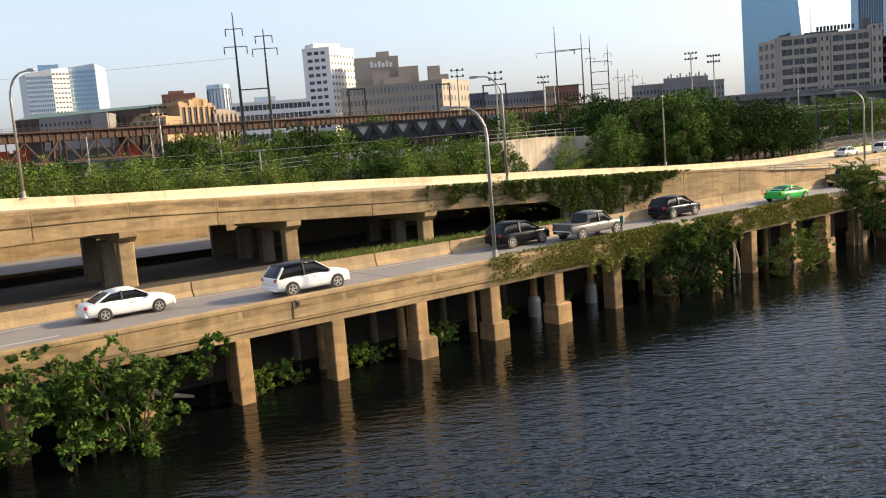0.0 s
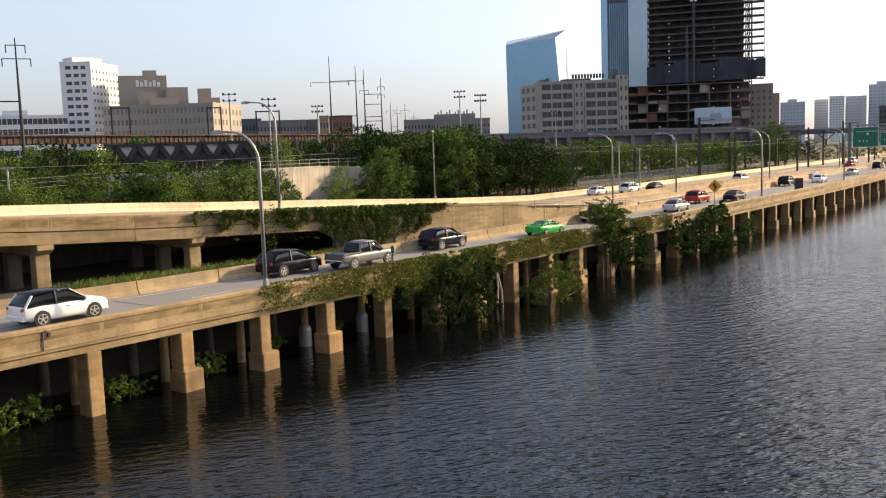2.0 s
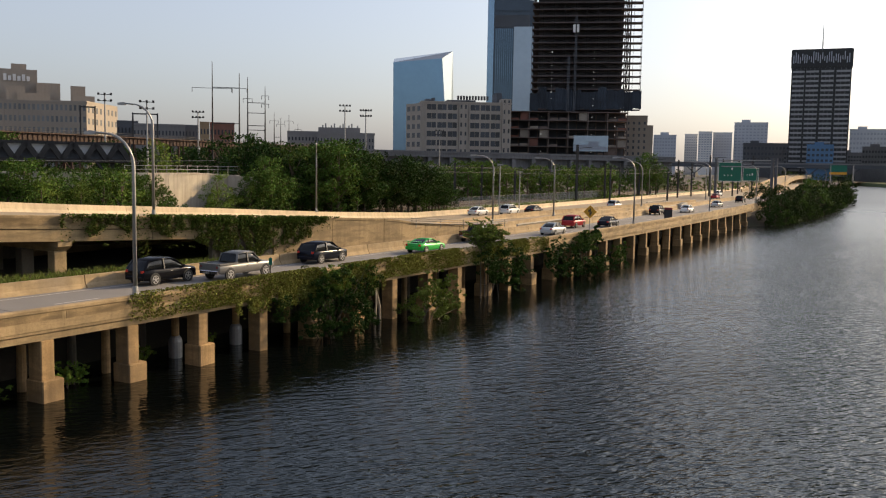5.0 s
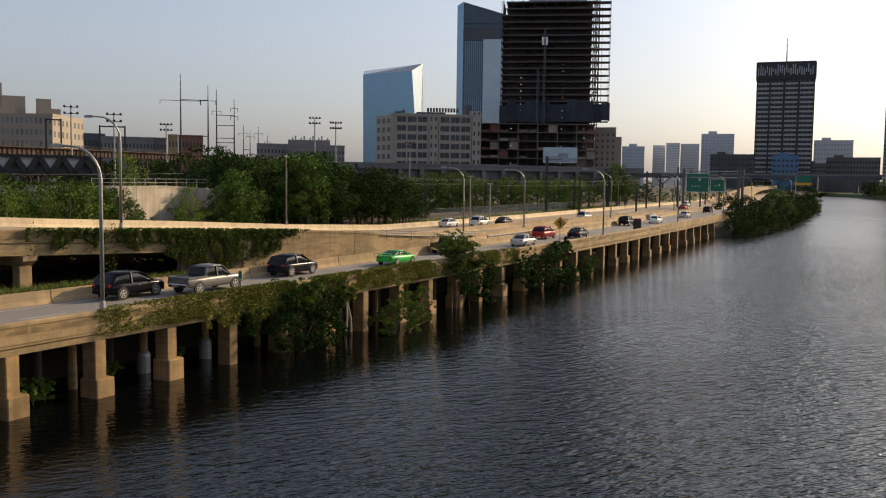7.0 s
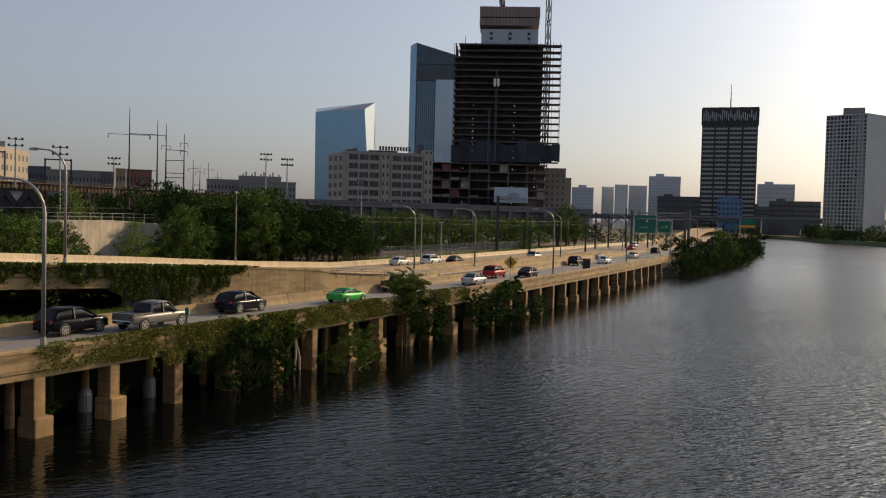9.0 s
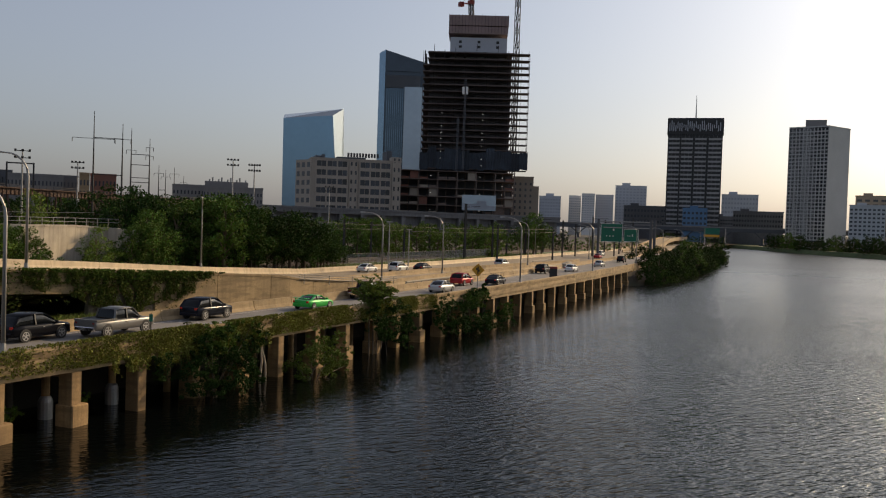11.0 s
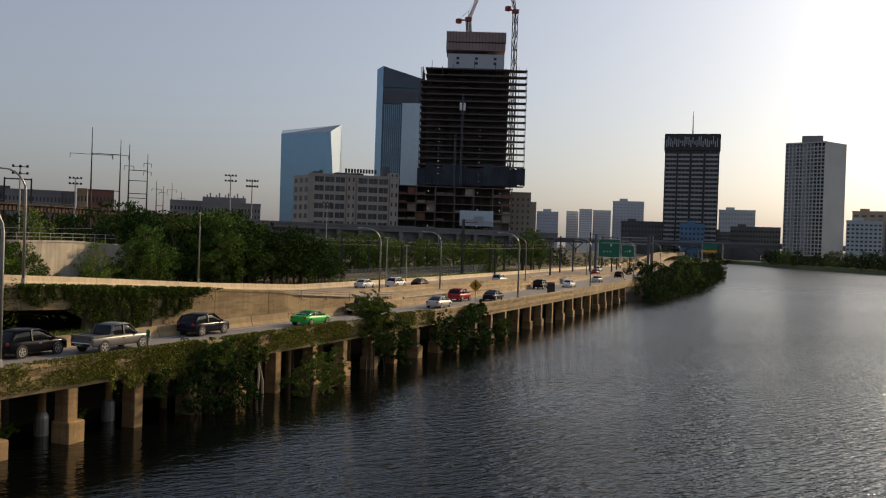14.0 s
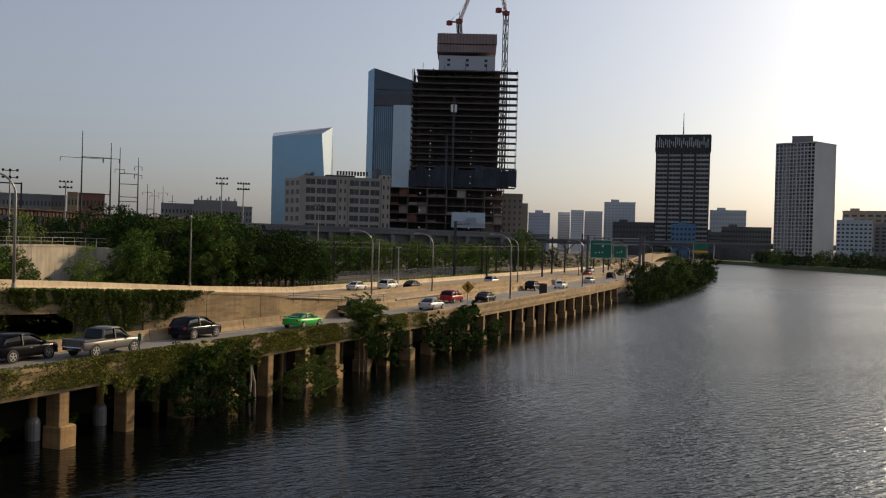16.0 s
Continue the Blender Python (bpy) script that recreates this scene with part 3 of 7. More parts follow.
sweep([8.0, 9.2], lambda s: [(d_far(s) + 0.1, 3.0), (d_far(s) + 0.1, 5.4), (d_far(s) + 0.5, 5.4), (d_far(s) + 0.5, 3.0)]).obj("opening_sill", CONCRETE_DARK, far_wall)
outer_wall(9.2, 26, lambda s: 3.0, -0.06)
outer_wall(26, 94, lambda s: 3.0, -0.06)
# low wall of a street seen under the ramp
low_wall = thing("street_wall", "pale concrete wall of a street under the ramp", "wall", W(-20, 36.5, 3.4), kind="structure")
sweep(steps(-60, 40, 9), lambda s: [(36.5, 3.2), (36.5, 5.9), (36.42, 5.95), (36.42, 6.2), (36.9, 6.2), (36.9, 3.2)]).obj("wall_body", CONCRETE, low_wall)
g = sweep(steps(-60, 40, 10), lambda s: [(31, lerp(s, (-12, 4.4), (10, 4.0))), (36.4, lerp(s, (-12, 4.8), (10, 4.5)))], closed=False)
tagged(g.obj("road_street", ASPHALT), "street surface passing behind the ramp columns", "road", kind="structure")
# barrier at the inner edge of the upper road, after the wall
inner = thing("gore_barrier", "tan concrete barrier between the two carriageways", "road barrier", W(80, 12, ROAD_Z), kind="structure")
for s0 in steps(82, 154, 6.0)[:-1]:
    sweep([s0, s0 + 3, s0 + 5.96], lambda s: jersey(d_ramp(s), 3.84)).obj("barrier_segment", CONCRETE_JERSEY, inner)


# ---- city ----
def facade(house, a, b, z0, z1, floors, bays, wall, pane, sill=0.45, pier=0.25, depth=0.5, panes=True, pane_name="window"):
    """Piers and spandrels standing proud of a wall from a to b, with a pane in every opening; a to b runs with the outside on its right."""
    a, b = Vector((a[0], a[1], 0)), Vector((b[0], b[1], 0))
    u = (b - a).normalized()
    out = Vector((u.y, -u.x, 0))
    L = (b - a).length
    m = Matrix(((u.x, out.x, 0, a.x), (u.y, out.y, 0, a.y), (0, 0, 1, 0), (0, 0, 0, 1)))
    g = Geo()
    fh, bw = (z1 - z0) / floors, L / bays
    for i in range(floors):
        g.box((0, 0.0, z0 + i * fh), (L, depth, z0 + i * fh + fh * sill), m)
    for j in range(bays + 1):
        x0, x1 = max(0, j * bw - bw * pier / 2), min(L, j * bw + bw * pier / 2)
        g.box((x0, 0.0, z0), (x1, depth + 0.06, z1), m)
    g.obj("facade_frame", wall, house)
    if panes:
        p = Geo()
        p.box((0, 0, 0), (bw * (1 - pier), depth * 0.35, fh * (1 - sill)))
        first = None
        for i in range(floors):
            for j in range(bays):
                mm = m @ Matrix.Translation((j * bw + bw * pier / 2, 0.02, z0 + i * fh + fh * sill))
                if first is None:
                    first = p.obj(pane_name, pane, house, at=(0, 0, 0))
                    ob = first
                else:
                    ob = new(pane_name, first.data)
                    ob.parent = house
                ob.matrix_basis = Matrix.Translation(-house.location) @ mm


def quad_plan(az0, r0, az1, r1, depth):
    """Footprint with its front from one bearing to another, and depth metres behind."""
    a, b = bearing(az0, r0), bearing(az1, r1)
    u = (b - a).normalized()
    n = Vector((-u.y, u.x, 0))
    if n.dot(a) < 0:
        n = -n
    return [a, b, b + n * depth, a + n * depth]


def block(name, label, plan, z0, z1, wall, cat="building", roof=True):
    h = thing(name, label, cat, (plan[0].x, plan[0].y, z0))
    Geo().prism(plan, z0, z1).obj("wall", wall, h)
    if roof:
        c = sum(plan, Vector()) / len(plan)
        Geo().prism([p + (p - c) * 0.012 for p in plan], z1, z1 + 0.9).obj("parapet", wall, h)
    return h


def loose_panes(house, a, b, z0, z1, floors, bays, pane, w=0.5, h=0.5, proud=0.06, name="window_grid"):
    """Small far windows of one face, joined, each a shallow box of its own."""
    a, b = Vector((a[0], a[1], 0)), Vector((b[0], b[1], 0))
    u = (b - a).normalized()
    out = Vector((u.y, -u.x, 0))
    m = Matrix(((u.x, out.x, 0, a.x), (u.y, out.y, 0, a.y), (0, 0, 1, 0), (0, 0, 0, 1)))
    fh, bw = (z1 - z0) / floors, (b - a).length / bays
    g = Geo()
    for i in range(floors):
        for j in range(bays):
            g.box((j * bw + bw * (1 - w) / 2, -0.3, z0 + i * fh + fh * (1 - h) / 2), (j * bw + bw * (1 + w) / 2, proud, z0 + i * fh + fh * (1 + h) / 2), m)
    return tagged(g.obj(name, pane, house), kind="stuff")


def facet(g, *pts):
    g.add(pts, [tuple(range(len(pts)))])


def side(plan, i):
    return plan[i], plan[(i + 1) % len(plan)]


# glass office tower with a sharp sloping crown
R = 850
h = thing("glass_tower", "faceted blue glass office tower with a sloping crown", "skyscraper", bearing(20.5, R, 3))
A0, B0, C0, D0 = bearing(18.98, R, 3), bearing(22.52, R, 3), bearing(22.86, R + 24, 3), bearing(19.2, R + 45, 3)
A1, B1, C1, D1 = bearing(18.93, R, high(6.36, R)), bearing(21.98, R, high(6.66, R)), bearing(22.64, R + 24, high(7.10, R + 24)), bearing(19.0, R + 45, high(6.58, R + 45))
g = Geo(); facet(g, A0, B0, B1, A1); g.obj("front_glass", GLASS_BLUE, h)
g = Geo(); facet(g, B0, C0, C1, B1); g.obj("side_glass", GLASS_FACET, h, "glass facet coloured pale for the sun on it")
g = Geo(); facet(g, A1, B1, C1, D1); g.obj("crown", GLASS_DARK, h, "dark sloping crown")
g = Geo(); facet(g, C0, D0, D1, C1); facet(g, D0, A0, A1, D1); g.obj("back_glass", GLASS_BLUE, h)

# dark slab tower behind
R = 1000
h = thing("slab_tower", "tall dark blue glass tower with a slanted roof", "skyscraper", bearing(26, R, 3))
plan = [bearing(25.18, R), bearing(28.0, R), bearing(28.0, R + 40), bearing(24.8, R + 30)]
Geo().prism(plan, 3, [high(10.83, R), high(10.05, R), high(10.0, R), high(10.78, R)]).obj("body", GLASS_DARK, h)
g = Geo(); g.prism([bearing(24.78, R + 12), bearing(25.17, R - 1), bearing(25.17, R + 2), bearing(24.80, R + 16)], 3, [high(10.74, R), high(10.84, R), high(10.84, R), high(10.74, R)])
g.obj("corner_glass", GLASS_BLUE, h, "paler glass corner strip")
g = Geo(); g.prism([bearing(25.2, R - 1.5), bearing(27.4, R - 1.5), bearing(27.4, R + 1), bearing(25.2, R + 1)], high(9.55, R), [high(10.7, R), high(10.1, R), high(10.1, R), high(10.7, R)])
g.obj("crown_glass", GLASS_DARK, h)
g = Geo(); g.prism([bearing(25.2, R - 1.2), bearing(27.4, R - 1.2), bearing(27.4, R + 1), bearing(25.2, R + 1)], high(8.55, R), high(9.3, R)); g.obj("plant_floor", WALL_SLATE, h)
g = Geo(); g.prism([bearing(26.42, R - 9), bearing(27.75, R - 9), bearing(27.75, R + 2), bearing(26.42, R + 2)], 3, high(8.55, R)); g.obj("side_wing", GLASS_PALE, h, "paler glass wing")
g = Geo()
for k in range(9):
    a = 25.3 + 0.125 * k
    g.box((0, -0.5, 3), (0.5, 0.5, high(8.5, R)), Matrix.Translation(bearing(a, R)) @ pose(0, 0, 0, 0, 0, -a))
tagged(g.obj("mullion_grid", GLASS_BLUE, h), kind="stuff")

# tower under construction
R = 620
tower = thing("unfinished_tower", "unfinished high-rise of bare dark floor slabs and columns", "skyscraper", bearing(31, R, 3))
base_z, top_z = high(3.6, R), high(10.8, R)
left, right, notch = bearing(27.55, R), bearing(34.25, R), bearing(33.0, R)
u = (right - left).normalized(); back = Vector((-u.y, u.x, 0))
if back.dot(left) < 0:
    back = -back
L = (right - left).length
M = Matrix(((u.x, back.x, 0, left.x), (u.y, back.y, 0, left.y), (0, 0, 1, 0), (0, 0, 0, 1)))
zs = steps(base_z, top_z, 4.35)
n_top = len(zs) - 1
for i, z in enumerate(zs):
    g = Geo()
    short = 0 if i < n_top - 1 else 3
    g.box((0 + short, 0, z), (L - 11.5, 44, z + 0.8), M)
    g.box((L - 11.45, 0.5, z), (L, 9, z + 0.5), M)
    g.obj("floor_slab", SLAB, tower)
for k in range(11):
    x = L * k / 10
    g = Geo(); g.box((x - 0.16, 0.4, base_z), (x + 0.16, 1.0, top_z + (1.0, 5.5, 2.0, 3.6, 0.6, 6.5)[k % 6]), M); g.obj("column", STEEL_DARK, tower)
for y in (10, 22, 34):
    for x in (0.6, 14, 28, 42, 56):
        g = Geo(); g.box((x - 0.35, y, base_z), (x + 0.35, y + 0.7, top_z + 3), M); g.obj("column", STEEL_DARK, tower)
for k in range(3):
    x = L - 10 + k * 4.8
    g = Geo(); g.box((x, 8.2, base_z), (x + 0.18, 8.5, top_z + 4), M); g.obj("edge_post", STEEL_DARK, tower)
g = Geo()
g.box((17.5, 14, high(10.6, R)), (57, 40, high(12.0, R)), M)
g.obj("core", HAZE_GREY, tower, "raw concrete lift core")
g = Geo()
for (x0, x1, z0, z1) in ((16.2, 57.8, 12.45, 13.05), (16.2, 57.3, 11.95, 12.38)):
    g.box((x0, 12.5, high(z0, R + 14)), (x1, 41, high(z1, R + 14)), M)
g.obj("formwork", FORM_PINK, tower, "brown climbing formwork round the core top")
g = Geo()
for k in range(19):
    g.box((16.2 + k * 2.28, 12.2, high(12.0, R + 14)), (16.4 + k * 2.28, 12.5, high(13.1, R + 14)), M)
tagged(g.obj("rib_set", SLAB, tower), kind="stuff")
# black plates imitate the unlit depth of the core's openings
for k in range(3):
    for j in range(2):
        g = Geo(); g.box((23.5 + k * 13, 13.8, high(11.35 + 0.3 * j, R)), (25.5 + k * 13, 14.05, high(11.5 + 0.3 * j, R)), M); g.obj("core_opening", BLACK, tower)
g = Geo()
rn = random.Random(31)
for k in range(13):  # sheets of netting tied to the slab edges
    x0, x1 = -0.6 + k * (L + 1.4) / 13, -0.6 + (k + 1) * (L + 1.4) / 13
    g = Geo()
    lo, hi = 3.6 + rn.uniform(-0.08, 0.08), 4.85 + rn.uniform(-0.3, 0.12)
    n = 6
    rows = [[M @ Vector((x0 + (x1 - x0) * i / n, -0.45 + 0.3 * math.sin(3.1 * i + k) * rn.random(), high(lo + (hi - lo) * j / 4, R) + (rn.uniform(-0.5, 0.5) if j in (0, 4) else 0))) for i in range(n + 1)] for j in range(5)]
    g.add([p for row in rows for p in row], [(j * (n + 1) + i, j * (n + 1) + i + 1, (j + 1) * (n + 1) + i + 1, (j + 1) * (n + 1) + i) for j in range(4) for i in range(n)])
    g.obj("netting", NET, tower, "dark blue safety netting")
for x in (13.5, 41.5):  # strings of work lamps
    for z in zs[:9]:
        if rn.random() < 0.4:
            continue
        g = Geo(); g.box((x, -0.9, z + 2.6), (x + 0.4, -0.5, z + 3.1), M); g.obj("work_lamp", SITE_LAMP, tower)
g = Geo()
for x, zt in ((28.6, 9.2), (24.2, 6.8)):
    g.box((x, -2.0, 3), (x + 0.5, -1.5, high(zt, R)), M)
    g.box((x + 0.9, -2.0, 3), (x + 1.4, -1.5, high(zt, R)), M)
    for k in range(60):
        z = 6 + k * 1.6
        if z < high(zt, R):
            g.box((x, -1.9, z), (x + 1.4, -1.7, z + 0.2), M)
g.obj("hoist_mast", WALL_SLATE, tower)
g = Geo()
g.box((27.2, -2.6, high(8.25, R)), (28.8, -1.0, high(8.72, R)), M)
g.box((29.7, -2.6, high(8.25, R)), (31.2, -1.0, high(8.72, R)), M)
g.obj("hoist_cage", WHITE, tower)


def lattice(g, a, b, w, n, r=0.09):
    """A square lattice mast from a to b."""
    a, b = Vector(a), Vector(b)
    d = (b - a).normalized()
    p = d.cross(Vector((0, 0, 1)) if abs(d.z) < 0.8 else Vector((0, 1, 0))).normalized()
    q = d.cross(p)
    cs = [(p + q) * w / 2, (p - q) * w / 2, (-p - q) * w / 2, (-p + q) * w / 2]
    for c in cs:
        g.tube([a + c, b + c], r * 1.4, 4)
    for k in range(n):
        s0, s1 = a.lerp(b, k / n), a.lerp(b, (k + 1) / n)
        for i in range(4):
            g.tube([s0 + cs[i], s1 + cs[(i + 1) % 4]], r, 3)


def crane(foot, top, jib, tail):
    c = thing("tower_crane", "red luffing tower crane on the unfinished tower", "crane", foot, group="tower cranes")
    g = Geo(); lattice(g, foot, top, 2.6, 18, 0.24); g.obj("mast", STEEL_DARK, c)
    g = Geo(); lattice(g, top, jib, 1.5, 18, 0.16); g.obj("jib", CRANE_RED, c)
    g = Geo(); g.box((-1.8, -1.8, -0.5), (1.8, 1.8, 2.2), Matrix.Translation(top)); g.tube([top, tail], 0.6, 6); g.box((-1.6, -1.6, -2.4), (1.6, 1.6, 0.6), Matrix.Translation(tail)); g.obj("machine_deck", CRANE_RED, c)
    g = Geo(); pk = Vector(top) + Vector((0, 0, 7)); g.tube([tail, pk, jib], 0.09, 4); g.tube([top, pk], 0.25, 4); g.obj("stays", STEEL_DARK, c)


crane(M @ Vector((32, 20, high(12.9, R))), M @ Vector((31, 20, high(13.75, R + 20))), M @ Vector((41, 8, high(16.2, R))), M @ Vector((24, 26, high(13.9, R + 20))))
crane(M @ Vector((L - 9, 10, 3)), M @ Vector((L - 9, 10, high(14.5, R))), M @ Vector((L - 22, 0, high(19.0, R))), M @ Vector((L - 14, 14, high(14.9, R))))

# dark box fills the floors in place of their shade
g = Geo(); g.box((4, 9, 3), (L - 12.2, 40, high(10.55, R)), M); g.obj("interior", FLOOR_GLOOM, tower, "dark block for the shade inside the floors")
# podium in front of the tower, and a stepped brick block beside it
plan = quad_plan(26.25, 596, 33.6, 604, 24)
h = thing("unfinished_podium", "open brown concrete frame podium below the unfinished tower", "building", plan[0])
pu = (plan[1] - plan[0]).normalized(); pb = (plan[3] - plan[0]).normalized(); PL = (plan[1] - plan[0]).length
MP = Matrix(((pu.x, pb.x, 0, plan[0].x), (pu.y, pb.y, 0, plan[0].y), (0, 0, 1, 0), (0, 0, 0, 1)))
pz = [3 + k * (high(3.45, 598) - 3) / 8 for k in range(9)]
rp = random.Random(4)
for k, z in enumerate(pz):
    g = Geo(); g.box((0, 0, z), (PL, 22, z + 0.42), MP); g.obj("floor_slab", FRAME_BROWN, h)
for k in range(13):
    if k % 2 == 0 or k > 9:
        g = Geo(); g.box((k * (PL - 0.8) / 12, 0.3, 3), (k * (PL - 0.8) / 12 + 0.55, 1.2, pz[-1] - (0, 5, 0, 9)[k % 4]), MP); g.obj("column", FRAME_BROWN, h)
for k in range(13):
    g = Geo(); g.box((k * (PL - 0.8) / 12, 9.3, 3), (k * (PL - 0.8) / 12 + 0.5, 10.2, pz[-1]), MP); g.obj("column", FRAME_BROWN, h)
# dark wall stands in for the shade deep inside the frame
g = Geo(); g.box((0.5, 15, 3), (PL - 0.5, 22, pz[-1] - 0.1), MP); g.obj("core_wall", WALL_SLATE, h, "dark inner wall for the shaded depth")
for i in range(8):
    for k in range(12):
        if rp.random() < (0.75 if k < 3 or k == 11 else 0.3):
            z = pz[i] + 0.55
            g = Geo(); g.box((k * (PL - 0.8) / 12 + 0.9, 1.4, z), ((k + 1) * (PL - 0.8) / 12 - 0.1, 1.7, z + rp.choice((1.2, 1.6, pz[1] - pz[0] - 0.7))), MP); g.obj("infill_panel", WALL_BROWN if rp.random() < 0.3 else WALL_BRICK if k < 3 or k == 11 else FRAME_BROWN, h)
for k in (3.2, 8.3, 10.6):
    for z in pz[:-1]:
        if rp.random() < 0.35:
            continue
        g = Geo(); g.box((k * PL / 12, -0.3, z + 2.4), (k * PL / 12 + 0.4, 0.1, z + 2.85), MP); g.obj("work_lamp", SITE_LAMP, h)
plan = quad_plan(33.45, 640, 34.75, 640, 30)
h = block("stepped_block", "brown brick stepped building beside the tower", plan, 3, high(3.2, 640), WALL_BROWN)
Geo().prism(quad_plan(34.7, 642, 35.1, 642, 28), 3, high(2.7, 640)).obj("lower_wing", WALL_BROWN, h)
loose_panes(h, *side(plan, 0), 8, high(3.0, 640), 9, 4, PANE, 0.35, 0.45)
h = thing("billboard", "pale billboard on the podium front", "billboard", bearing(31.3, 592, 20))
g = Geo(); g.box((-11, -0.3, 0), (11, 0.3, 10), Matrix.Translation(bearing(31.35, 592, high(1.05, 592))) @ pose(0, 0, 0, 0, 0, -31)); g.obj("panel", GLASS_PALE, h)
g = Geo()
for x0, x1, z0, z1 in ((-10.4, -1.5, 0.8, 4.2), (-1.5, 5.0, 0.8, 6.4), (5.0, 10.4, 0.8, 3.2)):
    g.box((x0, -0.45, z0), (x1, -0.31, z1), Matrix.Translation(bearing(31.35, 592, high(1.05, 592))) @ pose(0, 0, 0, 0, 0, -31))
g.obj("picture", HAZE_PANE, h)
g = Geo()
for k in (-8, 8):
    g.box((k, -0.2, -16), (k + 0.6, 0.4, 0), Matrix.Translation(bearing(31.35, 592, high(1.05, 592))) @ pose(0, 0, 0, 0, 0, -31))
g.obj("leg", STEEL_DARK, h)

# loft building with wide factory windows
R = 560
plan = quad_plan(20.75, R, 26.35, R + 8, 40)
h = block("loft_building", "cream stone former factory with wide window bays", plan, 3, high(3.95, R), WALL_LOFT)
a, b = plan[0], plan[1]
for t0, t1, bays, pr, top in ((0.05, 0.40, 6, 0.04, 3.85), (0.415, 0.515, 2, 0.6, 3.85), (0.535, 0.885, 6, 0.04, 3.85), (0.90, 1.0, 2, 0.62, 4.2)):
    facade(h, a.lerp(b, t0), a.lerp(b, t1), 6, high(top, R), 8, bays, WALL_LOFT, PANE, 0.38 if pr < 0.3 else 0.55, pr, 0.6)
Geo().prism([a.lerp(b, 0.89), b, b + (plan[2] - b) * 0.5, a.lerp(b, 0.89) + (plan[2] - b) * 0.5], 3, high(4.28, R)).obj("stair_tower", WALL_LOFT, h)
for t in (0.05, 0.167, 0.283, 0.40, 0.535, 0.652, 0.768, 0.885):  # broad piers between the bays
    p = a.lerp(b, t)
    g = Geo(); g.box((-0.45, -0.75, 3), (0.45, 0.5, high(3.9, R)), Matrix.Translation((p.x, p.y, 0)) @ pose(0, 0, 0, 0, 0, -23.5)); g.obj("pier", WALL_LOFT, h)
end = quad_plan(19.78, R + 14, 20.72, R, 30)
Geo().prism(end, 3, high(3.9, R)).obj("end_wing", WALL_LOFT, h)
loose_panes(h, *side(end, 0), 6, high(3.85, R), 8, 3, PANE, 0.55, 0.55, 0.1)
sg = plan[3] - plan[0]
g = Geo()
for t0, t1, hh in ((0.06, 0.10, 2.2), (0.13, 0.16, 3), (0.30, 0.62, 2.0), (0.86, 0.92, 7)):
    g.prism([a.lerp(b, t0) + sg * 0.2, a.lerp(b, t1) + sg * 0.2, a.lerp(b, t1) + sg * 0.6, a.lerp(b, t0) + sg * 0.6], high(3.95, R), high(4.0, R) + hh)
g.obj("roof_plant", WALL_SLATE, h)
for k in range(11):
    t = 0.40 + 0.033 * k
    p = a.lerp(b, t) + sg * 0.1
    g = Geo()
    g.box((0, -0.2, 0), (1.3, 0.2, 2.6), Matrix.Translation((p.x, p.y, high(4.02, R) + 1.6)) @ pose(0, 0, 0, 0, 0, -23))
    g.obj("sign_bar", BLACK, h, "dark roof sign letter")

# dark office tower with pale bands
R = 950
plan = quad_plan(42.9, R, 46.12, R, 50)
h = block("banded_tower", "dark office tower with pale horizontal bands and antenna", plan, 3, high(7.0, R), BLACK, "skyscraper")
a, b = plan[0], plan[1]
for t0, t1 in ((0.02, 0.22), (0.25, 0.46), (0.50, 0.71), (0.75, 0.98)):
    facade(h, a.lerp(b, t0), a.lerp(b, t1), 8, high(6.0, R), 23, 3, WALL_BAND, PANE, 0.42, 0.04, 0.4, panes=False)
Geo().prism([p + (p - sum(plan, Vector()) / 4) * 0.03 for p in plan], high(6.05, R), high(7.0, R)).obj("crown", BLACK, h, "black crown band")
rc = random.Random(9)
for k in range(26):
    g = Geo()
    p = a.lerp(b, 0.02 + 0.037 * k) - (plan[3] - a) * 0.035
    z0, z1 = 6.25 + 0.3 * rc.random() * (k % 3 > 0), 6.6 + 0.33 * rc.random()
    g.box((0, -0.2, 0), (0.8, 0.1, 950 * math.tan(radians(z1 - z0))), Matrix.Translation((p.x, p.y, high(z0, R))) @ pose(0, 0, 0, 0, 0, -44.5))
    g.obj("light_bar", HAZE_GREY, h)
g = Geo(); g.tube([a.lerp(b, 0.5) + Vector((0, 0, high(7.0, R))), a.lerp(b, 0.5) + Vector((0, 0, high(8.4, R)))], [0.7, 0.25], 5); g.obj("antenna", STEEL, h)

# white apartment tower
R = 900
plan = [bearing(49.88, R), bearing(52.04, R - 14), bearing(53.17, R + 16), bearing(51.2, R + 40)]
h = block("apartment_tower", "pale apartment tower with a dense grid of windows", plan, 3, high(6.42, R), WALL_APART, "apartment building")
facade(h, plan[0], plan[1], 10, high(6.35, R), 30, 11, WALL_APART, PANE, 0.3, 0.22, 0.5, panes=False)
Geo().prism([plan[0].lerp(plan[1], 0.0), plan[1], plan[1] + Vector((0.2, 0.4, 0)), plan[0] + Vector((0.2, 0.4, 0))], 4, high(6.4, R)).obj("window_wall", PANE, h)
Geo().prism(quad_plan(50.75, R, 51.9, R, 18), high(6.4, R), high(6.9, R)).obj("penthouse", WALL_GREY, h)

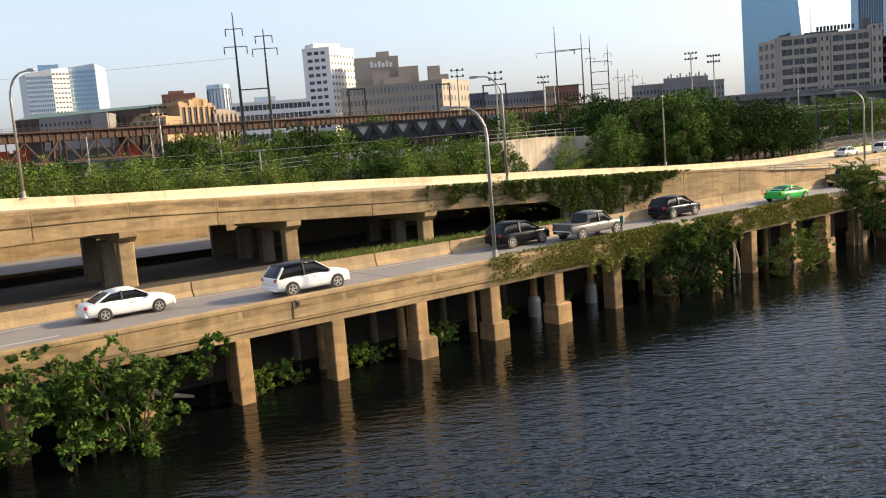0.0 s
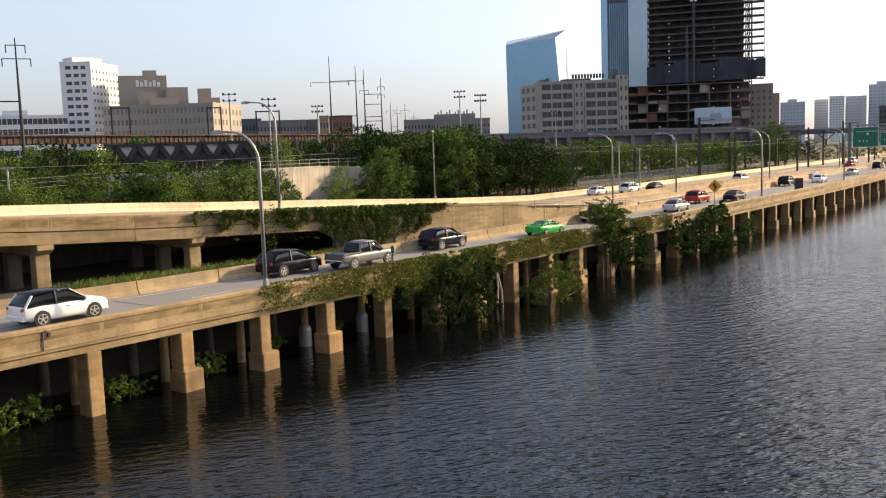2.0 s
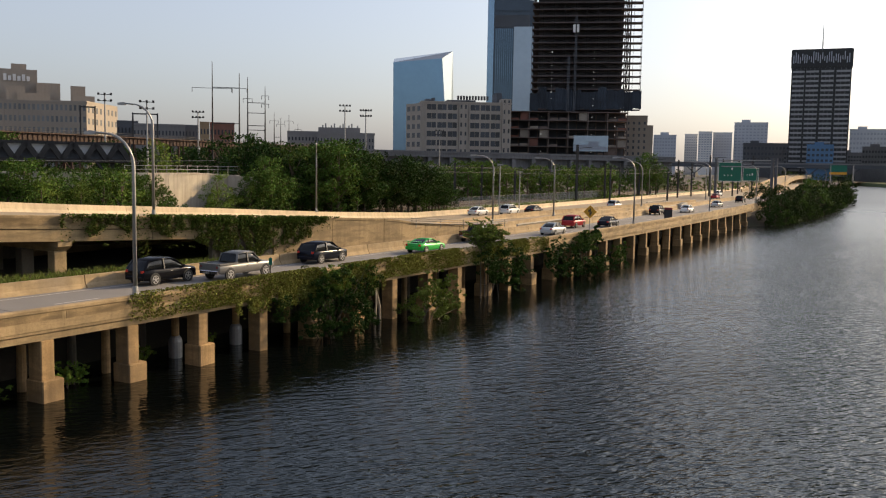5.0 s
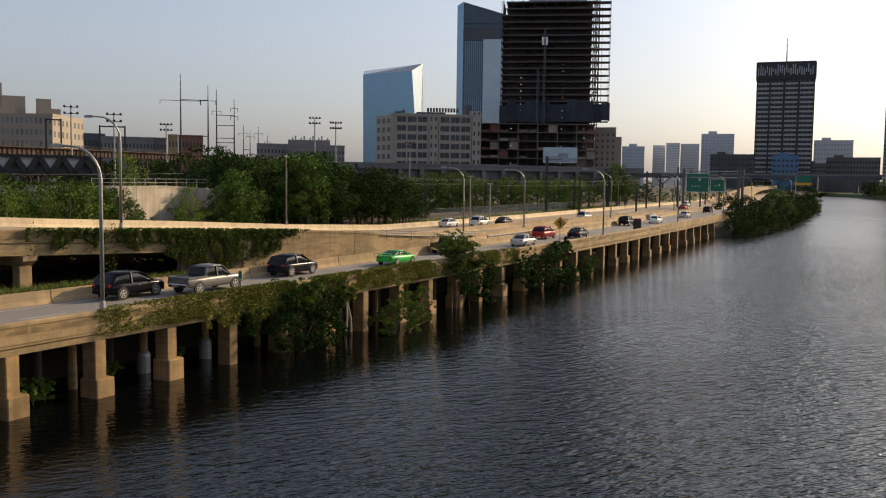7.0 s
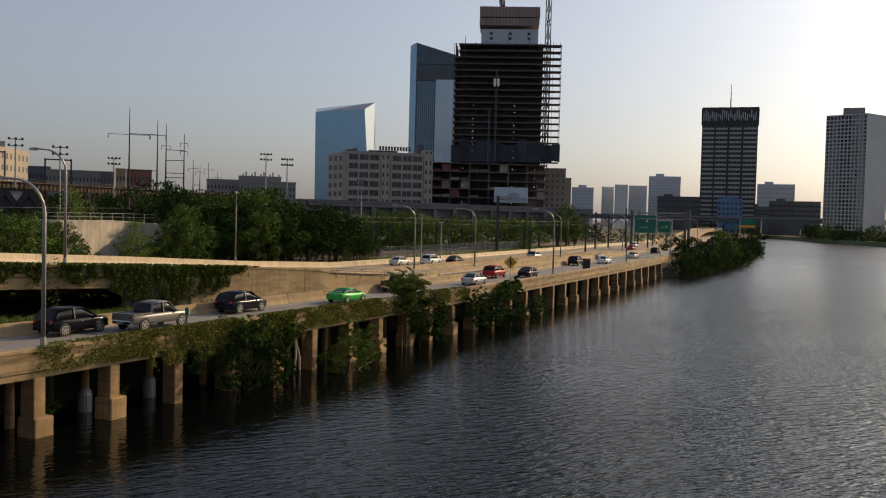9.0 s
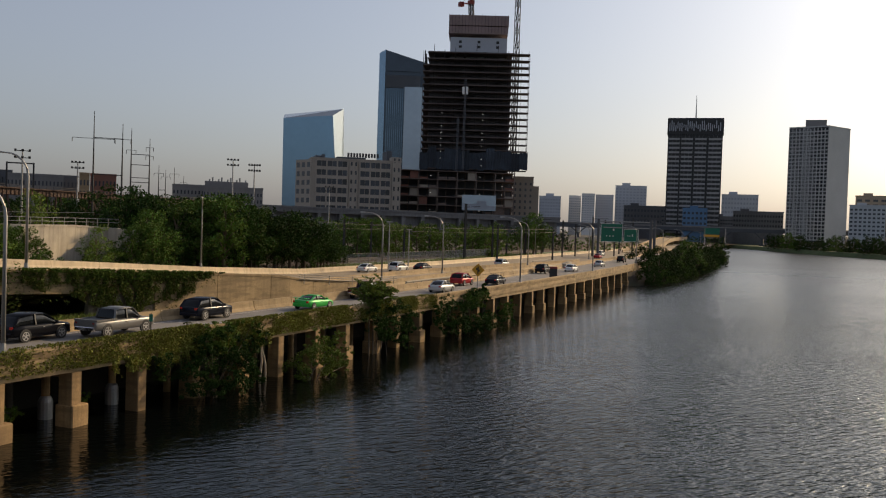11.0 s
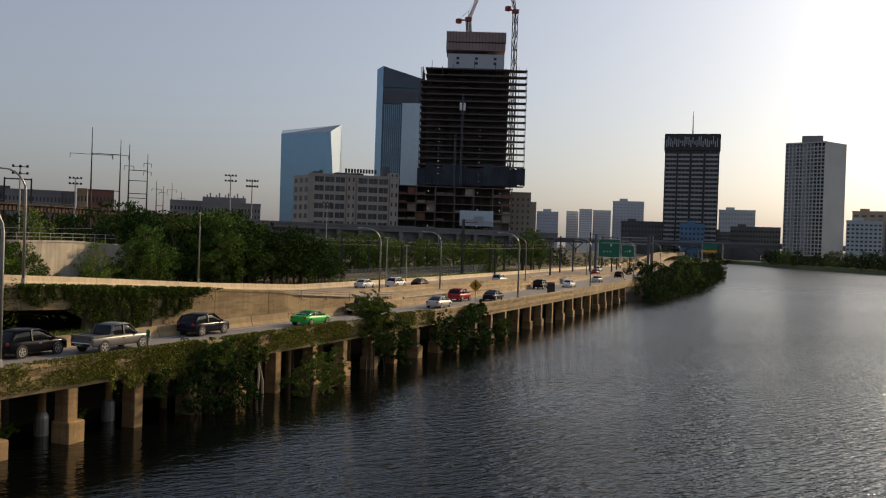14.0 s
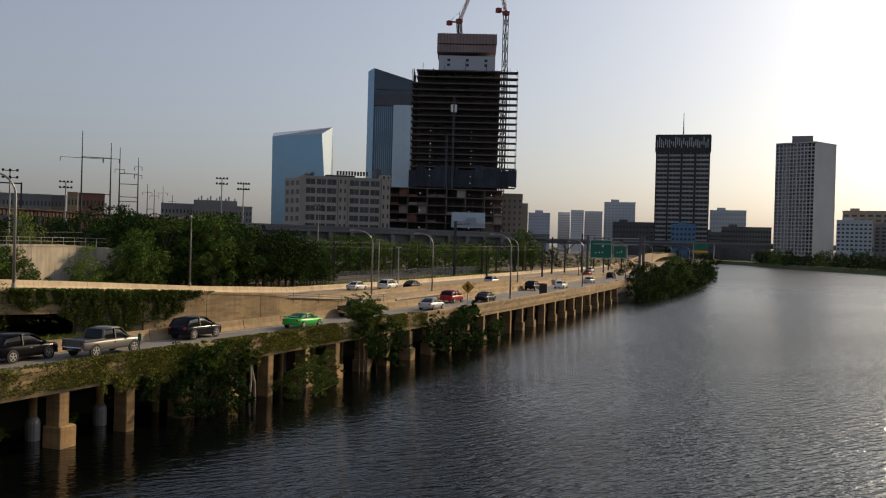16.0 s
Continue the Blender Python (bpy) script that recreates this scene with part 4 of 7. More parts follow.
# far skyline and low riverside buildings: bearing from, to, distance, depth, top angle, wall, floors, bays
for name, label, a0, a1, r, dep, e, wall, fl, by, cat in (
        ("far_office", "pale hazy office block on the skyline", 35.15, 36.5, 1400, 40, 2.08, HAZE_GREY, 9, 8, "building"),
        # white of the next two walls also stands in for sun on them
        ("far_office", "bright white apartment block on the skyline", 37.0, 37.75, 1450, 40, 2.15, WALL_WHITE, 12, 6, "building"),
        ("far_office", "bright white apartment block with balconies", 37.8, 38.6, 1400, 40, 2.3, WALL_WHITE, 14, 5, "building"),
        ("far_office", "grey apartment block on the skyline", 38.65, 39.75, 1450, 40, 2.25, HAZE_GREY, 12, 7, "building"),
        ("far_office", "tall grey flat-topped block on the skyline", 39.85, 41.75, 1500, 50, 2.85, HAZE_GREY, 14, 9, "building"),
        ("low_office", "long dark low building beyond the highway", 40.4, 43.2, 1050, 30, 1.62, WALL_SLATE, 4, 14, "building"),
        ("low_office", "grey low building with window rows by the river", 42.7, 44.0, 980, 20, 1.25, BRIDGE_GREY, 4, 8, "building"),
        ("painted_block", "low building with a blue painted wall", 43.95, 45.4, 930, 20, 1.55, WALL_BLUE, 4, 6, "building"),
        ("low_office", "brown low building with window rows by the river", 45.4, 46.9, 960, 20, 1.1, BRIDGE_GREY, 4, 10, "building"),
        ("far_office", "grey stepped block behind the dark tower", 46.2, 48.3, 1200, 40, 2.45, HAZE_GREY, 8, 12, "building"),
        ("riverside_block", "long brown low block along the river", 46.9, 49.75, 1000, 24, 1.45, BRIDGE_GREY, 4, 18, "building"),
        ("riverside_block", "pale stone office block on the far bank", 53.3, 55.2, 800, 40, 1.95, HAZE_GREY, 7, 8, "building"),
        ("riverside_block", "brown block with a stepped roof on the far bank", 53.6, 57.8, 1000, 40, 2.5, WALL_BROWN, 8, 10, "building"),
        ("riverside_block", "grey block on the far bank", 55.3, 58.5, 820, 40, 1.75, WALL_GREY, 7, 10, "building")):
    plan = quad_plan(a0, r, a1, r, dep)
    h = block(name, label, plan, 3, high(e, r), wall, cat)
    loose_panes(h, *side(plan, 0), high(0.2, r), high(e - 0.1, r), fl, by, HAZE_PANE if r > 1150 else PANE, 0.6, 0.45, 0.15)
    if (a1 - a0) > 1.2:
        Geo().prism(quad_plan(a0 + 0.4, r + 5, a0 + 0.9, r + 5, 10), high(e, r), high(e + 0.2, r)).obj("penthouse", wall, h)

# residence towers far to the west
R = 700
h = thing("curved_tower", "white perforated student tower with a rounded corner", "skyscraper", bearing(-22.5, R, 3))
plan = [bearing(-23.95, R + 10), bearing(-23.6, R + 2), bearing(-22.2, R), bearing(-21.3, R + 6), bearing(-21.3, R + 30), bearing(-23.9, R + 30)]
Geo().prism(plan, 3, [high(5.1, R), high(5.25, R), high(5.45, R), high(5.5, R), high(5.5, R), high(5.2, R)]).obj("body", WALL_WHITE, h)
loose_panes(h, plan[1], plan[2], 20, high(5.1, R), 17, 12, GLASS_BLUE, 0.55, 0.6, 0.2)
loose_panes(h, plan[2], plan[3], 20, high(5.3, R), 17, 5, PANE, 0.6, 0.35, 0.2)
Geo().prism(quad_plan(-22.9, R + 8, -21.8, R + 8, 10), high(5.2, R), high(5.75, R)).obj("roof_screen", GLASS_BLUE, h)
h = thing("glass_residence", "blue glass residence tower with a pale lit edge", "skyscraper", bearing(-20.5, R, 3))
plan = [bearing(-21.45, R + 12), bearing(-19.85, R + 8), bearing(-19.25, R + 30), bearing(-21.2, R + 45)]
Geo().prism(plan, 3, [high(5.55, R), high(5.72, R), high(5.55, R), high(5.5, R)]).obj("body", GLASS_PALE, h)
loose_panes(h, plan[0], plan[1], 20, high(5.4, R), 18, 11, GLASS_BLUE, 0.8, 0.75, 0.15)

# armoury with a long green roof
R = 420
plan = quad_plan(-24.6, R, -15.4, R - 20, 50)
h = block("armoury_hall", "long dark brick hall with a green copper roof", plan, 3, high(2.3, R), WALL_DARKBRICK, roof=False)
a, b, c, d = plan
Geo().prism(plan, high(2.25, R), [high(2.62, R), high(2.86, R), high(2.86, R), high(2.62, R)]).obj("upper_wall", WALL_DARKBRICK, h)
ridge0, ridge1 = (a + d) / 2 + Vector((0, 0, high(3.05, R))), (b + c) / 2 + Vector((0, 0, high(3.2, R)))
upl, upr = Vector((0, 0, high(2.64, R))), Vector((0, 0, high(2.88, R)))
g = Geo()
g.add([a + upl, b + upr, c + upr, d + upl, ridge0, ridge1], [(0, 1, 5, 4), (1, 2, 5), (2, 3, 4, 5), (3, 0, 4)])
g.obj("roof", ROOF_GREEN, h)
for k in range(24):  # brick piers between the hall's side windows
    p = a.lerp(b, (k + 0.5) / 24)
    g = Geo(); g.box((-0.5, -0.5, high(1.2, R)), (0.5, 0.2, high(2.5, R)), Matrix.Translation((p.x, p.y, 0)) @ pose(0, 0, 0, 0, 0, 20)); g.obj("pilaster", WALL_DARKBRICK, h)
loose_panes(h, a, b, high(1.4, R), high(2.4, R), 1, 24, PANE, 0.45, 0.7, 0.1)
plan = quad_plan(-23.2, R - 26, -19.4, R - 32, 14)
h = block("flat_annex", "grey flat-roofed annex in front of the brick hall", plan, 3, high(2.62, R - 28), WALL_GREY)
loose_panes(h, *side(plan, 0), high(1.7, R - 28), high(2.5, R - 28), 2, 16, PANE, 0.5, 0.45)
Geo().prism(quad_plan(-20.4, R - 34, -19.5, R - 35, 8), 3, high(2.75, R - 28)).obj("lift_house", WALL_GREY, h)


def brick_front(name, label, a0, a1, r, e, wall, tops, bays, turn):
    """A front of tall windows between brick piers, with raised parts of the parapet: (from, to, extra height)."""
    plan = quad_plan(a0, r, a1, r + turn, 16)
    h = block(name, label, plan, 3, high(e, r), wall)
    a, b = plan[0], plan[1]
    back = plan[3] - a
    for t0, t1, hh in tops:
        g = Geo(); g.prism([a.lerp(b, t0) - back * 0.04, a.lerp(b, t1) - back * 0.04, a.lerp(b, t1) + back * 0.6, a.lerp(b, t0) + back * 0.6], 3, high(e, r) + hh); g.obj("gable", wall, h)
    u = (b - a).normalized()
    m = Matrix(((u.x, -u.y, 0, a.x), (u.y, u.x, 0, a.y), (0, 0, 1, 0), (0, 0, 0, 1)))
    if m.to_3x3() @ Vector((0, 1, 0)) @ back < 0:
        m = m @ Matrix.Diagonal((1, -1, 1, 1))
    L, z1 = (b - a).length, high(e, r)
    for k in range(bays):
        x = L * (k + 0.5) / bays
        g = Geo(); g.box((x - L / bays * 0.24, -1.0, high(1.4, r)), (x + L / bays * 0.24, -0.6, z1 - 1.6), m); g.obj("window", PANE, h)
    for k in range(bays + 1):
        x = L * k / bays
        g = Geo(); g.box((x - 0.55, -1.5, 3), (x + 0.55, -0.5, z1 - 0.3), m); g.obj("pier", wall, h)
    g = Geo(); g.box((0, -1.3, z1 - 0.9), (L, -0.5, z1 - 0.4), m); g.obj("cornice", WALL_BROWN, h)
    return h


brick_front("gabled_hall", "small tan brick hall with a stepped gable", -18.1, -16.2, 380, 2.2, WALL_TAN, ((0.1, 0.75, 1.6), (0.25, 0.6, 2.6)), 5, -6)
brick_front("gate_house", "tan brick gatehouse with tall arched window bays", -15.45, -13.45, 388, 2.95, WALL_TAN, ((0.0, 0.14, 1.5), (0.3, 0.86, 2.3), (0.42, 0.72, 3.0)), 6, 14)
brick_front("stone_house", "pale stone house beside the gatehouse", -13.4, -12.1, 400, 2.35, WALL_CREAM, ((0.1, 0.6, 1.5),), 5, 6)
plan = quad_plan(-16.3, 520, -14.35, 520, 16)
h = block("brick_block", "red brick block behind the gatehouse", plan, 3, high(3.55, 520), WALL_BRICK)
Geo().prism(quad_plan(-15.9, 524, -15.0, 524, 8), high(3.5, 520), high(3.85, 520)).obj("penthouse", WALL_BRICK, h)
loose_panes(h, *side(plan, 0), 12, high(3.4, 520), 9, 7, PANE, 0.4, 0.5)
R = 800
h = thing("round_tower", "round glass tower with a ring roof", "skyscraper", bearing(-12.95, R, 3))
c = bearing(-12.95, R)
Geo().tube([c + Vector((0, 0, 3)), c + Vector((0, 0, high(3.7, R))), c + Vector((0, 0, high(3.75, R))), c + Vector((0, 0, high(4.0, R)))], [9.5, 9.5, 10, 10], 20).obj("shaft", GLASS_PALE, h)
g = Geo()
for k in range(20):
    t = 2 * math.pi * k / 20
    g.tube([c + Vector((9.7 * math.cos(t), 9.7 * math.sin(t), 20)), c + Vector((9.7 * math.cos(t), 9.7 * math.sin(t), high(3.7, R)))], 0.35, 4)
g.obj("ribs", WALL_SLATE, h)
R = 500
plan = quad_plan(-12.3, R, -7.5, R, 25)
h = block("hospital_wing", "long pale low building with window bands", plan, 3, high(2.75, R), WALL_WHITE)
facade(h, *side(plan, 0), 4, high(2.65, R), 6, 18, WALL_WHITE, PANE, 0.45, 0.12, 0.3)
Geo().prism(quad_plan(-10.9, R + 5, -9.6, R + 5, 8), high(2.75, R), high(3.15, R)).obj("penthouse", GLASS_PALE, h)

# white tower block and the large stone hall
R = 560
plan = [bearing(-7.72, R), bearing(-6.05, R - 4), bearing(-4.55, R + 22), bearing(-6.3, R + 40)]
h = block("white_tower_block", "white fourteen-storey block with dark window bands", plan, 3, high(5.75, R), WALL_WHITE, "apartment building")
a, b = plan[0], plan[1]
for t0, t1 in ((0.16, 0.38), (0.42, 0.62), (0.66, 0.84)):
    facade(h, a.lerp(b, t0), a.lerp(b, t1), 6, high(5.6, R), 14, 1, WALL_WHITE, PANE, 0.55, 0.16, 0.12)
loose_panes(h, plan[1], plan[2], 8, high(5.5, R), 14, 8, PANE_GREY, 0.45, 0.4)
Geo().prism(quad_plan(-7.0, R + 2, -5.4, R + 10, 12), high(5.75, R), high(6.15, R)).obj("penthouse", WALL_WHITE, h)
R = 520
plan = quad_plan(-5.55, R, 0.75, R - 12, 30)
h = block("stone_hall", "large tan stone hall with stepped roof blocks", plan, 3, high(3.2, R), WALL_BROWN)
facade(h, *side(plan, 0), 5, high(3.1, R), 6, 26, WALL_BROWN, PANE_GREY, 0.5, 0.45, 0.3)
for nm, a0, a1, rr, e, wall in (("upper_block", -4.6, -1.85, R + 35, 5.05, WALL_BROWN), ("upper_block", -3.5, -2.5, R + 12, 4.1, WALL_CREAM), ("upper_block", -1.9, -0.65, R + 25, 4.35, WALL_CREAM), ("upper_block", -2.9, -1.2, R + 10, 3.75, WALL_CREAM),
                            ("upper_block", -0.1, 0.7, R + 22, 4.25, WALL_CREAM), ("upper_block", 0.0, 1.2, R + 10, 3.7, WALL_BROWN), ("upper_block", -3.2, -2.4, R + 40, 5.35, WALL_BROWN)):
    Geo().prism(quad_plan(a0, rr, a1, rr, 14), high(3.0, R), high(e, rr)).obj(nm, wall, h)
for k in range(6):
    g = Geo()
    g.box((0, -0.3, 0), (1.6, 0.1, 3.6 - (k % 2)), Matrix.Translation(bearing(-3.6 + 0.24 * k, R + 34.5, high(4.4, R + 35))))
    g.obj("sign_bar", WALL_WHITE, h, "pale rooftop letter")
wing = quad_plan(0.75, R - 12, 2.45, R + 30, 20)
Geo().prism(wing, 3, high(3.35, R)).obj("sunlit_wing", WALL_BROWN, h)
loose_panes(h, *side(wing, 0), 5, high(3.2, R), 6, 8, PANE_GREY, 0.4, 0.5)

# low town between the towers
for name, label, a0, a1, r, dep, e, wall in (("shed", "grey domed sports shed", 3.3, 6.3, 400, 30, 2.1, WALL_GREY), ("town_house", "slate roofed town house", 2.4, 3.6, 430, 15, 2.25, WALL_SLATE),
                                  ("red_shed", "dark red brick shed beside the railway", 7.75, 9.2, 380, 20, 2.28, WALL_BRICK), ("tan_shed", "tan end of a brick shed", 7.15, 7.72, 378, 20, 2.3, WALL_TAN),
                                  ("low_shed", "grey low roof by the railway", 5.2, 7.1, 420, 20, 2.1, WALL_SLATE), ("works_hall", "grey blue works hall with roof ducts", 14.2, 17.8, 450, 30, 1.85, WALL_GREY),
                                  ("works_annex", "lower grey works annex", 12.4, 14.3, 455, 25, 1.9, WALL_GREY)):
    plan = quad_plan(a0, r, a1, r, dep)
    h = block(name, label, plan, 3, high(e, r), wall)
    loose_panes(h, *side(plan, 0), high(0.9, r), high(e - 0.15, r), 2, max(3, int((a1 - a0) * 5)), PANE, 0.4, 0.5)
    if name == "works_hall":
        Geo().prism(quad_plan(14.3, r + 6, 16.9, r + 6, 15), high(e, r), high(2.3, r)).obj("upper_floor", wall, h)
        g = Geo()
        for k in range(14):
            p = bearing(14.4 + 0.18 * k, r + 7)
            g.box((-0.3, -0.3, high(2.25, r)), (0.3, 0.3, high(2.32 + 0.12 * ((k * 7) % 3), r)), Matrix.Translation(p))
        g.obj("roof_vents", STEEL, h)
# long street bridge with arches in front of the towers
h = thing("street_bridge", "long grey concrete street bridge with square openings", "bridge", bearing(22, 450, 3), kind="structure")
a, b = bearing(16.9, 452), bearing(36.5, 560)
u = (b - a).normalized()
M2 = Matrix(((u.x, -u.y, 0, a.x), (u.y, u.x, 0, a.y), (0, 0, 1, 0), (0, 0, 0, 1)))
LB = (b - a).length
g = Geo(); g.box((0, 0, 16.5), (LB, 12, 18.6), M2); g.box((0, -0.3, 18.6), (LB, 0.1, 19.6), M2); g.obj("deck", BRIDGE_GREY, h)
for k in range(16):
    g = Geo(); g.box((k * LB / 16, 0.2, 2), (k * LB / 16 + 2.2, 11, 16.5), M2); g.obj("pier", BRIDGE_GREY, h)
g = Geo(); g.box((0, 3.0, 2), (LB, 4, 16.5), M2); g.obj("back_wall", BRIDGE_GREY, h)


# ---- railway, masts and lights beyond the roads ----
def beam(g, a, b, w, h=None):
    """A squared beam from a to b."""
    a, b = Vector(a), Vector(b)
    d = (b - a)
    L = d.length
    m = Matrix.Translation(a) @ d.to_track_quat("X", "Z").to_matrix().to_4x4()
    g.box((0, -w / 2, -(h or w) / 2), (L, w / 2, (h or w) / 2), m)


RA, RB = Vector((-98, 168, 0)), Vector((100, 366, 0))
rail = thing("rail_viaduct", "rusty steel railway viaduct on trestle towers", "viaduct", RA, kind="structure")
ru = (RB - RA).normalized()
rn = Vector((-ru.y, ru.x, 0))
RL = (RB - RA).length


def rw(x, y, z):
    return RA + ru * x + rn * y + Vector((0, 0, z))


TOP = 18.6
g = Geo(); beam(g, rw(0, 0, TOP - 0.9), rw(RL, 0, TOP - 0.9), 0.3, 1.7); g.obj("girder", RUST, rail)
g = Geo(); beam(g, rw(0, 5, TOP - 0.9), rw(RL, 5, TOP - 0.9), 0.3, 1.7); g.obj("girder", RUST, rail)
g = Geo(); beam(g, rw(0, 2.5, TOP + 0.15), rw(RL, 2.5, TOP + 0.15), 6.6, 0.3); g.obj("track_deck", RUST, rail)
g = Geo()
for k in range(int(RL / 1.6)):
    beam(g, rw(k * 1.6, -0.25, TOP - 1.75), rw(k * 1.6, -0.25, TOP), 0.16)
tagged(g.obj("stiffener", RUST_PALE, rail), kind="stuff")
g = Geo()
for z in (0.6, 1.1):
    beam(g, rw(0, -0.7, TOP + z), rw(RL, -0.7, TOP + z), 0.07)
for k in range(int(RL / 3)):
    beam(g, rw(k * 3, -0.7, TOP), rw(k * 3, -0.7, TOP + 1.1), 0.07)
g.obj("railing", STEEL_DARK, rail)
for k in range(13):
    x = 6 + k * 22
    g = Geo()
    for y in (0, 5):
        beam(g, rw(x - 1, y - (0.6 if y == 0 else -0.6), 3), rw(x, y, TOP - 1.7), 0.55)
        beam(g, rw(x + 3, y - (0.6 if y == 0 else -0.6), 3), rw(x + 2, y, TOP - 1.7), 0.55)
    beam(g, rw(x, 0, 9), rw(x, 5, 14), 0.25)
    beam(g, rw(x, 5, 9), rw(x, 0, 14), 0.25)
    g.obj("trestle_tower", RUST, rail)
for x0 in (-16, 8, 30, 52):
    g = Geo()
    y = -0.4
    n = 6
    for j in range(n):
        xa, xb = x0 + j * 3.5, x0 + (j + 1) * 3.5
        beam(g, rw(xa, y, 12.6 if j % 2 else 16.8), rw(xb, y, 16.8 if j % 2 else 12.6), 0.32)
        beam(g, rw(xb, y, 12.6), rw(xb, y, 16.8), 0.22)
    beam(g, rw(x0, y, 12.5), rw(x0 + n * 3.5, y, 12.5), 0.4)
    g.obj("truss_span", RUST, rail)
h = thing("abutment_wall", "stone wall under the railway with faded red graffiti", "wall", rw(20, 9, 3), kind="structure")
g = Geo(); beam(g, rw(-20, 9, 9), rw(80, 9, 9), 1, 12); g.obj("wall_body", WALL_SLATE, h)
g = Geo()
for x0, w, z in ((14, 4.5, 14.0), (20, 2.2, 14.2), (23, 3.4, 14.3), (46, 1.2, 14), (48, 3, 14), (60, 2.5, 14)):
    beam(g, rw(x0, 8.4, z), rw(x0 + w, 8.4, z), 0.1, 2.6)
g.obj("graffiti", RED_PAINT, h)

# dark lattice footbridge on a curved concrete wall
h = thing("lattice_bridge", "dark steel lattice bridge with grey side panels", "bridge", bearing(-1.5, 150, 11))
a, b = bearing(-5.65, 150), bearing(3.05, 152)
bu = (b - a).normalized(); bn = Vector((-bu.y, bu.x, 0)); BL = (b - a).length
def bw_(x, y, z):
    return a + bu * x + bn * y + Vector((0, 0, z))
for z, w in ((11.95, 0.5), (14.55, 0.45)):
    g = Geo(); beam(g, bw_(0, 0, z), bw_(BL, 0, z), w); beam(g, bw_(0, 3, z), bw_(BL, 3, z), w); g.obj("chord", STEEL_DARK, h)
n = 7
for j in range(n):
    for fl in (0, 1):
        g = Geo()
        xa, xb = j * BL / n, (j + 0.5) * BL / n
        if fl:
            beam(g, bw_(xb, -0.1, 14.5), bw_(xa + BL / n, -0.1, 12.0), 0.8)
        else:
            beam(g, bw_(xa, -0.1, 12.0), bw_(xb, -0.1, 14.5), 0.8)
        g.obj("diagonal", STEEL_DARK, h)
for j in range(n):  # pale plates in the upper triangles, dark ones in the lower
    c0, c1, c2, c3 = ((j + q) * BL / n for q in (0, 0.5, 1.0, 1.5))
    g = Geo(); g.loft([[bw_(c0, y, 12.1), bw_(c2, y, 12.1), bw_(c1, y, 14.45)] for y in (0.35, 0.5)]); g.obj("side_panel", WALL_SLATE, h, "dark grey side panel")
    if j < n - 1:
        g = Geo(); g.loft([[bw_(c1, y, 14.45), bw_(c2, y, 12.1), bw_(c3, y, 14.45)] for y in (0.35, 0.5)]); g.obj("side_panel", WALL_WHITE, h, "pale grey side panel")
g = Geo(); beam(g, bw_(0, 1.5, 11.75), bw_(BL, 1.5, 11.75), 3.0, 0.3); g.obj("walkway", CONCRETE_DARK, h)
for foot, top, w in ((bw_(BL * 0.86, 0, 9.5), bw_(BL * 0.78, 0, 12), 0.35), (bw_(1.0, 0, 4), bw_(0, 0, 12), 0.6), (bw_(BL * 0.9, 1.5, 4), bw_(BL * 0.9, 1.5, 12), 0.6)):
    g = Geo(); beam(g, top, foot, w); g.obj("support", STEEL_DARK, h)
pts = [bearing(q, lerp(q, (-5.6, 110), (0, 111.5), (3.8, 112.5), (5, 114.5), (7.8, 123), (8.4, 123.5), (9.4, 122), (10.6, 118.5))) for q in steps(-5.6, 10.6, 0.6)]
h = thing("curved_wall", "pale curved concrete retaining wall half hidden by trees", "wall", pts[11], kind="structure")
for i in range(len(pts) - 1):
    p, q = pts[i], pts[i + 1]
    drop = lerp(i, (0, 0.0), (20, 0.0), (25, 0.35), (28, 0.7))  # the top falls towards the trees
    g = Geo(); beam(g, Vector((p.x, p.y, 6.2 - drop)), Vector((q.x, q.y, 6.2 - drop)), 0.6, 8.4); g.obj("wall_panel", CONCRETE_GREY, h)
    g = Geo(); beam(g, Vector((p.x, p.y, 10.5 - drop)), Vector((q.x, q.y, 10.5 - drop)), 0.75, 0.22); g.obj("coping", CONCRETE_GREY, h)
g = Geo()
for i in range(14, len(pts) - 3):
    for z in (11.0, 11.45):
        g.tube([pts[i] + Vector((0, 0, z)), pts[i + 1] + Vector((0, 0, z))], 0.028, 4)
    g.tube([pts[i] + Vector((0, 0, 9.6)), pts[i] + Vector((0, 0, 11.5))], 0.035, 4)
g.obj("hand_rail", STEEL, h)


def pylon(az, r, el, arms, link=None, base=5.0):
    foot = bearing(az, r, base)
    zt = high(el, r)
    p = thing("power_pylon", "dark steel power pole with cross arms", "power pole", foot, group="power pylons")
    g = Geo(); g.tube([foot, foot + Vector((0, 0, (zt - base) * 0.5)), Vector((foot.x, foot.y, zt))], [0.36, 0.27, 0.09], 8); g.obj("mast", STEEL_DARK, p)
    side_v = Vector((math.cos(radians(az)), -math.sin(radians(az)), 0))
    for e, half in arms:
        g = Geo()
        c = Vector((foot.x, foot.y, high(e, r)))
        beam(g, c - side_v * half, c + side_v * half, 0.14)
        arm = g.obj("cross_arm", STEEL_DARK, p)
        for sgn in (-1, 1):
            i = Geo(); q = c + side_v * half * sgn
            i.tube([q, q - Vector((0, 0, 1.3))], 0.10, 5)
            i.obj("insulator", WALL_SLATE, arm, at=p.location)
    if link:
        (az2, r2, els) = link
        for e in els:
            g = Geo(); beam(g, bearing(az, r, high(e, r)), bearing(az2, r2, high(e, r2)), 0.22); g.obj("tie_beam", STEEL_DARK, p)


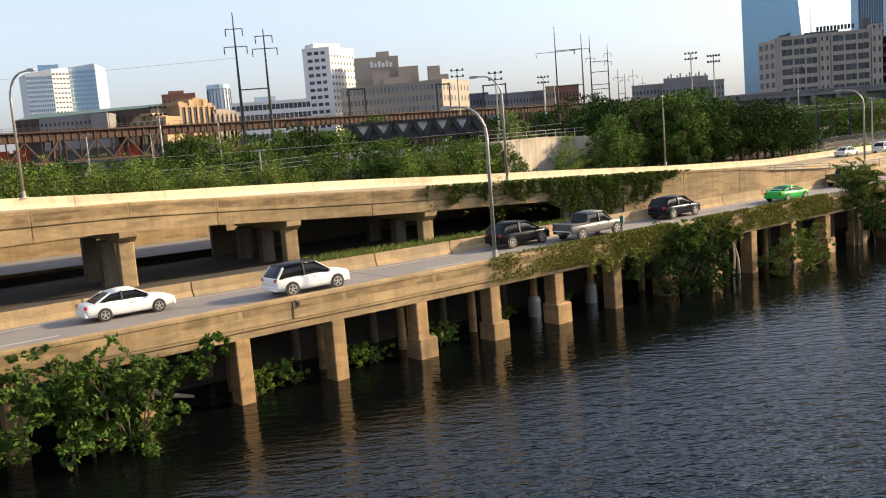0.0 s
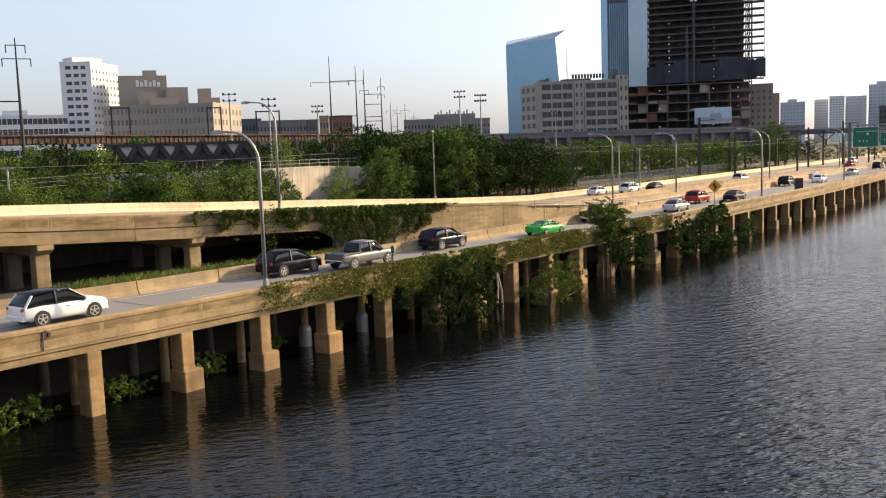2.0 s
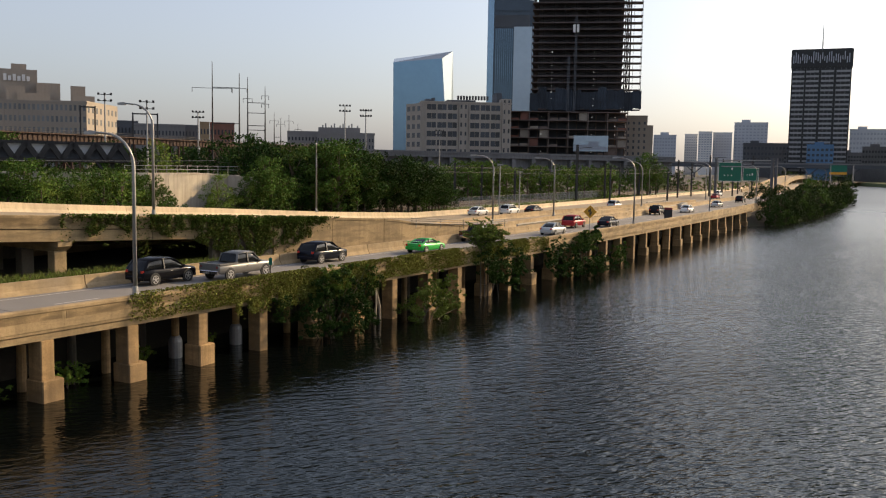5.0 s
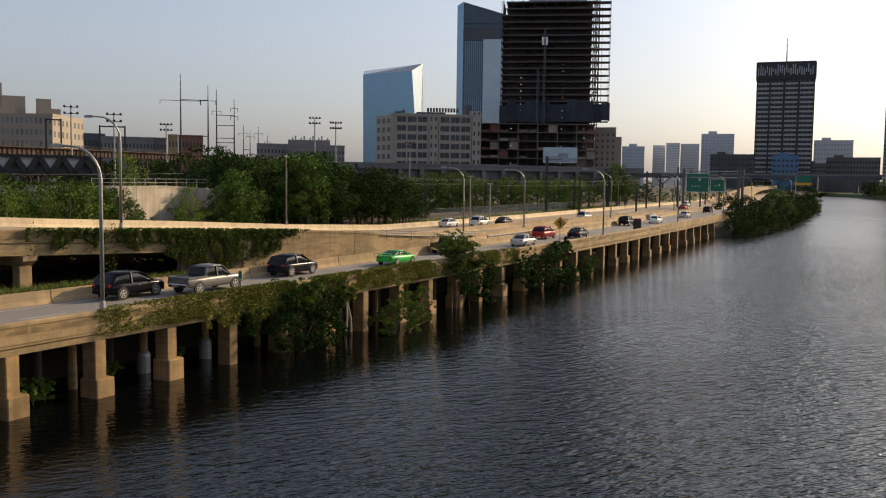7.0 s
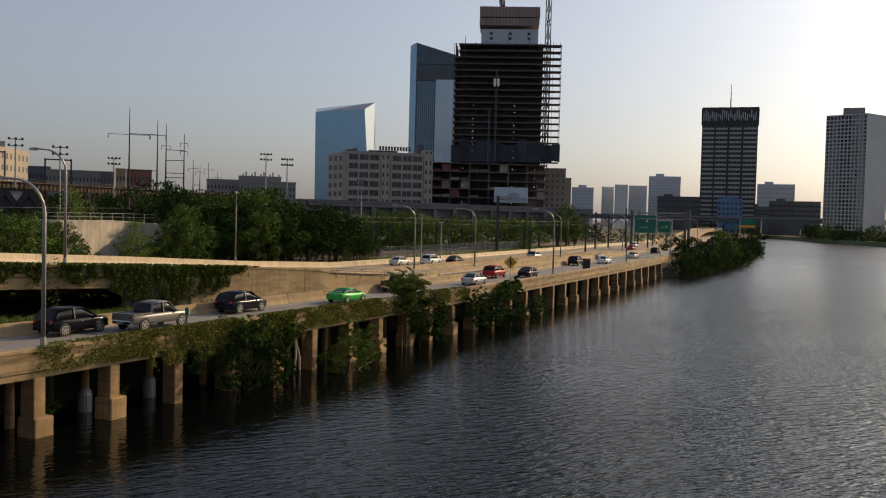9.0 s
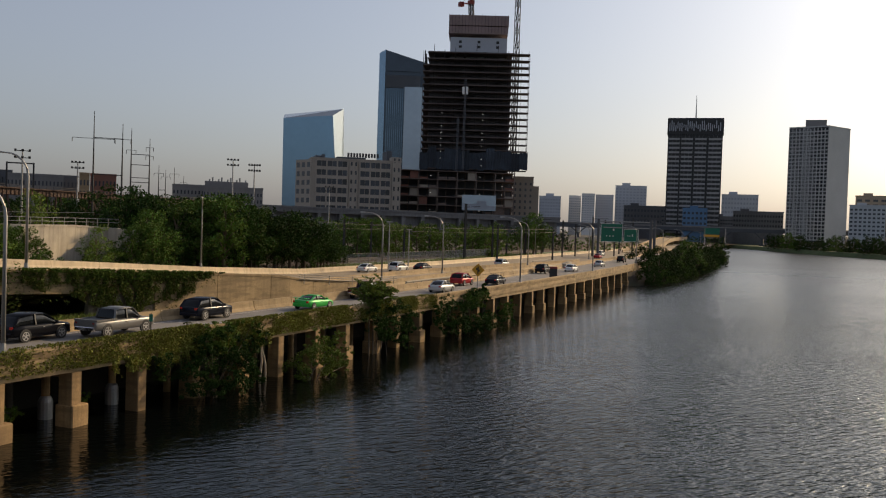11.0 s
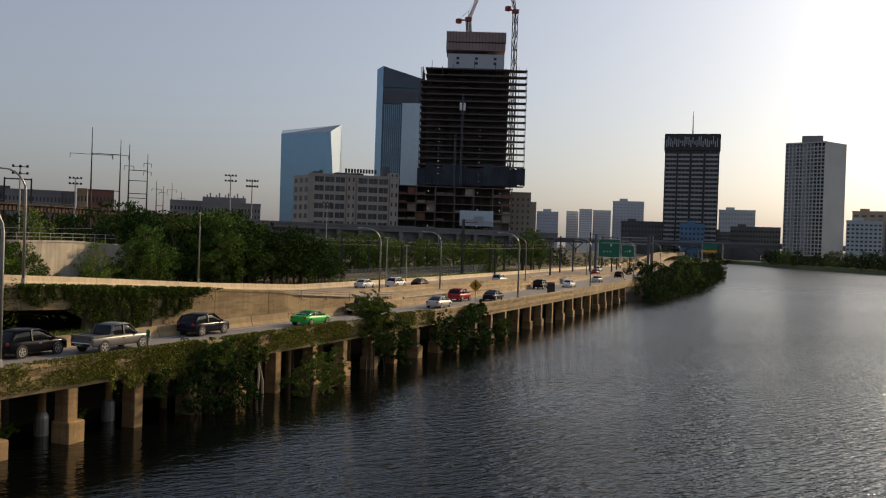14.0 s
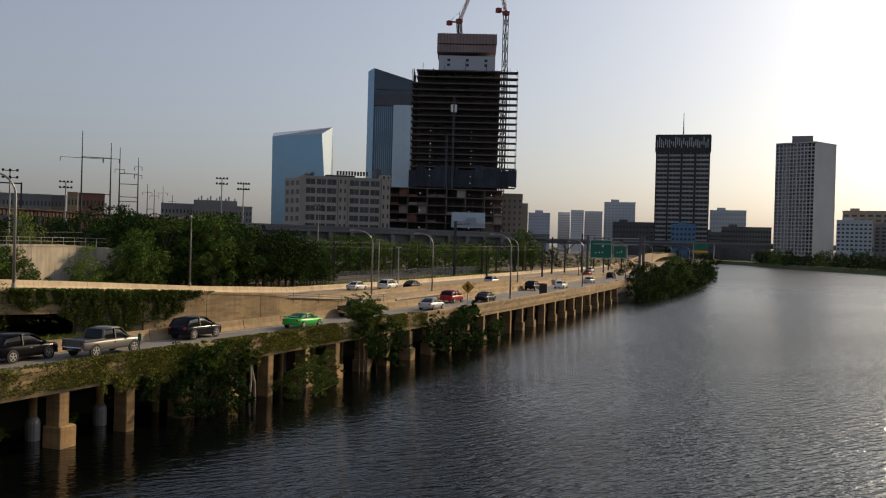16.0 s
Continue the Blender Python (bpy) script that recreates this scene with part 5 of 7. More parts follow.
pylon(-11.68, 170, 8.23, ((7.25, 1.5), (6.2, 2.0)), (-9.95, 170, (3.63,)))
pylon(-9.95, 170, 7.17, ((6.75, 1.5), (6.0, 2.2)))
R = 300
pylon(7.9, R, 6.05, ((4.46, 6.2),), (9.5, R, (4.52, 2.36)))
pylon(9.5, R, 5.42, ((4.5, 2.4),))
pylon(10.0, R + 20, 5.2, ((3.9, 1.5),), (11.05, R + 20, (3.66, 3.04, 2.27, 2.0)))
pylon(11.05, R + 20, 4.65, ((4.1, 1.2), (3.6, 1.2)))
pylon(11.6, 420, 3.1, ((2.6, 2.0),), (12.0, 420, (1.6,)))
pylon(12.0, 440, 2.8, ((2.4, 2.0),))
pylon(12.5, 470, 3.0, ((2.6, 2.2),))
pylon(13.05, 500, 2.5, ((2.1, 1.8),))


def gantry(az0, az1, r, el, base=4.5, deep=None):
    a, b = bearing(az0, r, base), bearing(az1, deep or r, base)
    h = thing("catenary_gantry", "dark steel railway catenary gantry", "gantry", a, group="catenary gantries")
    zt = high(el, r)
    for p in (a, b):
        g = Geo(); beam(g, p, Vector((p.x, p.y, zt)), 0.4); g.obj("post", STEEL_DARK, h)
    g = Geo(); beam(g, Vector((a.x, a.y, zt - 0.3)), Vector((b.x, b.y, zt - 0.3)), 0.35); g.obj("cross_beam", STEEL_DARK, h)


gantry(-5.1, -4.1, 236, 3.25, TOP)
gantry(0.4, 1.2, 255, 3.15, TOP)
gantry(3.3, 4.7, 270, 2.85, TOP)
for az, r, e in ((30.55, 215, 1.45), (32.3, 225, 0.2), (32.62, 225, 0.2), (34.4, 260, 0.5), (36.7, 270, 0.6), (38.55, 290, 0.9), (22.9, 190, 0.2), (26.7, 200, -0.25), (28.3, 230, 0.0), (35.5, 300, 0.35), (40.2, 330, 0.6), (41.0, 330, 0.9), (33.2, 250, 0.35), (35.05, 280, 0.75), (37.5, 285, 0.4), (39.3, 310, 0.7), (24.6, 200, 0.1), (39.9, 300, 0.1), (36.1, 240, -0.2)):
    h = thing("catenary_mast", "dark steel catenary mast beside the tracks", "mast", bearing(az, r, 4.3), group="catenary masts")
    w = 0.46 if e > 1.2 else 0.34
    g = Geo(); beam(g, bearing(az, r, 4.0), bearing(az, r, high(e, r)), w); g.obj("post", STEEL_DARK, h)
    g = Geo(); beam(g, bearing(az, r, high(e, r) - 0.8), bearing(az + 0.9, r + 2, high(e, r) - 0.5), 0.14); g.obj("bracket", STEEL_DARK, h)
for az, r, e, n in ((1.75, 230, 3.85, 2), (4.1, 215, 3.5, 2), (7.05, 260, 3.0, 3), (15.95, 260, 3.62, 3), (17.25, 250, 3.35, 4), (21.9, 330, 2.2, 2), (-16.6, 190, 2.9, 3)):
    foot = bearing(az, r, 5)
    h = thing("flood_light", "tall steel floodlight mast with lamp racks", "floodlight", foot, group="sports floodlights")
    zt = high(e, r)
    g = Geo(); g.tube([foot, Vector((foot.x, foot.y, zt))], [0.28, 0.14], 8); g.obj("mast", STEEL, h)
    sv = Vector((math.cos(radians(az)), -math.sin(radians(az)), 0))
    for k in range(2):
        g = Geo(); c = Vector((foot.x, foot.y, zt - k * 1.5))
        beam(g, c - sv * 1.5, c + sv * 1.5, 0.16)
        rack = g.obj("rack", STEEL_DARK, h)
        for j in range(n + 1):
            q = Geo(); o = c + sv * (-1.4 + 2.8 * j / n)
            q.box((-0.24, -0.2, -0.1), (0.24, 0.2, 0.36), Matrix.Translation(o) @ pose(0, 0, 0, 20, 0, -az))
            q.obj("lamp_head", STEEL_DARK, rack, at=h.location)


# ---- street lamps ----
def street_lamp_template():
    h = thing("street_lamp", "galvanised steel highway lamp with a curved arm", "street lamp", (0, 0, 0), group="highway lamps")
    g = Geo(); g.box((-0.22, -0.22, 0), (0.22, 0.22, 0.06)); g.tube([(0, 0, 0.05), (0, 0, 0.5)], [0.17, 0.14], 10); g.obj("base", STEEL, h)
    arc = [(0, 0, 0.4), (0, 0, 7.0)] + [(0, 1.9 - 1.9 * math.cos(t), 7.0 + 1.75 * math.sin(t)) for t in (radians(15 * k) for k in range(1, 6))] + [(0, 2.4, 8.78)]
    g = Geo(); g.tube(arc, [0.115, 0.095] + [0.08] * 4 + [0.06] * 2, 10); g.obj("pole", STEEL, h, smooth=True)
    g = Geo()
    g.loft([[(-0.05, 2.3, 8.72), (0.05, 2.3, 8.72), (0.05, 2.3, 8.84), (-0.05, 2.3, 8.84)], [(-0.15, 2.55, 8.66), (0.15, 2.55, 8.66), (0.14, 2.55, 8.88), (-0.14, 2.55, 8.88)],
            [(-0.15, 2.95, 8.66), (0.15, 2.95, 8.66), (0.13, 2.95, 8.86), (-0.13, 2.95, 8.86)], [(-0.07, 3.1, 8.70), (0.07, 3.1, 8.70), (0.06, 3.1, 8.80), (-0.06, 3.1, 8.80)]])
    g.obj("lamp_head", STEEL, h)
    return h


lamp = street_lamp_template()
lamp.matrix_basis = road_pose(9.64, d_river(9.64) + 0.16, 4.72, 12)
for s, d, z, turn in ((93.2, d_river(93) + 0.16, 4.72, 8), (138.4, d_river(138) + 0.16, 4.72, 8), (190, d_river(190) + 0.16, 4.72, 8), (246, d_river(246) + 0.16, 4.72, 10), (310, d_river(310) + 0.16, 4.72, 10), (400, d_river(400) + 0.16, 4.72, 10),
                      (26.2, d_ramp(26.2) + 0.16, z_ramp(26.2) + 0.86, 14), (79.5, d_ramp(79.5) + 0.2, 4.68, 14), (104, d_ramp(104) + 0.2, 4.7, 12), (150, d_ramp(150) + 0.2, 4.7, 10), (205, d_ramp(205) + 0.3, 4.7, 10), (262, d_jersey(262) + 0.3, 4.7, 10),
                      (70, d_far(70) + 0.3, z_far(70) + 0.8, 126), (-7.5, d_far(-7.5) + 0.3, z_far(-7.5) + 0.8, 200), (225, d_far(225) + 0.3, 4.7, 180), (330, d_far(330) + 0.3, 4.7, 180)):
    copy_thing(lamp, road_pose(s, d, z, turn))
for az, r, z0, e in ((-10.9, 92, 4, -0.1), (-20.8, 150, 5, 1.6), (-17.2, 160, 5, 1.4), (25.75, 152, 4, 0.15), (27.0, 160, 4, -0.3), (-13.2, 150, 5, 1.9)):
    foot = bearing(az, r, z0)
    h = thing("utility_pole", "plain grey steel utility pole among shrubs", "pole", foot, group="utility poles")
    g = Geo(); g.tube([foot, Vector((foot.x, foot.y, high(e, r)))], [0.13, 0.09], 8); g.obj("pole", STEEL, h)
    g = Geo(); g.box((-0.5, -0.1, -0.1), (0.5, 0.1, 0.08), Matrix.Translation((foot.x, foot.y, high(e, r)))); g.obj("cross_piece", STEEL, h)

# ---- road furniture ----
p = W(76.5, d_river(76.5) + 0.15, 4.7)
h = thing("warning_sign", "yellow diamond warning sign on a thin post", "road sign", p)
g = Geo(); g.tube([p, p + Vector((0, 0, 2.8))], 0.05, 6); g.obj("post", STEEL, h)
m = Matrix.Translation(p + Vector((0, 0, 2.2))) @ pose(0, 0, 0, 0, 0, -31) @ pose(0, 0, 0, 0, 45, 0)
g = Geo(); g.box((-0.55, -0.08, -0.55), (0.55, -0.05, 0.55), m); g.obj("plate", SIGN_YELLOW, h)
g = Geo(); m2 = Matrix.Translation(p + Vector((0, 0, 2.2))) @ pose(0, 0, 0, 0, 0, -31)
g.box((-0.07, -0.1, -0.45), (0.07, -0.085, 0.4), m2); g.box((-0.22, -0.1, 0.0), (-0.08, -0.085, 0.25), m2); g.box((0.08, -0.1, -0.2), (0.2, -0.085, 0.05), m2); g.obj("symbol", BLACK, h)
p = W(20.4, d_river(20.4) + 0.15, 4.7)
h = thing("marker_post", "small green marker plate on a short post", "marker post", p)
g = Geo(); g.tube([p, p + Vector((0, 0, 1.25))], 0.04, 6); g.obj("post", STEEL_DARK, h)
g = Geo(); g.box((-0.11, -0.04, 0.75), (0.11, -0.01, 1.2), Matrix.Translation(p) @ pose(0, 0, 0, 0, 0, -18)); g.obj("plate", SIGN_GREEN, h)
p = W(113.3, d_river(113.3) + 0.95, ROAD_Z)
h = thing("road_cabinet", "black roadside warning board with a dark red top", "roadside board", p)
m = Matrix.Translation(p) @ pose(0, 0, 0, 0, 0, -38)
g = Geo(); g.chamfer_box((-0.6, -0.4, 0.35), (0.6, 0.4, 2.0), 0.05, m); g.obj("board", BLACK, h)
g = Geo(); g.chamfer_box((-0.6, -0.42, 2.0), (0.6, 0.42, 2.3), 0.05, m); g.obj("top_light", CRANE_RED, h, "dark red top strip")
for x in (-0.45, 0.4):
    g = Geo(); g.box((x, -0.1, 0), (x + 0.07, 0.1, 0.36), m); g.obj("leg", STEEL, h)
p = W(166, d_jersey(166), ROAD_Z)
h = thing("crash_cushion", "grey boxy crash cushion on the median barrier", "crash barrier", p)
for k in range(3):  # three boxes in a row, lower towards the front
    m = road_pose(163.4 + 2.1 * k, d_jersey(163.4 + 2.1 * k), ROAD_Z)
    g = Geo(); g.chamfer_box((-1.0, -0.55, 0.0), (1.0, 0.55, 1.05 + 0.1 * k), 0.08, m); g.obj("cushion_box", CONCRETE_GREY, h)
# overhead direction signs
h = thing("sign_gantry", "green overhead direction signs on a steel gantry", "sign gantry", W(262, 14, ROAD_Z))
R = 285
u_s = Vector((math.cos(radians(40.2)), -math.sin(radians(40.2)), 0))
for az0, az1, e0, e1 in ((39.05, 40.38, -0.64, 0.50), (40.46, 41.36, -0.6, 0.18)):
    c = bearing((az0 + az1) / 2, R)
    w = R * math.tan(radians(az1 - az0)) / 2
    mm = Matrix.Translation(c) @ pose(0, 0, 0, 0, 0, -40.2)
    g = Geo(); g.box((-w, -0.12, high(e0, R)), (w, 0.0, high(e1, R)), mm); panel = g.obj("sign_panel", SIGN_GREEN, h)
    g = Geo(); t = 0.1
    for x0, x1, z0, z1 in ((-w, w, high(e1, R) - t, high(e1, R)), (-w, w, high(e0, R), high(e0, R) + t), (-w, -w + t, high(e0, R), high(e1, R)), (w - t, w, high(e0, R), high(e1, R))):
        g.box((x0, -0.16, z0), (x1, -0.13, z1), mm)
    for k in range(3):
        g.box((-w * 0.5 + k * w * 0.3, -0.16, high(e0, R) + 1.6), (-w * 0.42 + k * w * 0.3, -0.13, high(e0, R) + 1.95), mm)
    g.box((w * 0.1, -0.16, high(e1, R) - 2.2), (w * 0.24, -0.13, high(e1, R) - 1.6), mm)
    g.obj("lettering", WHITE, panel, "pale border and bars", at=h.location)
a, b = bearing(38.9, R + 1), bearing(42.25, R - 8)
for z in (high(0.62, R), high(0.25, R)):
    g = Geo(); beam(g, Vector((a.x, a.y, z)), Vector((b.x, b.y, z)), 0.3); g.obj("gantry_beam", STEEL, h)
for az, r in ((38.9, R + 1), (42.1, R - 8), (42.32, R - 8)):
    q = bearing(az, r)
    g = Geo(); g.tube([(q.x, q.y, 2), (q.x, q.y, high(0.75, R))], 0.42, 10); g.obj("gantry_post", WALL_SLATE, h)
h = thing("sign_gantry", "distant green overhead sign over the highway", "sign gantry", bearing(45.7, 620, 4))
g = Geo(); g.box((-5, -0.2, 0), (5, 0.1, 4.2), Matrix.Translation(bearing(45.7, 620, high(0.02, 620))) @ pose(0, 0, 0, 0, 0, -45)); g.obj("sign_panel", SIGN_GREEN, h)
g = Geo(); g.box((-5, -0.25, -1.6), (5, 0.1, -0.1), Matrix.Translation(bearing(45.7, 620, high(0.02, 620))) @ pose(0, 0, 0, 0, 0, -45)); g.obj("lower_panel", SIGN_YELLOW, h)
g = Geo(); g.tube([bearing(45.3, 620, 2), bearing(45.3, 620, high(0.4, 620))], 0.35, 8); g.tube([bearing(46.5, 620, 2), bearing(46.5, 620, high(0.4, 620))], 0.35, 8); g.obj("gantry_post", STEEL, h)
# second barrier and apron where the two upper lanes part
def d_gore(s):
    return lerp(s, (66, 15), (80, 19), (101, 20.3), (116, 20.6), (140, 19), (175, 16.3), (206, 15.2))


h = thing("gore_divider", "tan concrete divider beside the far carriageway", "road barrier", W(100, 20, ROAD_Z), kind="structure")
for s0 in steps(74, 200, 6.0)[:-1]:
    sweep([s0, s0 + 3, s0 + 5.96], lambda s: jersey(d_gore(s), 3.86)).obj("barrier_segment", CONCRETE_JERSEY, h)
h = thing("guard_rail", "weathered steel guard rails at the ramp foot", "guard rail", W(62, 10, 5))
for k, z in enumerate((0.2, 0.45, 0.7)):
    sweep(steps(57, 84, 3), lambda s: [(d_ramp(s) - 0.16, (z_ramp(s) + 0.3) + z - 0.05), (d_ramp(s) - 0.22, (z_ramp(s) + 0.3) + z + 0.0),
                                       (d_ramp(s) - 0.16, (z_ramp(s) + 0.3) + z + 0.05), (d_ramp(s) - 0.1, (z_ramp(s) + 0.3) + z + 0.0)]).obj("rail", STEEL_OLD, h)
for s in steps(58, 83, 4.8):
    g = Geo(); g.box((-0.04, -0.15, -0.3), (0.04, -0.08, 0.76), road_pose(s, d_ramp(s), (z_ramp(s) + 0.3) + 0.0)); g.obj("post", STEEL_OLD, h)
for s0, s1, dd in ((82, 100, 2.6), (150, 172, 1.2), (176, 196, 10)):
    h = thing("guard_rail", "steel beam guard rail on short posts", "guard rail", W(s0, d_jersey(s0) + dd, ROAD_Z), group="guard rails")
    sweep(steps(s0, s1, 3), lambda s: [(d_jersey(s) + dd, 4.4), (d_jersey(s) + dd - 0.06, 4.55), (d_jersey(s) + dd, 4.7), (d_jersey(s) + dd + 0.04, 4.55)]).obj("rail", STEEL_OLD, h)
    for s in steps(s0, s1, 2.5):
        g = Geo(); g.box((-0.06, 0, -0.1), (0.06, 0.12, 0.75), road_pose(s, d_jersey(s) + dd + 0.02, ROAD_Z)); g.obj("post", STEEL, h)

# small drain box on the river parapet
p = W(-3.2, d_river(-3.2), 4.3)
h = thing("junction_box", "small dark junction box on the river parapet", "junction box", p)
g = Geo(); g.chamfer_box((-0.07, -0.12, -0.05), (0.07, -0.03, 0.15), 0.015, road_pose(-3.2, d_river(-3.2), 4.3)); g.obj("case", STEEL_DARK, h)
g = Geo(); g.tube([(-0.3, -0.05, 0.2), (-0.3, -0.05, -0.65)], 0.022, 6, road_pose(-3.2, d_river(-3.2), 4.3)); g.tube([(-0.3, -0.08, 0.2), (-0.15, -0.08, 0.26), (0.0, -0.08, 0.14)], 0.018, 6, road_pose(-3.2, d_river(-3.2), 4.3)); g.obj("pipe", STEEL_DARK, h)

# railway yard: tracks, fence and cables
for k, d in enumerate((44, 49, 56, 62)):
    h = thing("railway_track", "rusty railway track on brown ballast", "railway track", W(150, d, 4.3), group="yard tracks", kind="structure")
    dd = lambda s: d + (s - 100) * 0.02
    sweep(steps(85, 560, 25), lambda s: [(dd(s) - 1.7, 3.9), (dd(s) - 1.2, 4.35 + k * 0.12), (dd(s) + 1.2, 4.35 + k * 0.12), (dd(s) + 1.7, 3.9)]).obj("ballast", BALLAST, h)
    for o in (-0.72, 0.72):
        sweep(steps(85, 560, 25), lambda s: [(dd(s) + o - 0.05, 4.3 + k * 0.12), (dd(s) + o - 0.05, 4.52 + k * 0.12), (dd(s) + o + 0.05, 4.52 + k * 0.12), (dd(s) + o + 0.05, 4.3 + k * 0.12)]).obj("rail", RUST, h)
h = thing("yard_fence", "grey chain fence posts along the railway yard", "fence", W(90, 40, 4))
for s in steps(88, 250, 4):
    g = Geo(); g.tube([W(s, d_far(s) + 6.5, 3.6), W(s, d_far(s) + 6.5, 6.4)], 0.05, 5); g.obj("post", STEEL, h)
for z in (4.6, 5.5, 6.35):
    g = Geo(); g.tube([W(s, d_far(s) + 6.5, z) for s in steps(88, 250, 8)], 0.02, 4); g.obj("rail", STEEL_OLD, h)
g = Geo()
for s in steps(88, 210, 0.22):  # chain mesh as its slanting wires
    p = W(s, d_far(s) + 6.5, 3.7)
    for q in (W(s + 0.7, d_far(s) + 6.5, 6.3), W(s - 0.7, d_far(s) + 6.5, 6.3)):
        g.tube([p, q], 0.012, 3)
tagged(g.obj("chain_mesh", STEEL, h), kind="stuff")
for k, (az0, r0, az1, r1, z0, z1, sag) in enumerate(((-26, 98, -4, 112, 10.2, 10.6, 0.5), (-26, 99, -4, 113, 10.9, 11.0, 0.5), (-26, 97, -4, 112, 9.7, 10.0, 0.4), (-26, 120, 8, 135, 12.3, 12.2, 0.5),
                                                     (8, 130, 26, 160, 12.0, 12.0, 0.6), (8, 130, 27, 160, 11.3, 11.4, 0.6), (20, 150, 38, 260, 12.1, 12.6, 0.8), (20, 152, 38, 262, 11.2, 11.8, 0.8),
                                                     (-60, 290, -11.68, 170, 30, 28.5, 2.0))):
    a, b = bearing(az0, r0, z0), bearing(az1, r1, z1)
    g = Geo()
    g.tube([a.lerp(b, t) - Vector((0, 0, sag * 4 * t * (1 - t))) for t in (i / 12 for i in range(13))], 0.025 if r0 < 200 else 0.02, 4)
    tagged(g.obj("overhead_cable", STEEL if k < 4 else STEEL_DARK, at=a), "thin overhead cable strung between poles", "cable", "overhead cables")

# far bridge across the river, with braced supports
h = thing("river_bridge", "long low steel bridge across the far river", "bridge", bearing(47, 950, 2), kind="structure")
a, b = bearing(34.8, 960), bearing(59, 930)
u = (b - a).normalized()
mb = Matrix(((u.x, -u.y, 0, a.x), (u.y, u.x, 0, a.y), (0, 0, 1, 0), (0, 0, 0, 1)))
LB = (b - a).length
g = Geo(); g.box((0, 0, 15.4), (LB, 14, 18.9), mb); g.obj("deck", WALL_SLATE, h)
g = Geo(); g.box((0, -0.3, 18.9), (LB, 0.2, 20.4), mb); g.obj("parapet", WALL_GREY, h)
for k in range(11):
    x = LB * (k + 0.35) / 11
    g = Geo(); g.box((x - 3, 0, 0), (x + 3, 12, 4), mb); g.box((x - 1.0, 1, 4), (x + 1.0, 11, 10), mb)
    beam(g, mb @ Vector((x, 1, 9)), mb @ Vector((x - 9, 1, 17)), 1.0)
    beam(g, mb @ Vector((x, 1, 9)), mb @ Vector((x + 9, 1, 17)), 1.0)
    g.obj("braced_pier", WALL_SLATE, h)
# flyover climbing away from the highway
h = thing("flyover", "tan concrete flyover curving up from the highway", "flyover", W(400, 35, 4), kind="structure")
fly = [(330, 26, 4.1), (400, 33, 5.5), (470, 41, 6.6), (540, 50, 7.4), (620, 58, 8.4), (720, 62, 9.0)]
def fly_at(s):
    return lerp(s, *[(q[0], q[1]) for q in fly]), lerp(s, *[(q[0], q[2]) for q in fly])
sweep(steps(330, 720, 15), lambda s: [(fly_at(s)[0] - 5, fly_at(s)[1] - 1.6), (fly_at(s)[0] - 5, fly_at(s)[1] + 0.9), (fly_at(s)[0] - 4.6, fly_at(s)[1] + 0.9), (fly_at(s)[0] - 4.6, fly_at(s)[1]),
                                     (fly_at(s)[0] + 4.6, fly_at(s)[1]), (fly_at(s)[0] + 4.6, fly_at(s)[1] + 0.9), (fly_at(s)[0] + 5, fly_at(s)[1] + 0.9), (fly_at(s)[0] + 5, fly_at(s)[1] - 1.6)]).obj("deck", CONCRETE_JERSEY, h)
for s in steps(400, 720, 40):
    g = Geo(); g.box((-1, -2.5, 0), (1, 2.5, fly_at(s)[1] - 1.6), road_pose(s, fly_at(s)[0], 0)); g.obj("pier", CONCRETE, h)


# ---- plants ----
def leaf_mesh(name, pts, size, seed, tilt=0.9):
    """One mesh of many small pointed leaves, a leaf at each point."""
    r = np.random.default_rng(seed)
    pts = np.asarray(pts, float)
    n = len(pts)
    nor = r.normal(size=(n, 3)) * tilt + np.array([0, 0, 0.7])
    nor /= np.linalg.norm(nor, axis=1)[:, None]
    t = np.cross(nor, r.normal(size=(n, 3)))
    t /= np.linalg.norm(t, axis=1)[:, None]
    b = np.cross(nor, t)
    L = size * r.uniform(0.6, 1.35, (n, 1))
    wd = L * r.uniform(0.38, 0.6, (n, 1))
    v = np.stack([pts - t * L * 0.5, pts + b * wd * 0.5 - nor * L * 0.08, pts + t * L * 0.5 - nor * L * 0.1, pts - b * wd * 0.5 - nor * L * 0.08], 1).reshape(-1, 3)
    me = bpy.data.meshes.new(name)
    me.from_pydata(v.tolist(), [], np.arange(4 * n).reshape(-1, 4).tolist())
    me.update()
    return me


def leaves(name, pts, size, mat, parent=None, seed=1, at=(0, 0, 0), tilt=0.9):
    pts = np.asarray(pts, float) - np.array(at)
    me = leaf_mesh(name, pts, size, seed, tilt)
    me.materials.append(mat)
    ob = new(name, me)
    if parent:
        ob.parent = parent
    else:
        ob.location = at
    return ob


def clumps(r, centres, radii, n, flat=0.8):
    """Points thick at the outside of each clump."""
    out = []
    for c, rad in zip(centres, radii):
        d = r.normal(size=(n, 3))
        d /= np.linalg.norm(d, axis=1)[:, None]
        d *= (r.uniform(0.35, 1.08, (n, 1)) ** 0.6) * rad
        d[:, 2] *= flat
        out.append(np.asarray(c) + d)
    return np.concatenate(out)


TOPS = {}


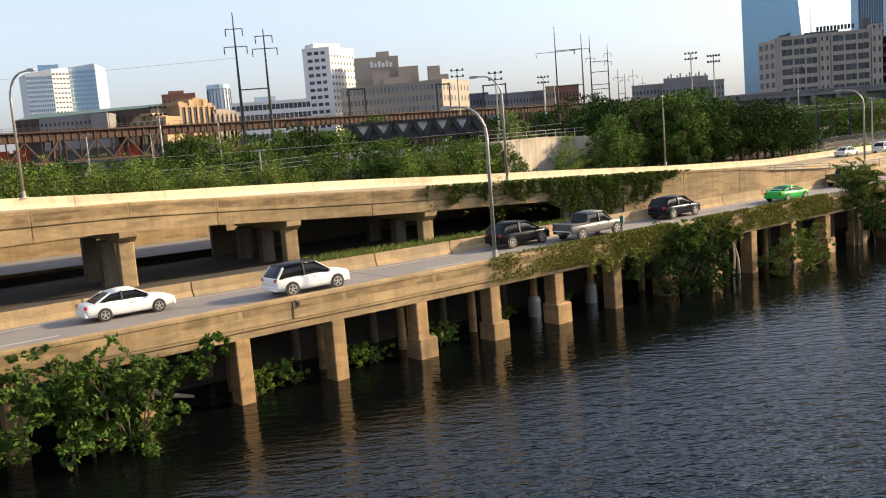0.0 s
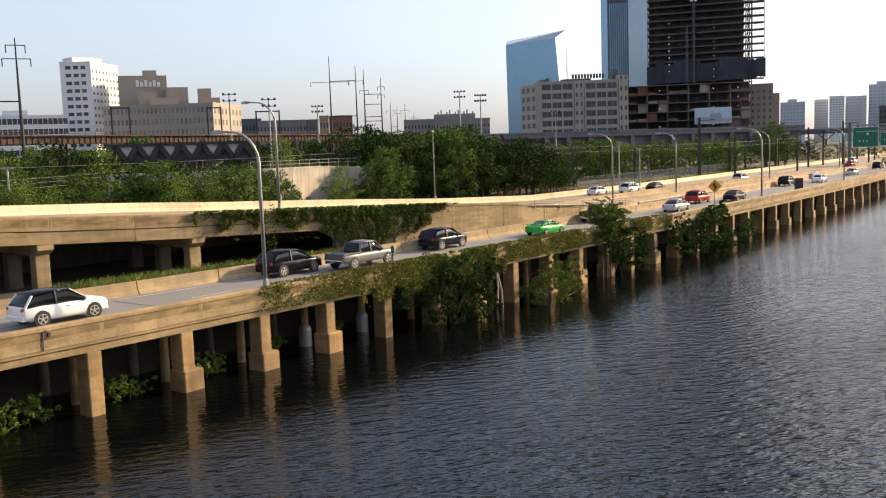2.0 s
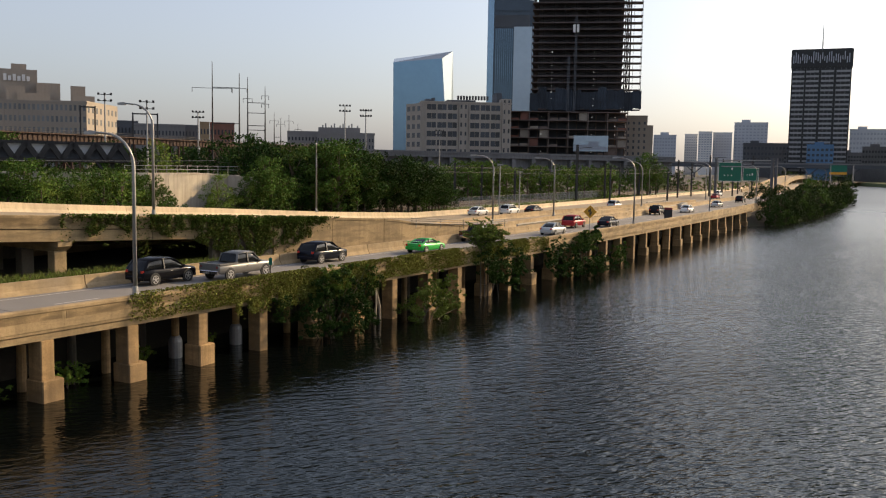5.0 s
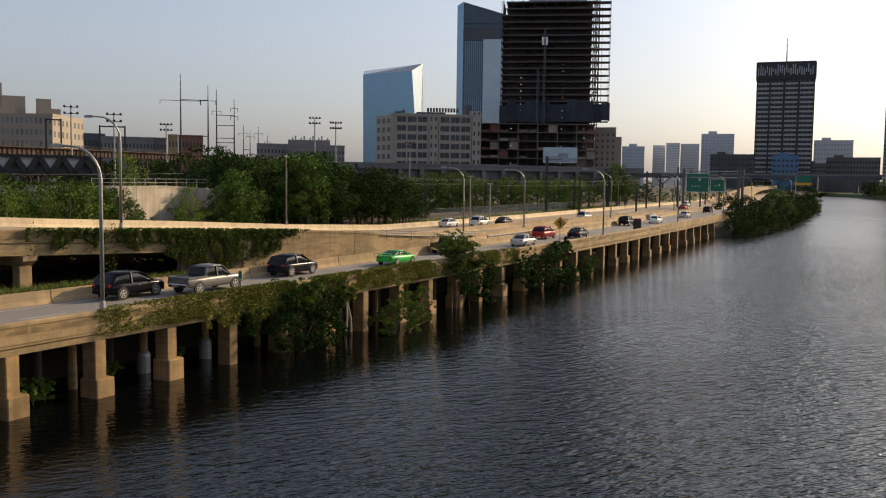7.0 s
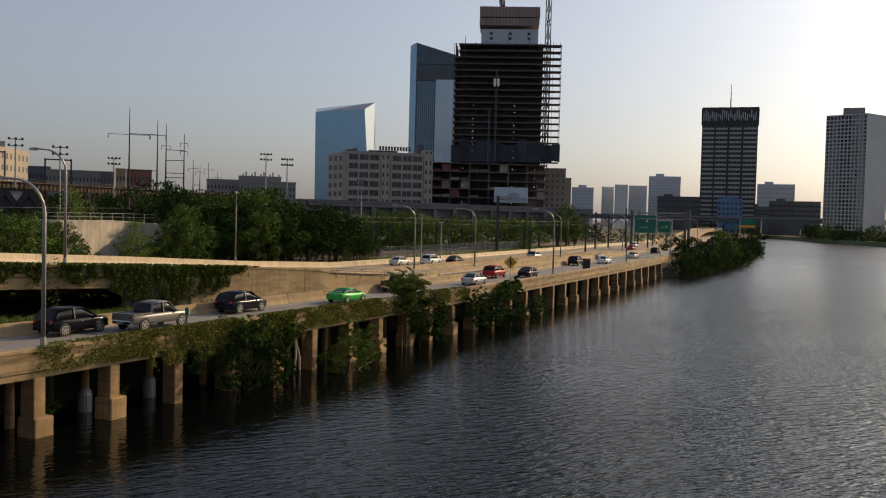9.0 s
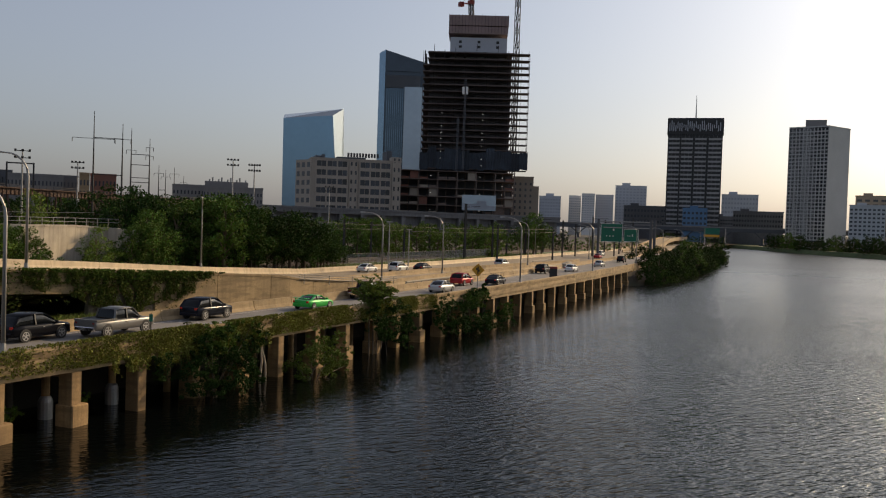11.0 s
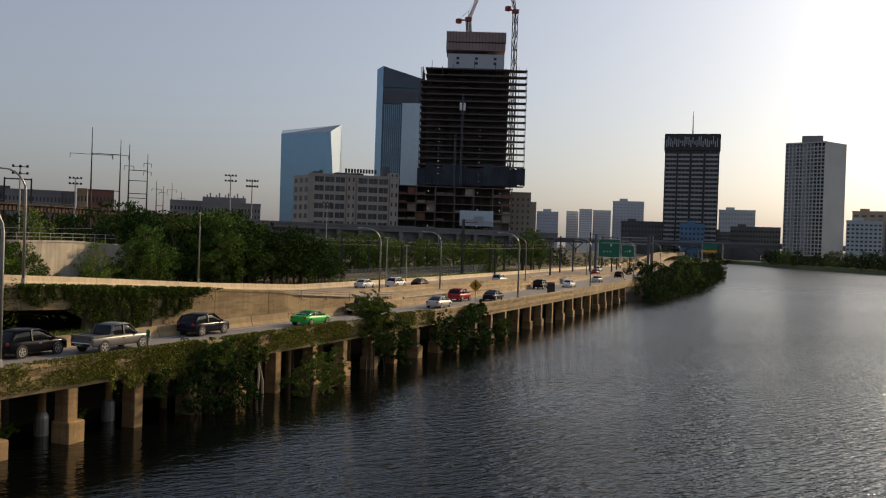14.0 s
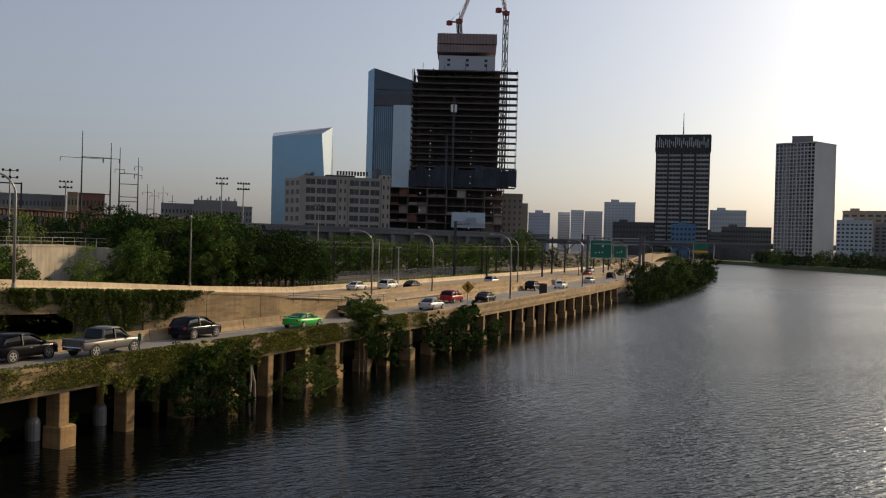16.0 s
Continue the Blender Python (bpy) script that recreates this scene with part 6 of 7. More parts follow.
def tree_template(label, height, spread, limbs, per, size, mat, seed, group, name="tree", bare=0.3, forks=True):
    """Trunk, limbs that fork from it, and leaf clumps of uneven size round the limb ends."""
    r = np.random.default_rng(seed)
    h = thing(name, label, name, (0, 0, 0), group)
    lean = Vector((r.uniform(-0.3, 0.3), r.uniform(-0.3, 0.3), 0))
    axis = [Vector((0, 0, -0.6)), lean * 0.4 + Vector((0, 0, height * 0.25)), lean + Vector((0, 0, height * 0.55)), lean * 1.3 + Vector((0, 0, height * 0.84))]
    g = Geo()
    g.tube(axis, [height * 0.028, height * 0.022, height * 0.014, height * 0.005], 7)
    cs, rs = [], []
    for i in range(limbs):
        t = (i + 0.6) / limbs
        z = height * (bare + (0.94 - bare) * t)
        prof = math.sin(math.pi * min(1, 0.22 + 0.74 * t)) ** 0.6
        a = i * 2.4 + r.uniform(-0.6, 0.6)
        rad = spread * prof * r.uniform(0.55, 1.15)
        end = Vector((rad * math.cos(a), rad * math.sin(a), z + height * r.uniform(-0.04, 0.06)))
        root = Vector((lean.x * t, lean.y * t, max(height * 0.08, z * 0.66)))
        if forks:
            g.tube([root, root.lerp(end, 0.5) + Vector((0, 0, height * 0.02)), end], [height * 0.010, height * 0.006, height * 0.002], 4)
        big = height * r.uniform(0.075, 0.15)
        cs.append(tuple(end)); rs.append(big)
        for k in range(3):
            q = end.lerp(root, r.uniform(-0.12, 0.6)) + Vector(r.normal(size=3)) * big * 0.75
            cs.append(tuple(q)); rs.append(big * r.uniform(0.35, 0.9))
    g.obj("trunk", BARK, h)
    pts = []
    for c, rad in zip(cs, rs):
        n = max(12, int(per * (rad / (height * 0.1)) ** 1.6))
        pts.append(clumps(r, [c], [rad], n, r.uniform(0.6, 0.95)))
    pts = np.concatenate(pts)
    pts = pts[pts[:, 2] > 0.15]
    leaves("crown", pts, size, mat, h, seed)
    TOPS[h.name] = float(np.percentile(pts[:, 2], 98.5))
    return h


rt = random.Random(11)
broad = [tree_template("broad dark green deciduous tree with an uneven crown", 10, 3.4, 13, 75, 0.38, LEAF_DARK, 21, "trees behind the highway"),
         tree_template("broad green deciduous tree with an uneven crown", 10, 3.9, 14, 75, 0.38, LEAF, 22, "trees behind the highway"),
         tree_template("loose dark green deciduous tree with gaps in its crown", 10, 3.1, 11, 75, 0.38, LEAF_DARK, 23, "trees behind the highway"),
         tree_template("tall yellow-green deciduous tree with an open crown", 10, 2.8, 12, 75, 0.36, LEAF_FROND, 24, "trees behind the highway")]
distant = [tree_template("dark green tree in the distance", 10, 3.8, 12, 40, 0.62, LEAF_DARK, 25, "distant trees", bare=0.0),
           tree_template("green tree in the distance", 10, 4.0, 9, 26, 0.75, LEAF, 26, "distant trees", bare=0.0)]
shrubs = [tree_template("dense green wayside shrub among other shrubs", 6, 2.5, 10, 60, 0.27, LEAF, 31, "wayside shrubs", "shrub", 0.08),
          tree_template("dense bright green wayside shrub in the sun", 6, 2.2, 10, 60, 0.27, LEAF_BRIGHT, 32, "wayside shrubs", "shrub", 0.08),
          tree_template("dark green wayside shrub among other shrubs", 6, 2.8, 11, 60, 0.28, LEAF_DARK, 33, "wayside shrubs", "shrub", 0.05)]
plumes = [tree_template("upright light green sapling with feathery leaves", 8, 0.8, 13, 40, 0.22, LEAF_FROND, 36, "saplings along the parapet", "sapling", 0.4, False),
          tree_template("feathery yellow-green sapling beside the parapet", 8, 1.1, 13, 40, 0.22, LEAF_BRIGHT, 37, "saplings along the parapet", "sapling", 0.4, False)]
hedge = [tree_template("bushy mid-green tree grown over with creepers", 8, 3.0, 12, 60, 0.36, LEAF, 38, "creeper hedge past the tracks", "bushy_tree", 0.0),
         tree_template("bushy light green tree grown over with creepers", 8, 2.6, 12, 60, 0.36, LEAF_BRIGHT, 39, "creeper hedge past the tracks", "bushy_tree", 0.0)]
willows = [tree_template("dense dark green willow leaning over the river", 8, 3.6, 18, 110, 0.34, LEAF_DARK, 27, "willows at the water", "willow", 0.0),
           tree_template("dense green willow bush at the water", 8, 4.2, 18, 110, 0.34, LEAF, 28, "willows at the water", "willow", 0.0)]
placed = set()


def plant(kind, p, height, squash=1.0):
    height *= rt.uniform(0.94, 1.04)
    if kind in broad and Vector(p).length > 275:
        kind = distant[rt.random() < 0.45]
    scale = height / TOPS[kind.name]
    if kind.name in placed:
        scale /= kind.scale.x
    m = Matrix.Translation(p) @ pose(0, 0, 0, 0, 0, rt.uniform(0, 360)) @ Matrix.Diagonal((scale, scale, scale * squash, 1))
    if kind.name in placed:
        return copy_thing(kind, m)
    placed.add(kind.name)
    kind.matrix_basis = m
    return kind


def far_r(az):
    """Distance from the viewpoint to the far parapet on a bearing."""
    for k in range(120, 800):
        p = bearing(az, k * 0.5)
        q = p - ORIGIN
        if q.dot(ASIDE) > d_far(q.dot(ALONG)):
            return k * 0.5
    return 300


# front shrubs along the far parapet
az = -28.5
while az < 9.5:
    r0 = far_r(az)
    for dr in (3.5, 10, 18):
        if az < 1 and dr < 9:
            for k in range(3):
                if -7.5 < az < -4 or rt.random() < 0.12:
                    continue
                r = r0 + (rt.uniform(9.0, 13.0) if az < -3 else rt.uniform(2.5, 6))
                e = lerp(az, (-28, -1.0), (-20, -1.55), (-12.7, -2.09), (-5, -2.23), (2, -2.2))
                plant(rt.choice(plumes), bearing(az + rt.uniform(-0.5, 0.6), r, 3.8), high(e + rt.uniform(0.5, 1.0) + rt.random() * lerp(az, (-20, 1.0), (-9, 0.5)), r) - 3.8)
            continue
        if az < -6 and dr < 15:
            continue
        top = high({3.5: -0.95, 10: -0.75, 18: -0.2}[dr] + rt.uniform(-0.55, 0.4), r0 + dr)
        if 2.2 < az < 7.2 and dr > 9:
            continue
        if 3.0 < az < 10:
            top = 4.0 + rt.uniform(2.6, 4.2)
        if -4.5 < az < 3 and dr > 9:
            top = high(-1.1 + rt.uniform(-0.5, 0.4), r0 + dr)
        if az < -6:
            top = high(rt.uniform(-0.9, 0.0), r0 + 34)
            plant(rt.choice(broad), bearing(az + rt.uniform(-0.5, 0.5), r0 + 34, 3.8), max(3, top - 3.8))
            continue
        plant(rt.choice(shrubs[:2] + shrubs[1:2] if dr < 15 else shrubs + broad[1:2]), bearing(az + rt.uniform(-0.5, 0.5), r0 + dr, 3.8), max(2.5, top - 3.8))
    az += 1.25
bank = sweep(steps(-60, 40, 8), lambda s: [(36.95, 3.4), (36.96, 5.7), (39, 6.4), (47, 6.6), (52, 3.4)], closed=False).obj("earth_bank", SOIL)
tagged(bank, "dark overgrown earth bank behind the ramp", "ground", kind="structure")
# taller trees under the railway viaduct
for az, r, e in ((-26.5, 150, 0.2), (-22, 150, 0.3), (-15.8, 150, 1.3), (-14.6, 155, 1.2), (-13, 145, 0.6), (-8.6, 150, 1.1), (-7.6, 150, 0.95), (-6.4, 160, 0.7), (2.0, 190, 1.0), (5.0, 160, 1.0), (8.2, 165, 1.45), (10.3, 170, 1.5), (11.5, 185, 1.2),
                 (6.6, 175, 0.7), (9.2, 150, 0.5), (-18.5, 140, -0.1), (-11.5, 140, 0.4), (-9.8, 138, 0.1), (3.8, 195, 0.7), (-3.6, 200, 1.3), (-24.3, 155, 0.1), (10.6, 128, -0.2)):
    t = broad if r > 112 else shrubs
    k = rt.choice(t)
    plant(k, bearing(az, r, 4.2), high(e, r) - 4.2)
az = -16
while az < -4.5:
    plant(rt.choice(broad), bearing(az, 152 + rt.uniform(-8, 12), 4.0), high(rt.uniform(0.0, 1.1), 155) - 4.0)
    az += 0.75
# belt behind the railway viaduct
for i in range(64):
    az = -15.5 + i * 0.47
    r = 285 + (az + 15) * 3.2 + rt.uniform(-12, 14)
    plant(rt.choice(broad), bearing(az, r, 4.5), high(rt.uniform(0.5, 1.0), r) - 4.5)
# the dark grove
for az, r, e in ((9.9, 124, 1.1), (11.3, 122, 1.1), (12.7, 118, 1.15), (13.6, 126, 1.1), (14.5, 122, 1.2), (15.5, 120, 1.4), (15.95, 132, 1.6), (16.7, 124, 1.1), (17.5, 127, 0.7), (18.7, 130, 0.55), (19.6, 133, 0.5), (20.5, 137, 0.3), (21.3, 142, 0.0), (21.9, 147, -0.7),
                 (10.4, 120, -0.5), (12.0, 117, -0.8), (13.1, 118, -0.4), (14.2, 119, -0.3), (15.1, 120, -0.2), (16.2, 123, -0.5), (17.2, 125, -0.6), (18.2, 128, -0.5), (19.1, 131, -0.7), (20.0, 135, -0.6), (20.9, 140, -0.8), (21.7, 145, -1.0), (22.4, 150, -1.3),
                 (12.9, 136, 1.0), (14.9, 140, 1.2), (17.4, 142, 0.6), (19.2, 145, 0.5)):
    for k in range(2):
        # trees that catch the sun get the lighter leaf colour, others dark
        plant(broad[1] if 14.0 < az < 16.0 else rt.choice((broad[0], broad[2], broad[0], broad[1])), bearing(az + k * rt.uniform(-0.6, 0.6), r + 7 + 3 * k, 4.0), high(e - 0.35 * k, r + 7) - 4.0)
# low trees past the railway yard
az = 22.6
while az < 33:
    for dr in (0, 14):
        r = 196 + (az - 22) * 4 + rt.uniform(-5, 5) + dr
        plant(rt.choice(hedge), bearing(az + rt.uniform(-0.3, 0.3), r, 3.6), high(rt.uniform(-0.45, 0.0) + dr * 0.022, r) - 3.6)
    az += 0.62
az = 31.5
while az < 42:
    r = 235 + (az - 22) * 7 + rt.uniform(-18, 30)
    e = rt.uniform(-0.35, 0.1) - (0.3 if az > 36 else 0)
    plant(rt.choice(shrubs + shrubs[:1]), bearing(az, r, 4.0), high(e, r) - 4.5)
    az += 0.4
for az, r, e in ((34.9, 265, 0.9), (34.3, 262, 0.5), (35.4, 268, 0.5), (-1.2, 97, -0.5), (-2.6, 96, 0.1), (-3.6, 95, -0.1), (0.25, 99, -0.4), (1.6, 102, -0.6), (3.3, 105, -0.7), (11.2, 118, 0.3), (24.0, 205, 0.35), (25.2, 210, 0.3)):
    plant(broad[1], bearing(az, r, 4.5), high(e, r) - 4.5)
plant(broad[3], bearing(8.15, 110, 4.5), 6.3)
# bushes before the curved wall and at its end
for az, r, e in ((1.2, 106, -0.75), (2.3, 107, -0.6), (3.4, 107, -0.75), (4.3, 108, -0.9), (5.0, 107, -1.35), (10.2, 114, -0.75), (10.8, 115, -0.5), (11.4, 116, -0.3), (10.0, 113, -1.5), (9.2, 112, -2.0)):
    plant(shrubs[1] if e < -1 else broad[1], bearing(az, r, 4.2), high(e, r) - 4.2)
# willows at the water past the viaduct
for s, d, hh in ((182, -4.5, 7.2), (190, -5.5, 8.2), (199, -6, 7.6), (207, -5.0, 9.0), (216, -6.5, 8.4), (226, -6.2, 10.2), (237, -6, 10.4), (248, -6.8, 9.6), (262, -6.2, 8.8), (277, -6, 9.2), (293, -5.4, 8.6), (312, -4.6, 9.0), (330, -4.0, 9.2), (350, -3.0, 8.8), (372, -1.5, 9), (395, 0, 8.5),
                 (195, -1.5, 8.0), (212, -2, 8.8), (232, -2.5, 9.6), (255, -2, 8.5), (285, -1.5, 8.5), (320, 0, 8.5)):
    for k in range(2):
        plant(rt.choice((willows[0], willows[0], willows[1])), W(s + rt.uniform(-2, 2), d + (0 if k else -1.6), 0.0), hh * rt.uniform(0.7, 1.06) * (1.0 if k else rt.uniform(0.3, 0.6)))
# far bank and parks in the distance
for i in range(90):
    az = 49.0 + i * 0.115
    r = lerp(az, (49, 790), (50.9, 716), (56, 608), (60, 540)) + rt.uniform(9, 45)
    plant(distant[0] if rt.random() < 0.9 else distant[1], bearing(az, r, 2.0), rt.uniform(6, 13))
for i in range(16):
    plant(rt.choice(broad), bearing(42.5 + i * 0.26, 760 + rt.uniform(-40, 60), 3.5), rt.uniform(5, 9))
for i in range(26):
    plant(rt.choice(broad), bearing(18 + i * 0.75, 420 + rt.uniform(-40, 10), 5), rt.uniform(7, 9.5))


# plants in and over the water beside the viaduct
def thicket(name, label, items, per, size, mat, seed, stems=6):
    """items: (s, d, z, radius) of its leaf clumps."""
    r = np.random.default_rng(seed)
    s0, d0 = items[0][0], items[0][1]
    base = W(s0, d0, 0)
    h = thing(name, label, "shrub", base)
    cs = [W(*q[:3]) for q in items]
    small, radii = [], []
    for c, q in zip(cs, items):  # each mass breaks up into sprays of unequal size
        for k in range(5):
            small.append(tuple(c + Vector(r.normal(size=3)) * q[3] * 0.62))
            radii.append(q[3] * r.uniform(0.2, 0.62))
    pts = clumps(r, small, radii, max(10, per // 4), 0.7)
    leaves("foliage", pts[pts[:, 2] > 0.02], size, mat, h, seed, base)
    g = Geo()
    for i in range(stems):
        c = cs[i % len(cs)]
        f = Vector((base.x + r.uniform(-0.5, 0.5), base.y + r.uniform(-0.5, 0.5), -0.8))
        g.tube([f, f.lerp(c, 0.5) + Vector((0, 0, 0.4)), c], [0.045, 0.035, 0.015], 5)
    g.obj("stemwork", BARK, h)
    return h


rv = random.Random(5)


def cloud(s0, s1, d0, d1, z0, z1, r0, r1, n):
    return [(rv.uniform(s0, s1), rv.uniform(d0, d1), rv.uniform(z0, z1), rv.uniform(r0, r1)) for _ in range(n)]


thicket("riverside_tree", "leafy tree overhanging the river at a pier", cloud(-15, -10.8, -4.2, -1.6, 0.4, 3.6, 0.5, 0.9, 26) + cloud(-11, -7.8, -2.8, -1.5, 2.2, 3.5, 0.35, 0.6, 9) + cloud(-17, -13, -4.8, -1.6, 0.3, 4.2, 0.6, 0.9, 16),
        170, 0.27, LEAF, 41, 14)
g = Geo()
g.tube([W(-10.2, 1.6, 1.2), W(-9.2, 1.0, 0.8), W(-8.2, 0.7, 0.55)], [0.16, 0.14, 0.06], 7)
tagged(g.obj("driftwood_log", DEADWOOD, at=W(-10.2, 1.6, 1.2)), "pale driftwood log on the bank by the riverside tree", "log")
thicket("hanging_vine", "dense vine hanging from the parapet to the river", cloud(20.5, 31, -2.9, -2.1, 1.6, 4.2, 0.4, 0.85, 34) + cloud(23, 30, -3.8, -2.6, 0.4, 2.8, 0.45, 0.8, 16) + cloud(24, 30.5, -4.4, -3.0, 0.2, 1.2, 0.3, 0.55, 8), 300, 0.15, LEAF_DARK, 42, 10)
# the vine's sunlit edge is given by brighter leaf colour
thicket("hanging_vine", "vine edge in brighter leaves for the sun on it", cloud(24.5, 31, -2.9, -2.0, 3.2, 4.8, 0.25, 0.55, 22), 150, 0.18, LEAF_BRIGHT, 52, 4)
thicket("river_shrub", "bright green shrub growing out of the water", cloud(33.5, 41.5, -5.8, -2.8, 0.1, 2.4, 0.4, 0.75, 30) + cloud(37, 40, -4.6, -2.8, 2.2, 3.2, 0.3, 0.5, 6), 300, 0.14, LEAF_FROND, 43, 10)
def frond_shrub(label, s0, s1, d, z0, n, length, mat, seed):
    """Arching stems with leaflets in two rows."""
    r = np.random.default_rng(seed)
    base = W((s0 + s1) / 2, d, 0)
    h = thing("tall_shrub", label, "shrub", base)
    pts, g = [], Geo()
    for i in range(n):
        p = W(r.uniform(s0, s1), d + r.uniform(-0.5, 0.5), z0 + r.uniform(-1.2, 0.4))
        a = r.uniform(0, 6.28)
        out = Vector((math.cos(a), math.sin(a), 0))
        L = length * r.uniform(0.5, 1.1)
        up = r.uniform(0.5, 1.0)
        arc = [p + out * (L * 0.7 * t * (1.15 - up * 0.6)) + Vector((0, 0, L * (up * t - 0.45 * t * t))) for t in (0, 0.25, 0.5, 0.75, 1.0)]
        g.tube(arc, [0.03, 0.025, 0.02, 0.014, 0.008], 4)
        side_dir = out.cross(Vector((0, 0, 1)))
        for k in range(34):
            t = 0.15 + 0.85 * k / 33
            q = arc[min(3, int(t * 4))].lerp(arc[min(4, int(t * 4) + 1)], t * 4 - min(3, int(t * 4)))
            for sg in (-1, 1):
                w = sg * r.uniform(0.04, 0.26) * (1.15 - t * 0.6)
                pts.append(tuple(q + side_dir * w + Vector((0, 0, r.uniform(-0.12, 0.03)))))
    leaves("foliage", pts, 0.2, mat, h, seed, tuple(base), 0.8)
    for q in ((s0 + s1) / 2 - 0.8, (s0 + s1) / 2, (s0 + s1) / 2 + 0.7):
        g.tube([W(q, d, -0.8), W(q, d + 0.1, z0 * 0.5), W(q, d, z0)], [0.08, 0.06, 0.03], 6)
    g.obj("stemwork", BARK, h)


frond_shrub("feathery green shrub rising above the parapet from the river", 47.6, 51.0, -2.7, 5.6, 130, 3.0, LEAF_FROND, 44)
frond_shrub("leafy shoots standing up from the riverside tree", -16.5, -11.5, -2.6, 3.4, 46, 2.4, LEAF, 49)
frond_shrub("green shrub leaning over the river parapet", 70, 77, -3.2, 3.6, 90, 2.2, LEAF, 48)
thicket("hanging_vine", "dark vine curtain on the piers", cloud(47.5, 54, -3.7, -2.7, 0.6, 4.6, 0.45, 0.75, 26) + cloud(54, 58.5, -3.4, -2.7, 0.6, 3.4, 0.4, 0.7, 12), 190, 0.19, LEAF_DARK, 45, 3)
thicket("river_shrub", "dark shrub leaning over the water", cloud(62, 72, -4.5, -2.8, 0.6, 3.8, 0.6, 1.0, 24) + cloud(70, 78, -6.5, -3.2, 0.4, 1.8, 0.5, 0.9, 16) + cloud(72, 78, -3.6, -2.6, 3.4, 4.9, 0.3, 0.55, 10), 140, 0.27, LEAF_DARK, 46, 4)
thicket("river_shrub", "small shrub between two piers", cloud(83.5, 88, -3.6, -2.8, 0.5, 2.6, 0.4, 0.6, 10), 100, 0.27, LEAF, 47, 5)
for s, d, z in ((-4.9, -0.2, 0.7), (-3.4, 0.0, 0.8), (1.6, -0.2, 0.8), (0.4, 0.1, 0.8), (6.0, -0.2, 0.7), (7.0, 0.1, 0.8), (12, 0.2, 0.8), (17, 0.2, 0.9)):
    thicket("bank_plant", "broad-leaved plant on the dark bank under the road", cloud(s - 0.9, s + 0.9, d + 0.1, d + 0.8, z - 0.6, z + 0.2, 0.25, 0.42, 8), 60, 0.2, LEAF_BRIGHT, int(60 + s * 3), 3)
# pale snags in the water
for s, d, lean, L in ((31.6, -2.3, 1.0, 3.1), (32.6, -2.2, -0.2, 2.6), (30.6, -2.0, -0.3, 3.0)):
    g = Geo(); g.tube([W(s, d, -0.5), W(s + lean * 0.3, d, L * 0.5), W(s + lean * 0.6, d + 0.3, L)], [0.11, 0.085, 0.04], 7)
    tagged(g.obj("dead_trunk", DEADWOOD, at=W(s, d, 0)), "bleached dead trunk leaning at a pier", "tree trunk", "dead trunks")

# ivy on the river parapet
ri = np.random.default_rng(77)


def ivy_points(n, s0, s1, face, z0, z1, thick, density):
    out = []
    while len(out) < n:
        s = ri.uniform(s0, s1)
        t = ri.uniform()
        if ri.uniform() > density(s, t):
            continue
        p = W(s, face(s) - abs(ri.normal(0, thick)), z0(s) + (z1(s) - z0(s)) * t)
        out.append((p.x, p.y, p.z))
    return out


def patchy(s, t):
    v = noise.noise(Vector((s * 0.55, t * 1.5, 3.3))) + 0.25 * math.sin(s * 0.9)
    return max(0.04, min(1, (0.6 + v * 1.2) * lerp(s, (9, 0.15), (11, 0.5), (15, 0.8), (20, 1.2), (31, 1.3), (36, 0.95), (58, 0.9), (64, 0.1)) * (0.55 + 0.6 * t)))


h = thing("parapet_ivy", "yellow-green ivy creeping over the river parapet", "ivy", W(30, -2.4, 3.4))
tagged(leaves("ivy_leaves", ivy_points(42000, 9, 64, lambda s: d_river(s) - 0.05, lambda s: 3.35, lambda s: 4.85, 0.07, patchy), 0.15, IVY, h, 7, tuple(h.location), 1.4), kind="stuff")
tagged(leaves("ivy_top", ivy_points(12000, 10, 62, lambda s: d_river(s) + 0.25, lambda s: 4.72, lambda s: 4.9, 0.16, lambda s, t: patchy(s, 1)), 0.15, IVY, h, 8, tuple(h.location), 1.2), kind="stuff")
tagged(leaves("ivy_fringe", ivy_points(6000, 17, 33, lambda s: d_river(s) - 0.05, lambda s: 2.3, lambda s: 3.6, 0.12, lambda s, t: max(0, (t - 0.15) * (0.4 + noise.noise(Vector((s * 1.1, 0, 8))) * 1.6))), 0.18, IVY, h, 9, tuple(h.location), 1.4), kind="stuff")
h = thing("ramp_ivy", "dark green ivy hanging over the ramp wall", "ivy", W(38, 13, 3.6))


def ramp_patch(s, t):
    edge = lerp(s, (18, 0.75), (24, 0.62), (29, 0.55), (31.5, 0.1), (34, 0.0), (37.5, 0.0), (40, 0.3), (43, 0.78), (46, 1.0))
    n = noise.noise(Vector((s * 0.6, t * 3, 1.3)))
    if 24.4 < s < 25.6:
        return 0.05
    n2 = noise.noise(Vector((s * 2.3, t * 4, 7.1)))
    return max(0.0, min(1.0, 0.35 + n2)) if t > edge + n * 0.34 + n2 * 0.14 else (0.02 if t > edge - 0.25 and n2 > 0.1 else 0.0)


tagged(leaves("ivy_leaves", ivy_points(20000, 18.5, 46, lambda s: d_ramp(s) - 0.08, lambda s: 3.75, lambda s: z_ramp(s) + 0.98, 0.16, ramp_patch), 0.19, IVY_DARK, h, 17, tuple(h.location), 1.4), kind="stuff")
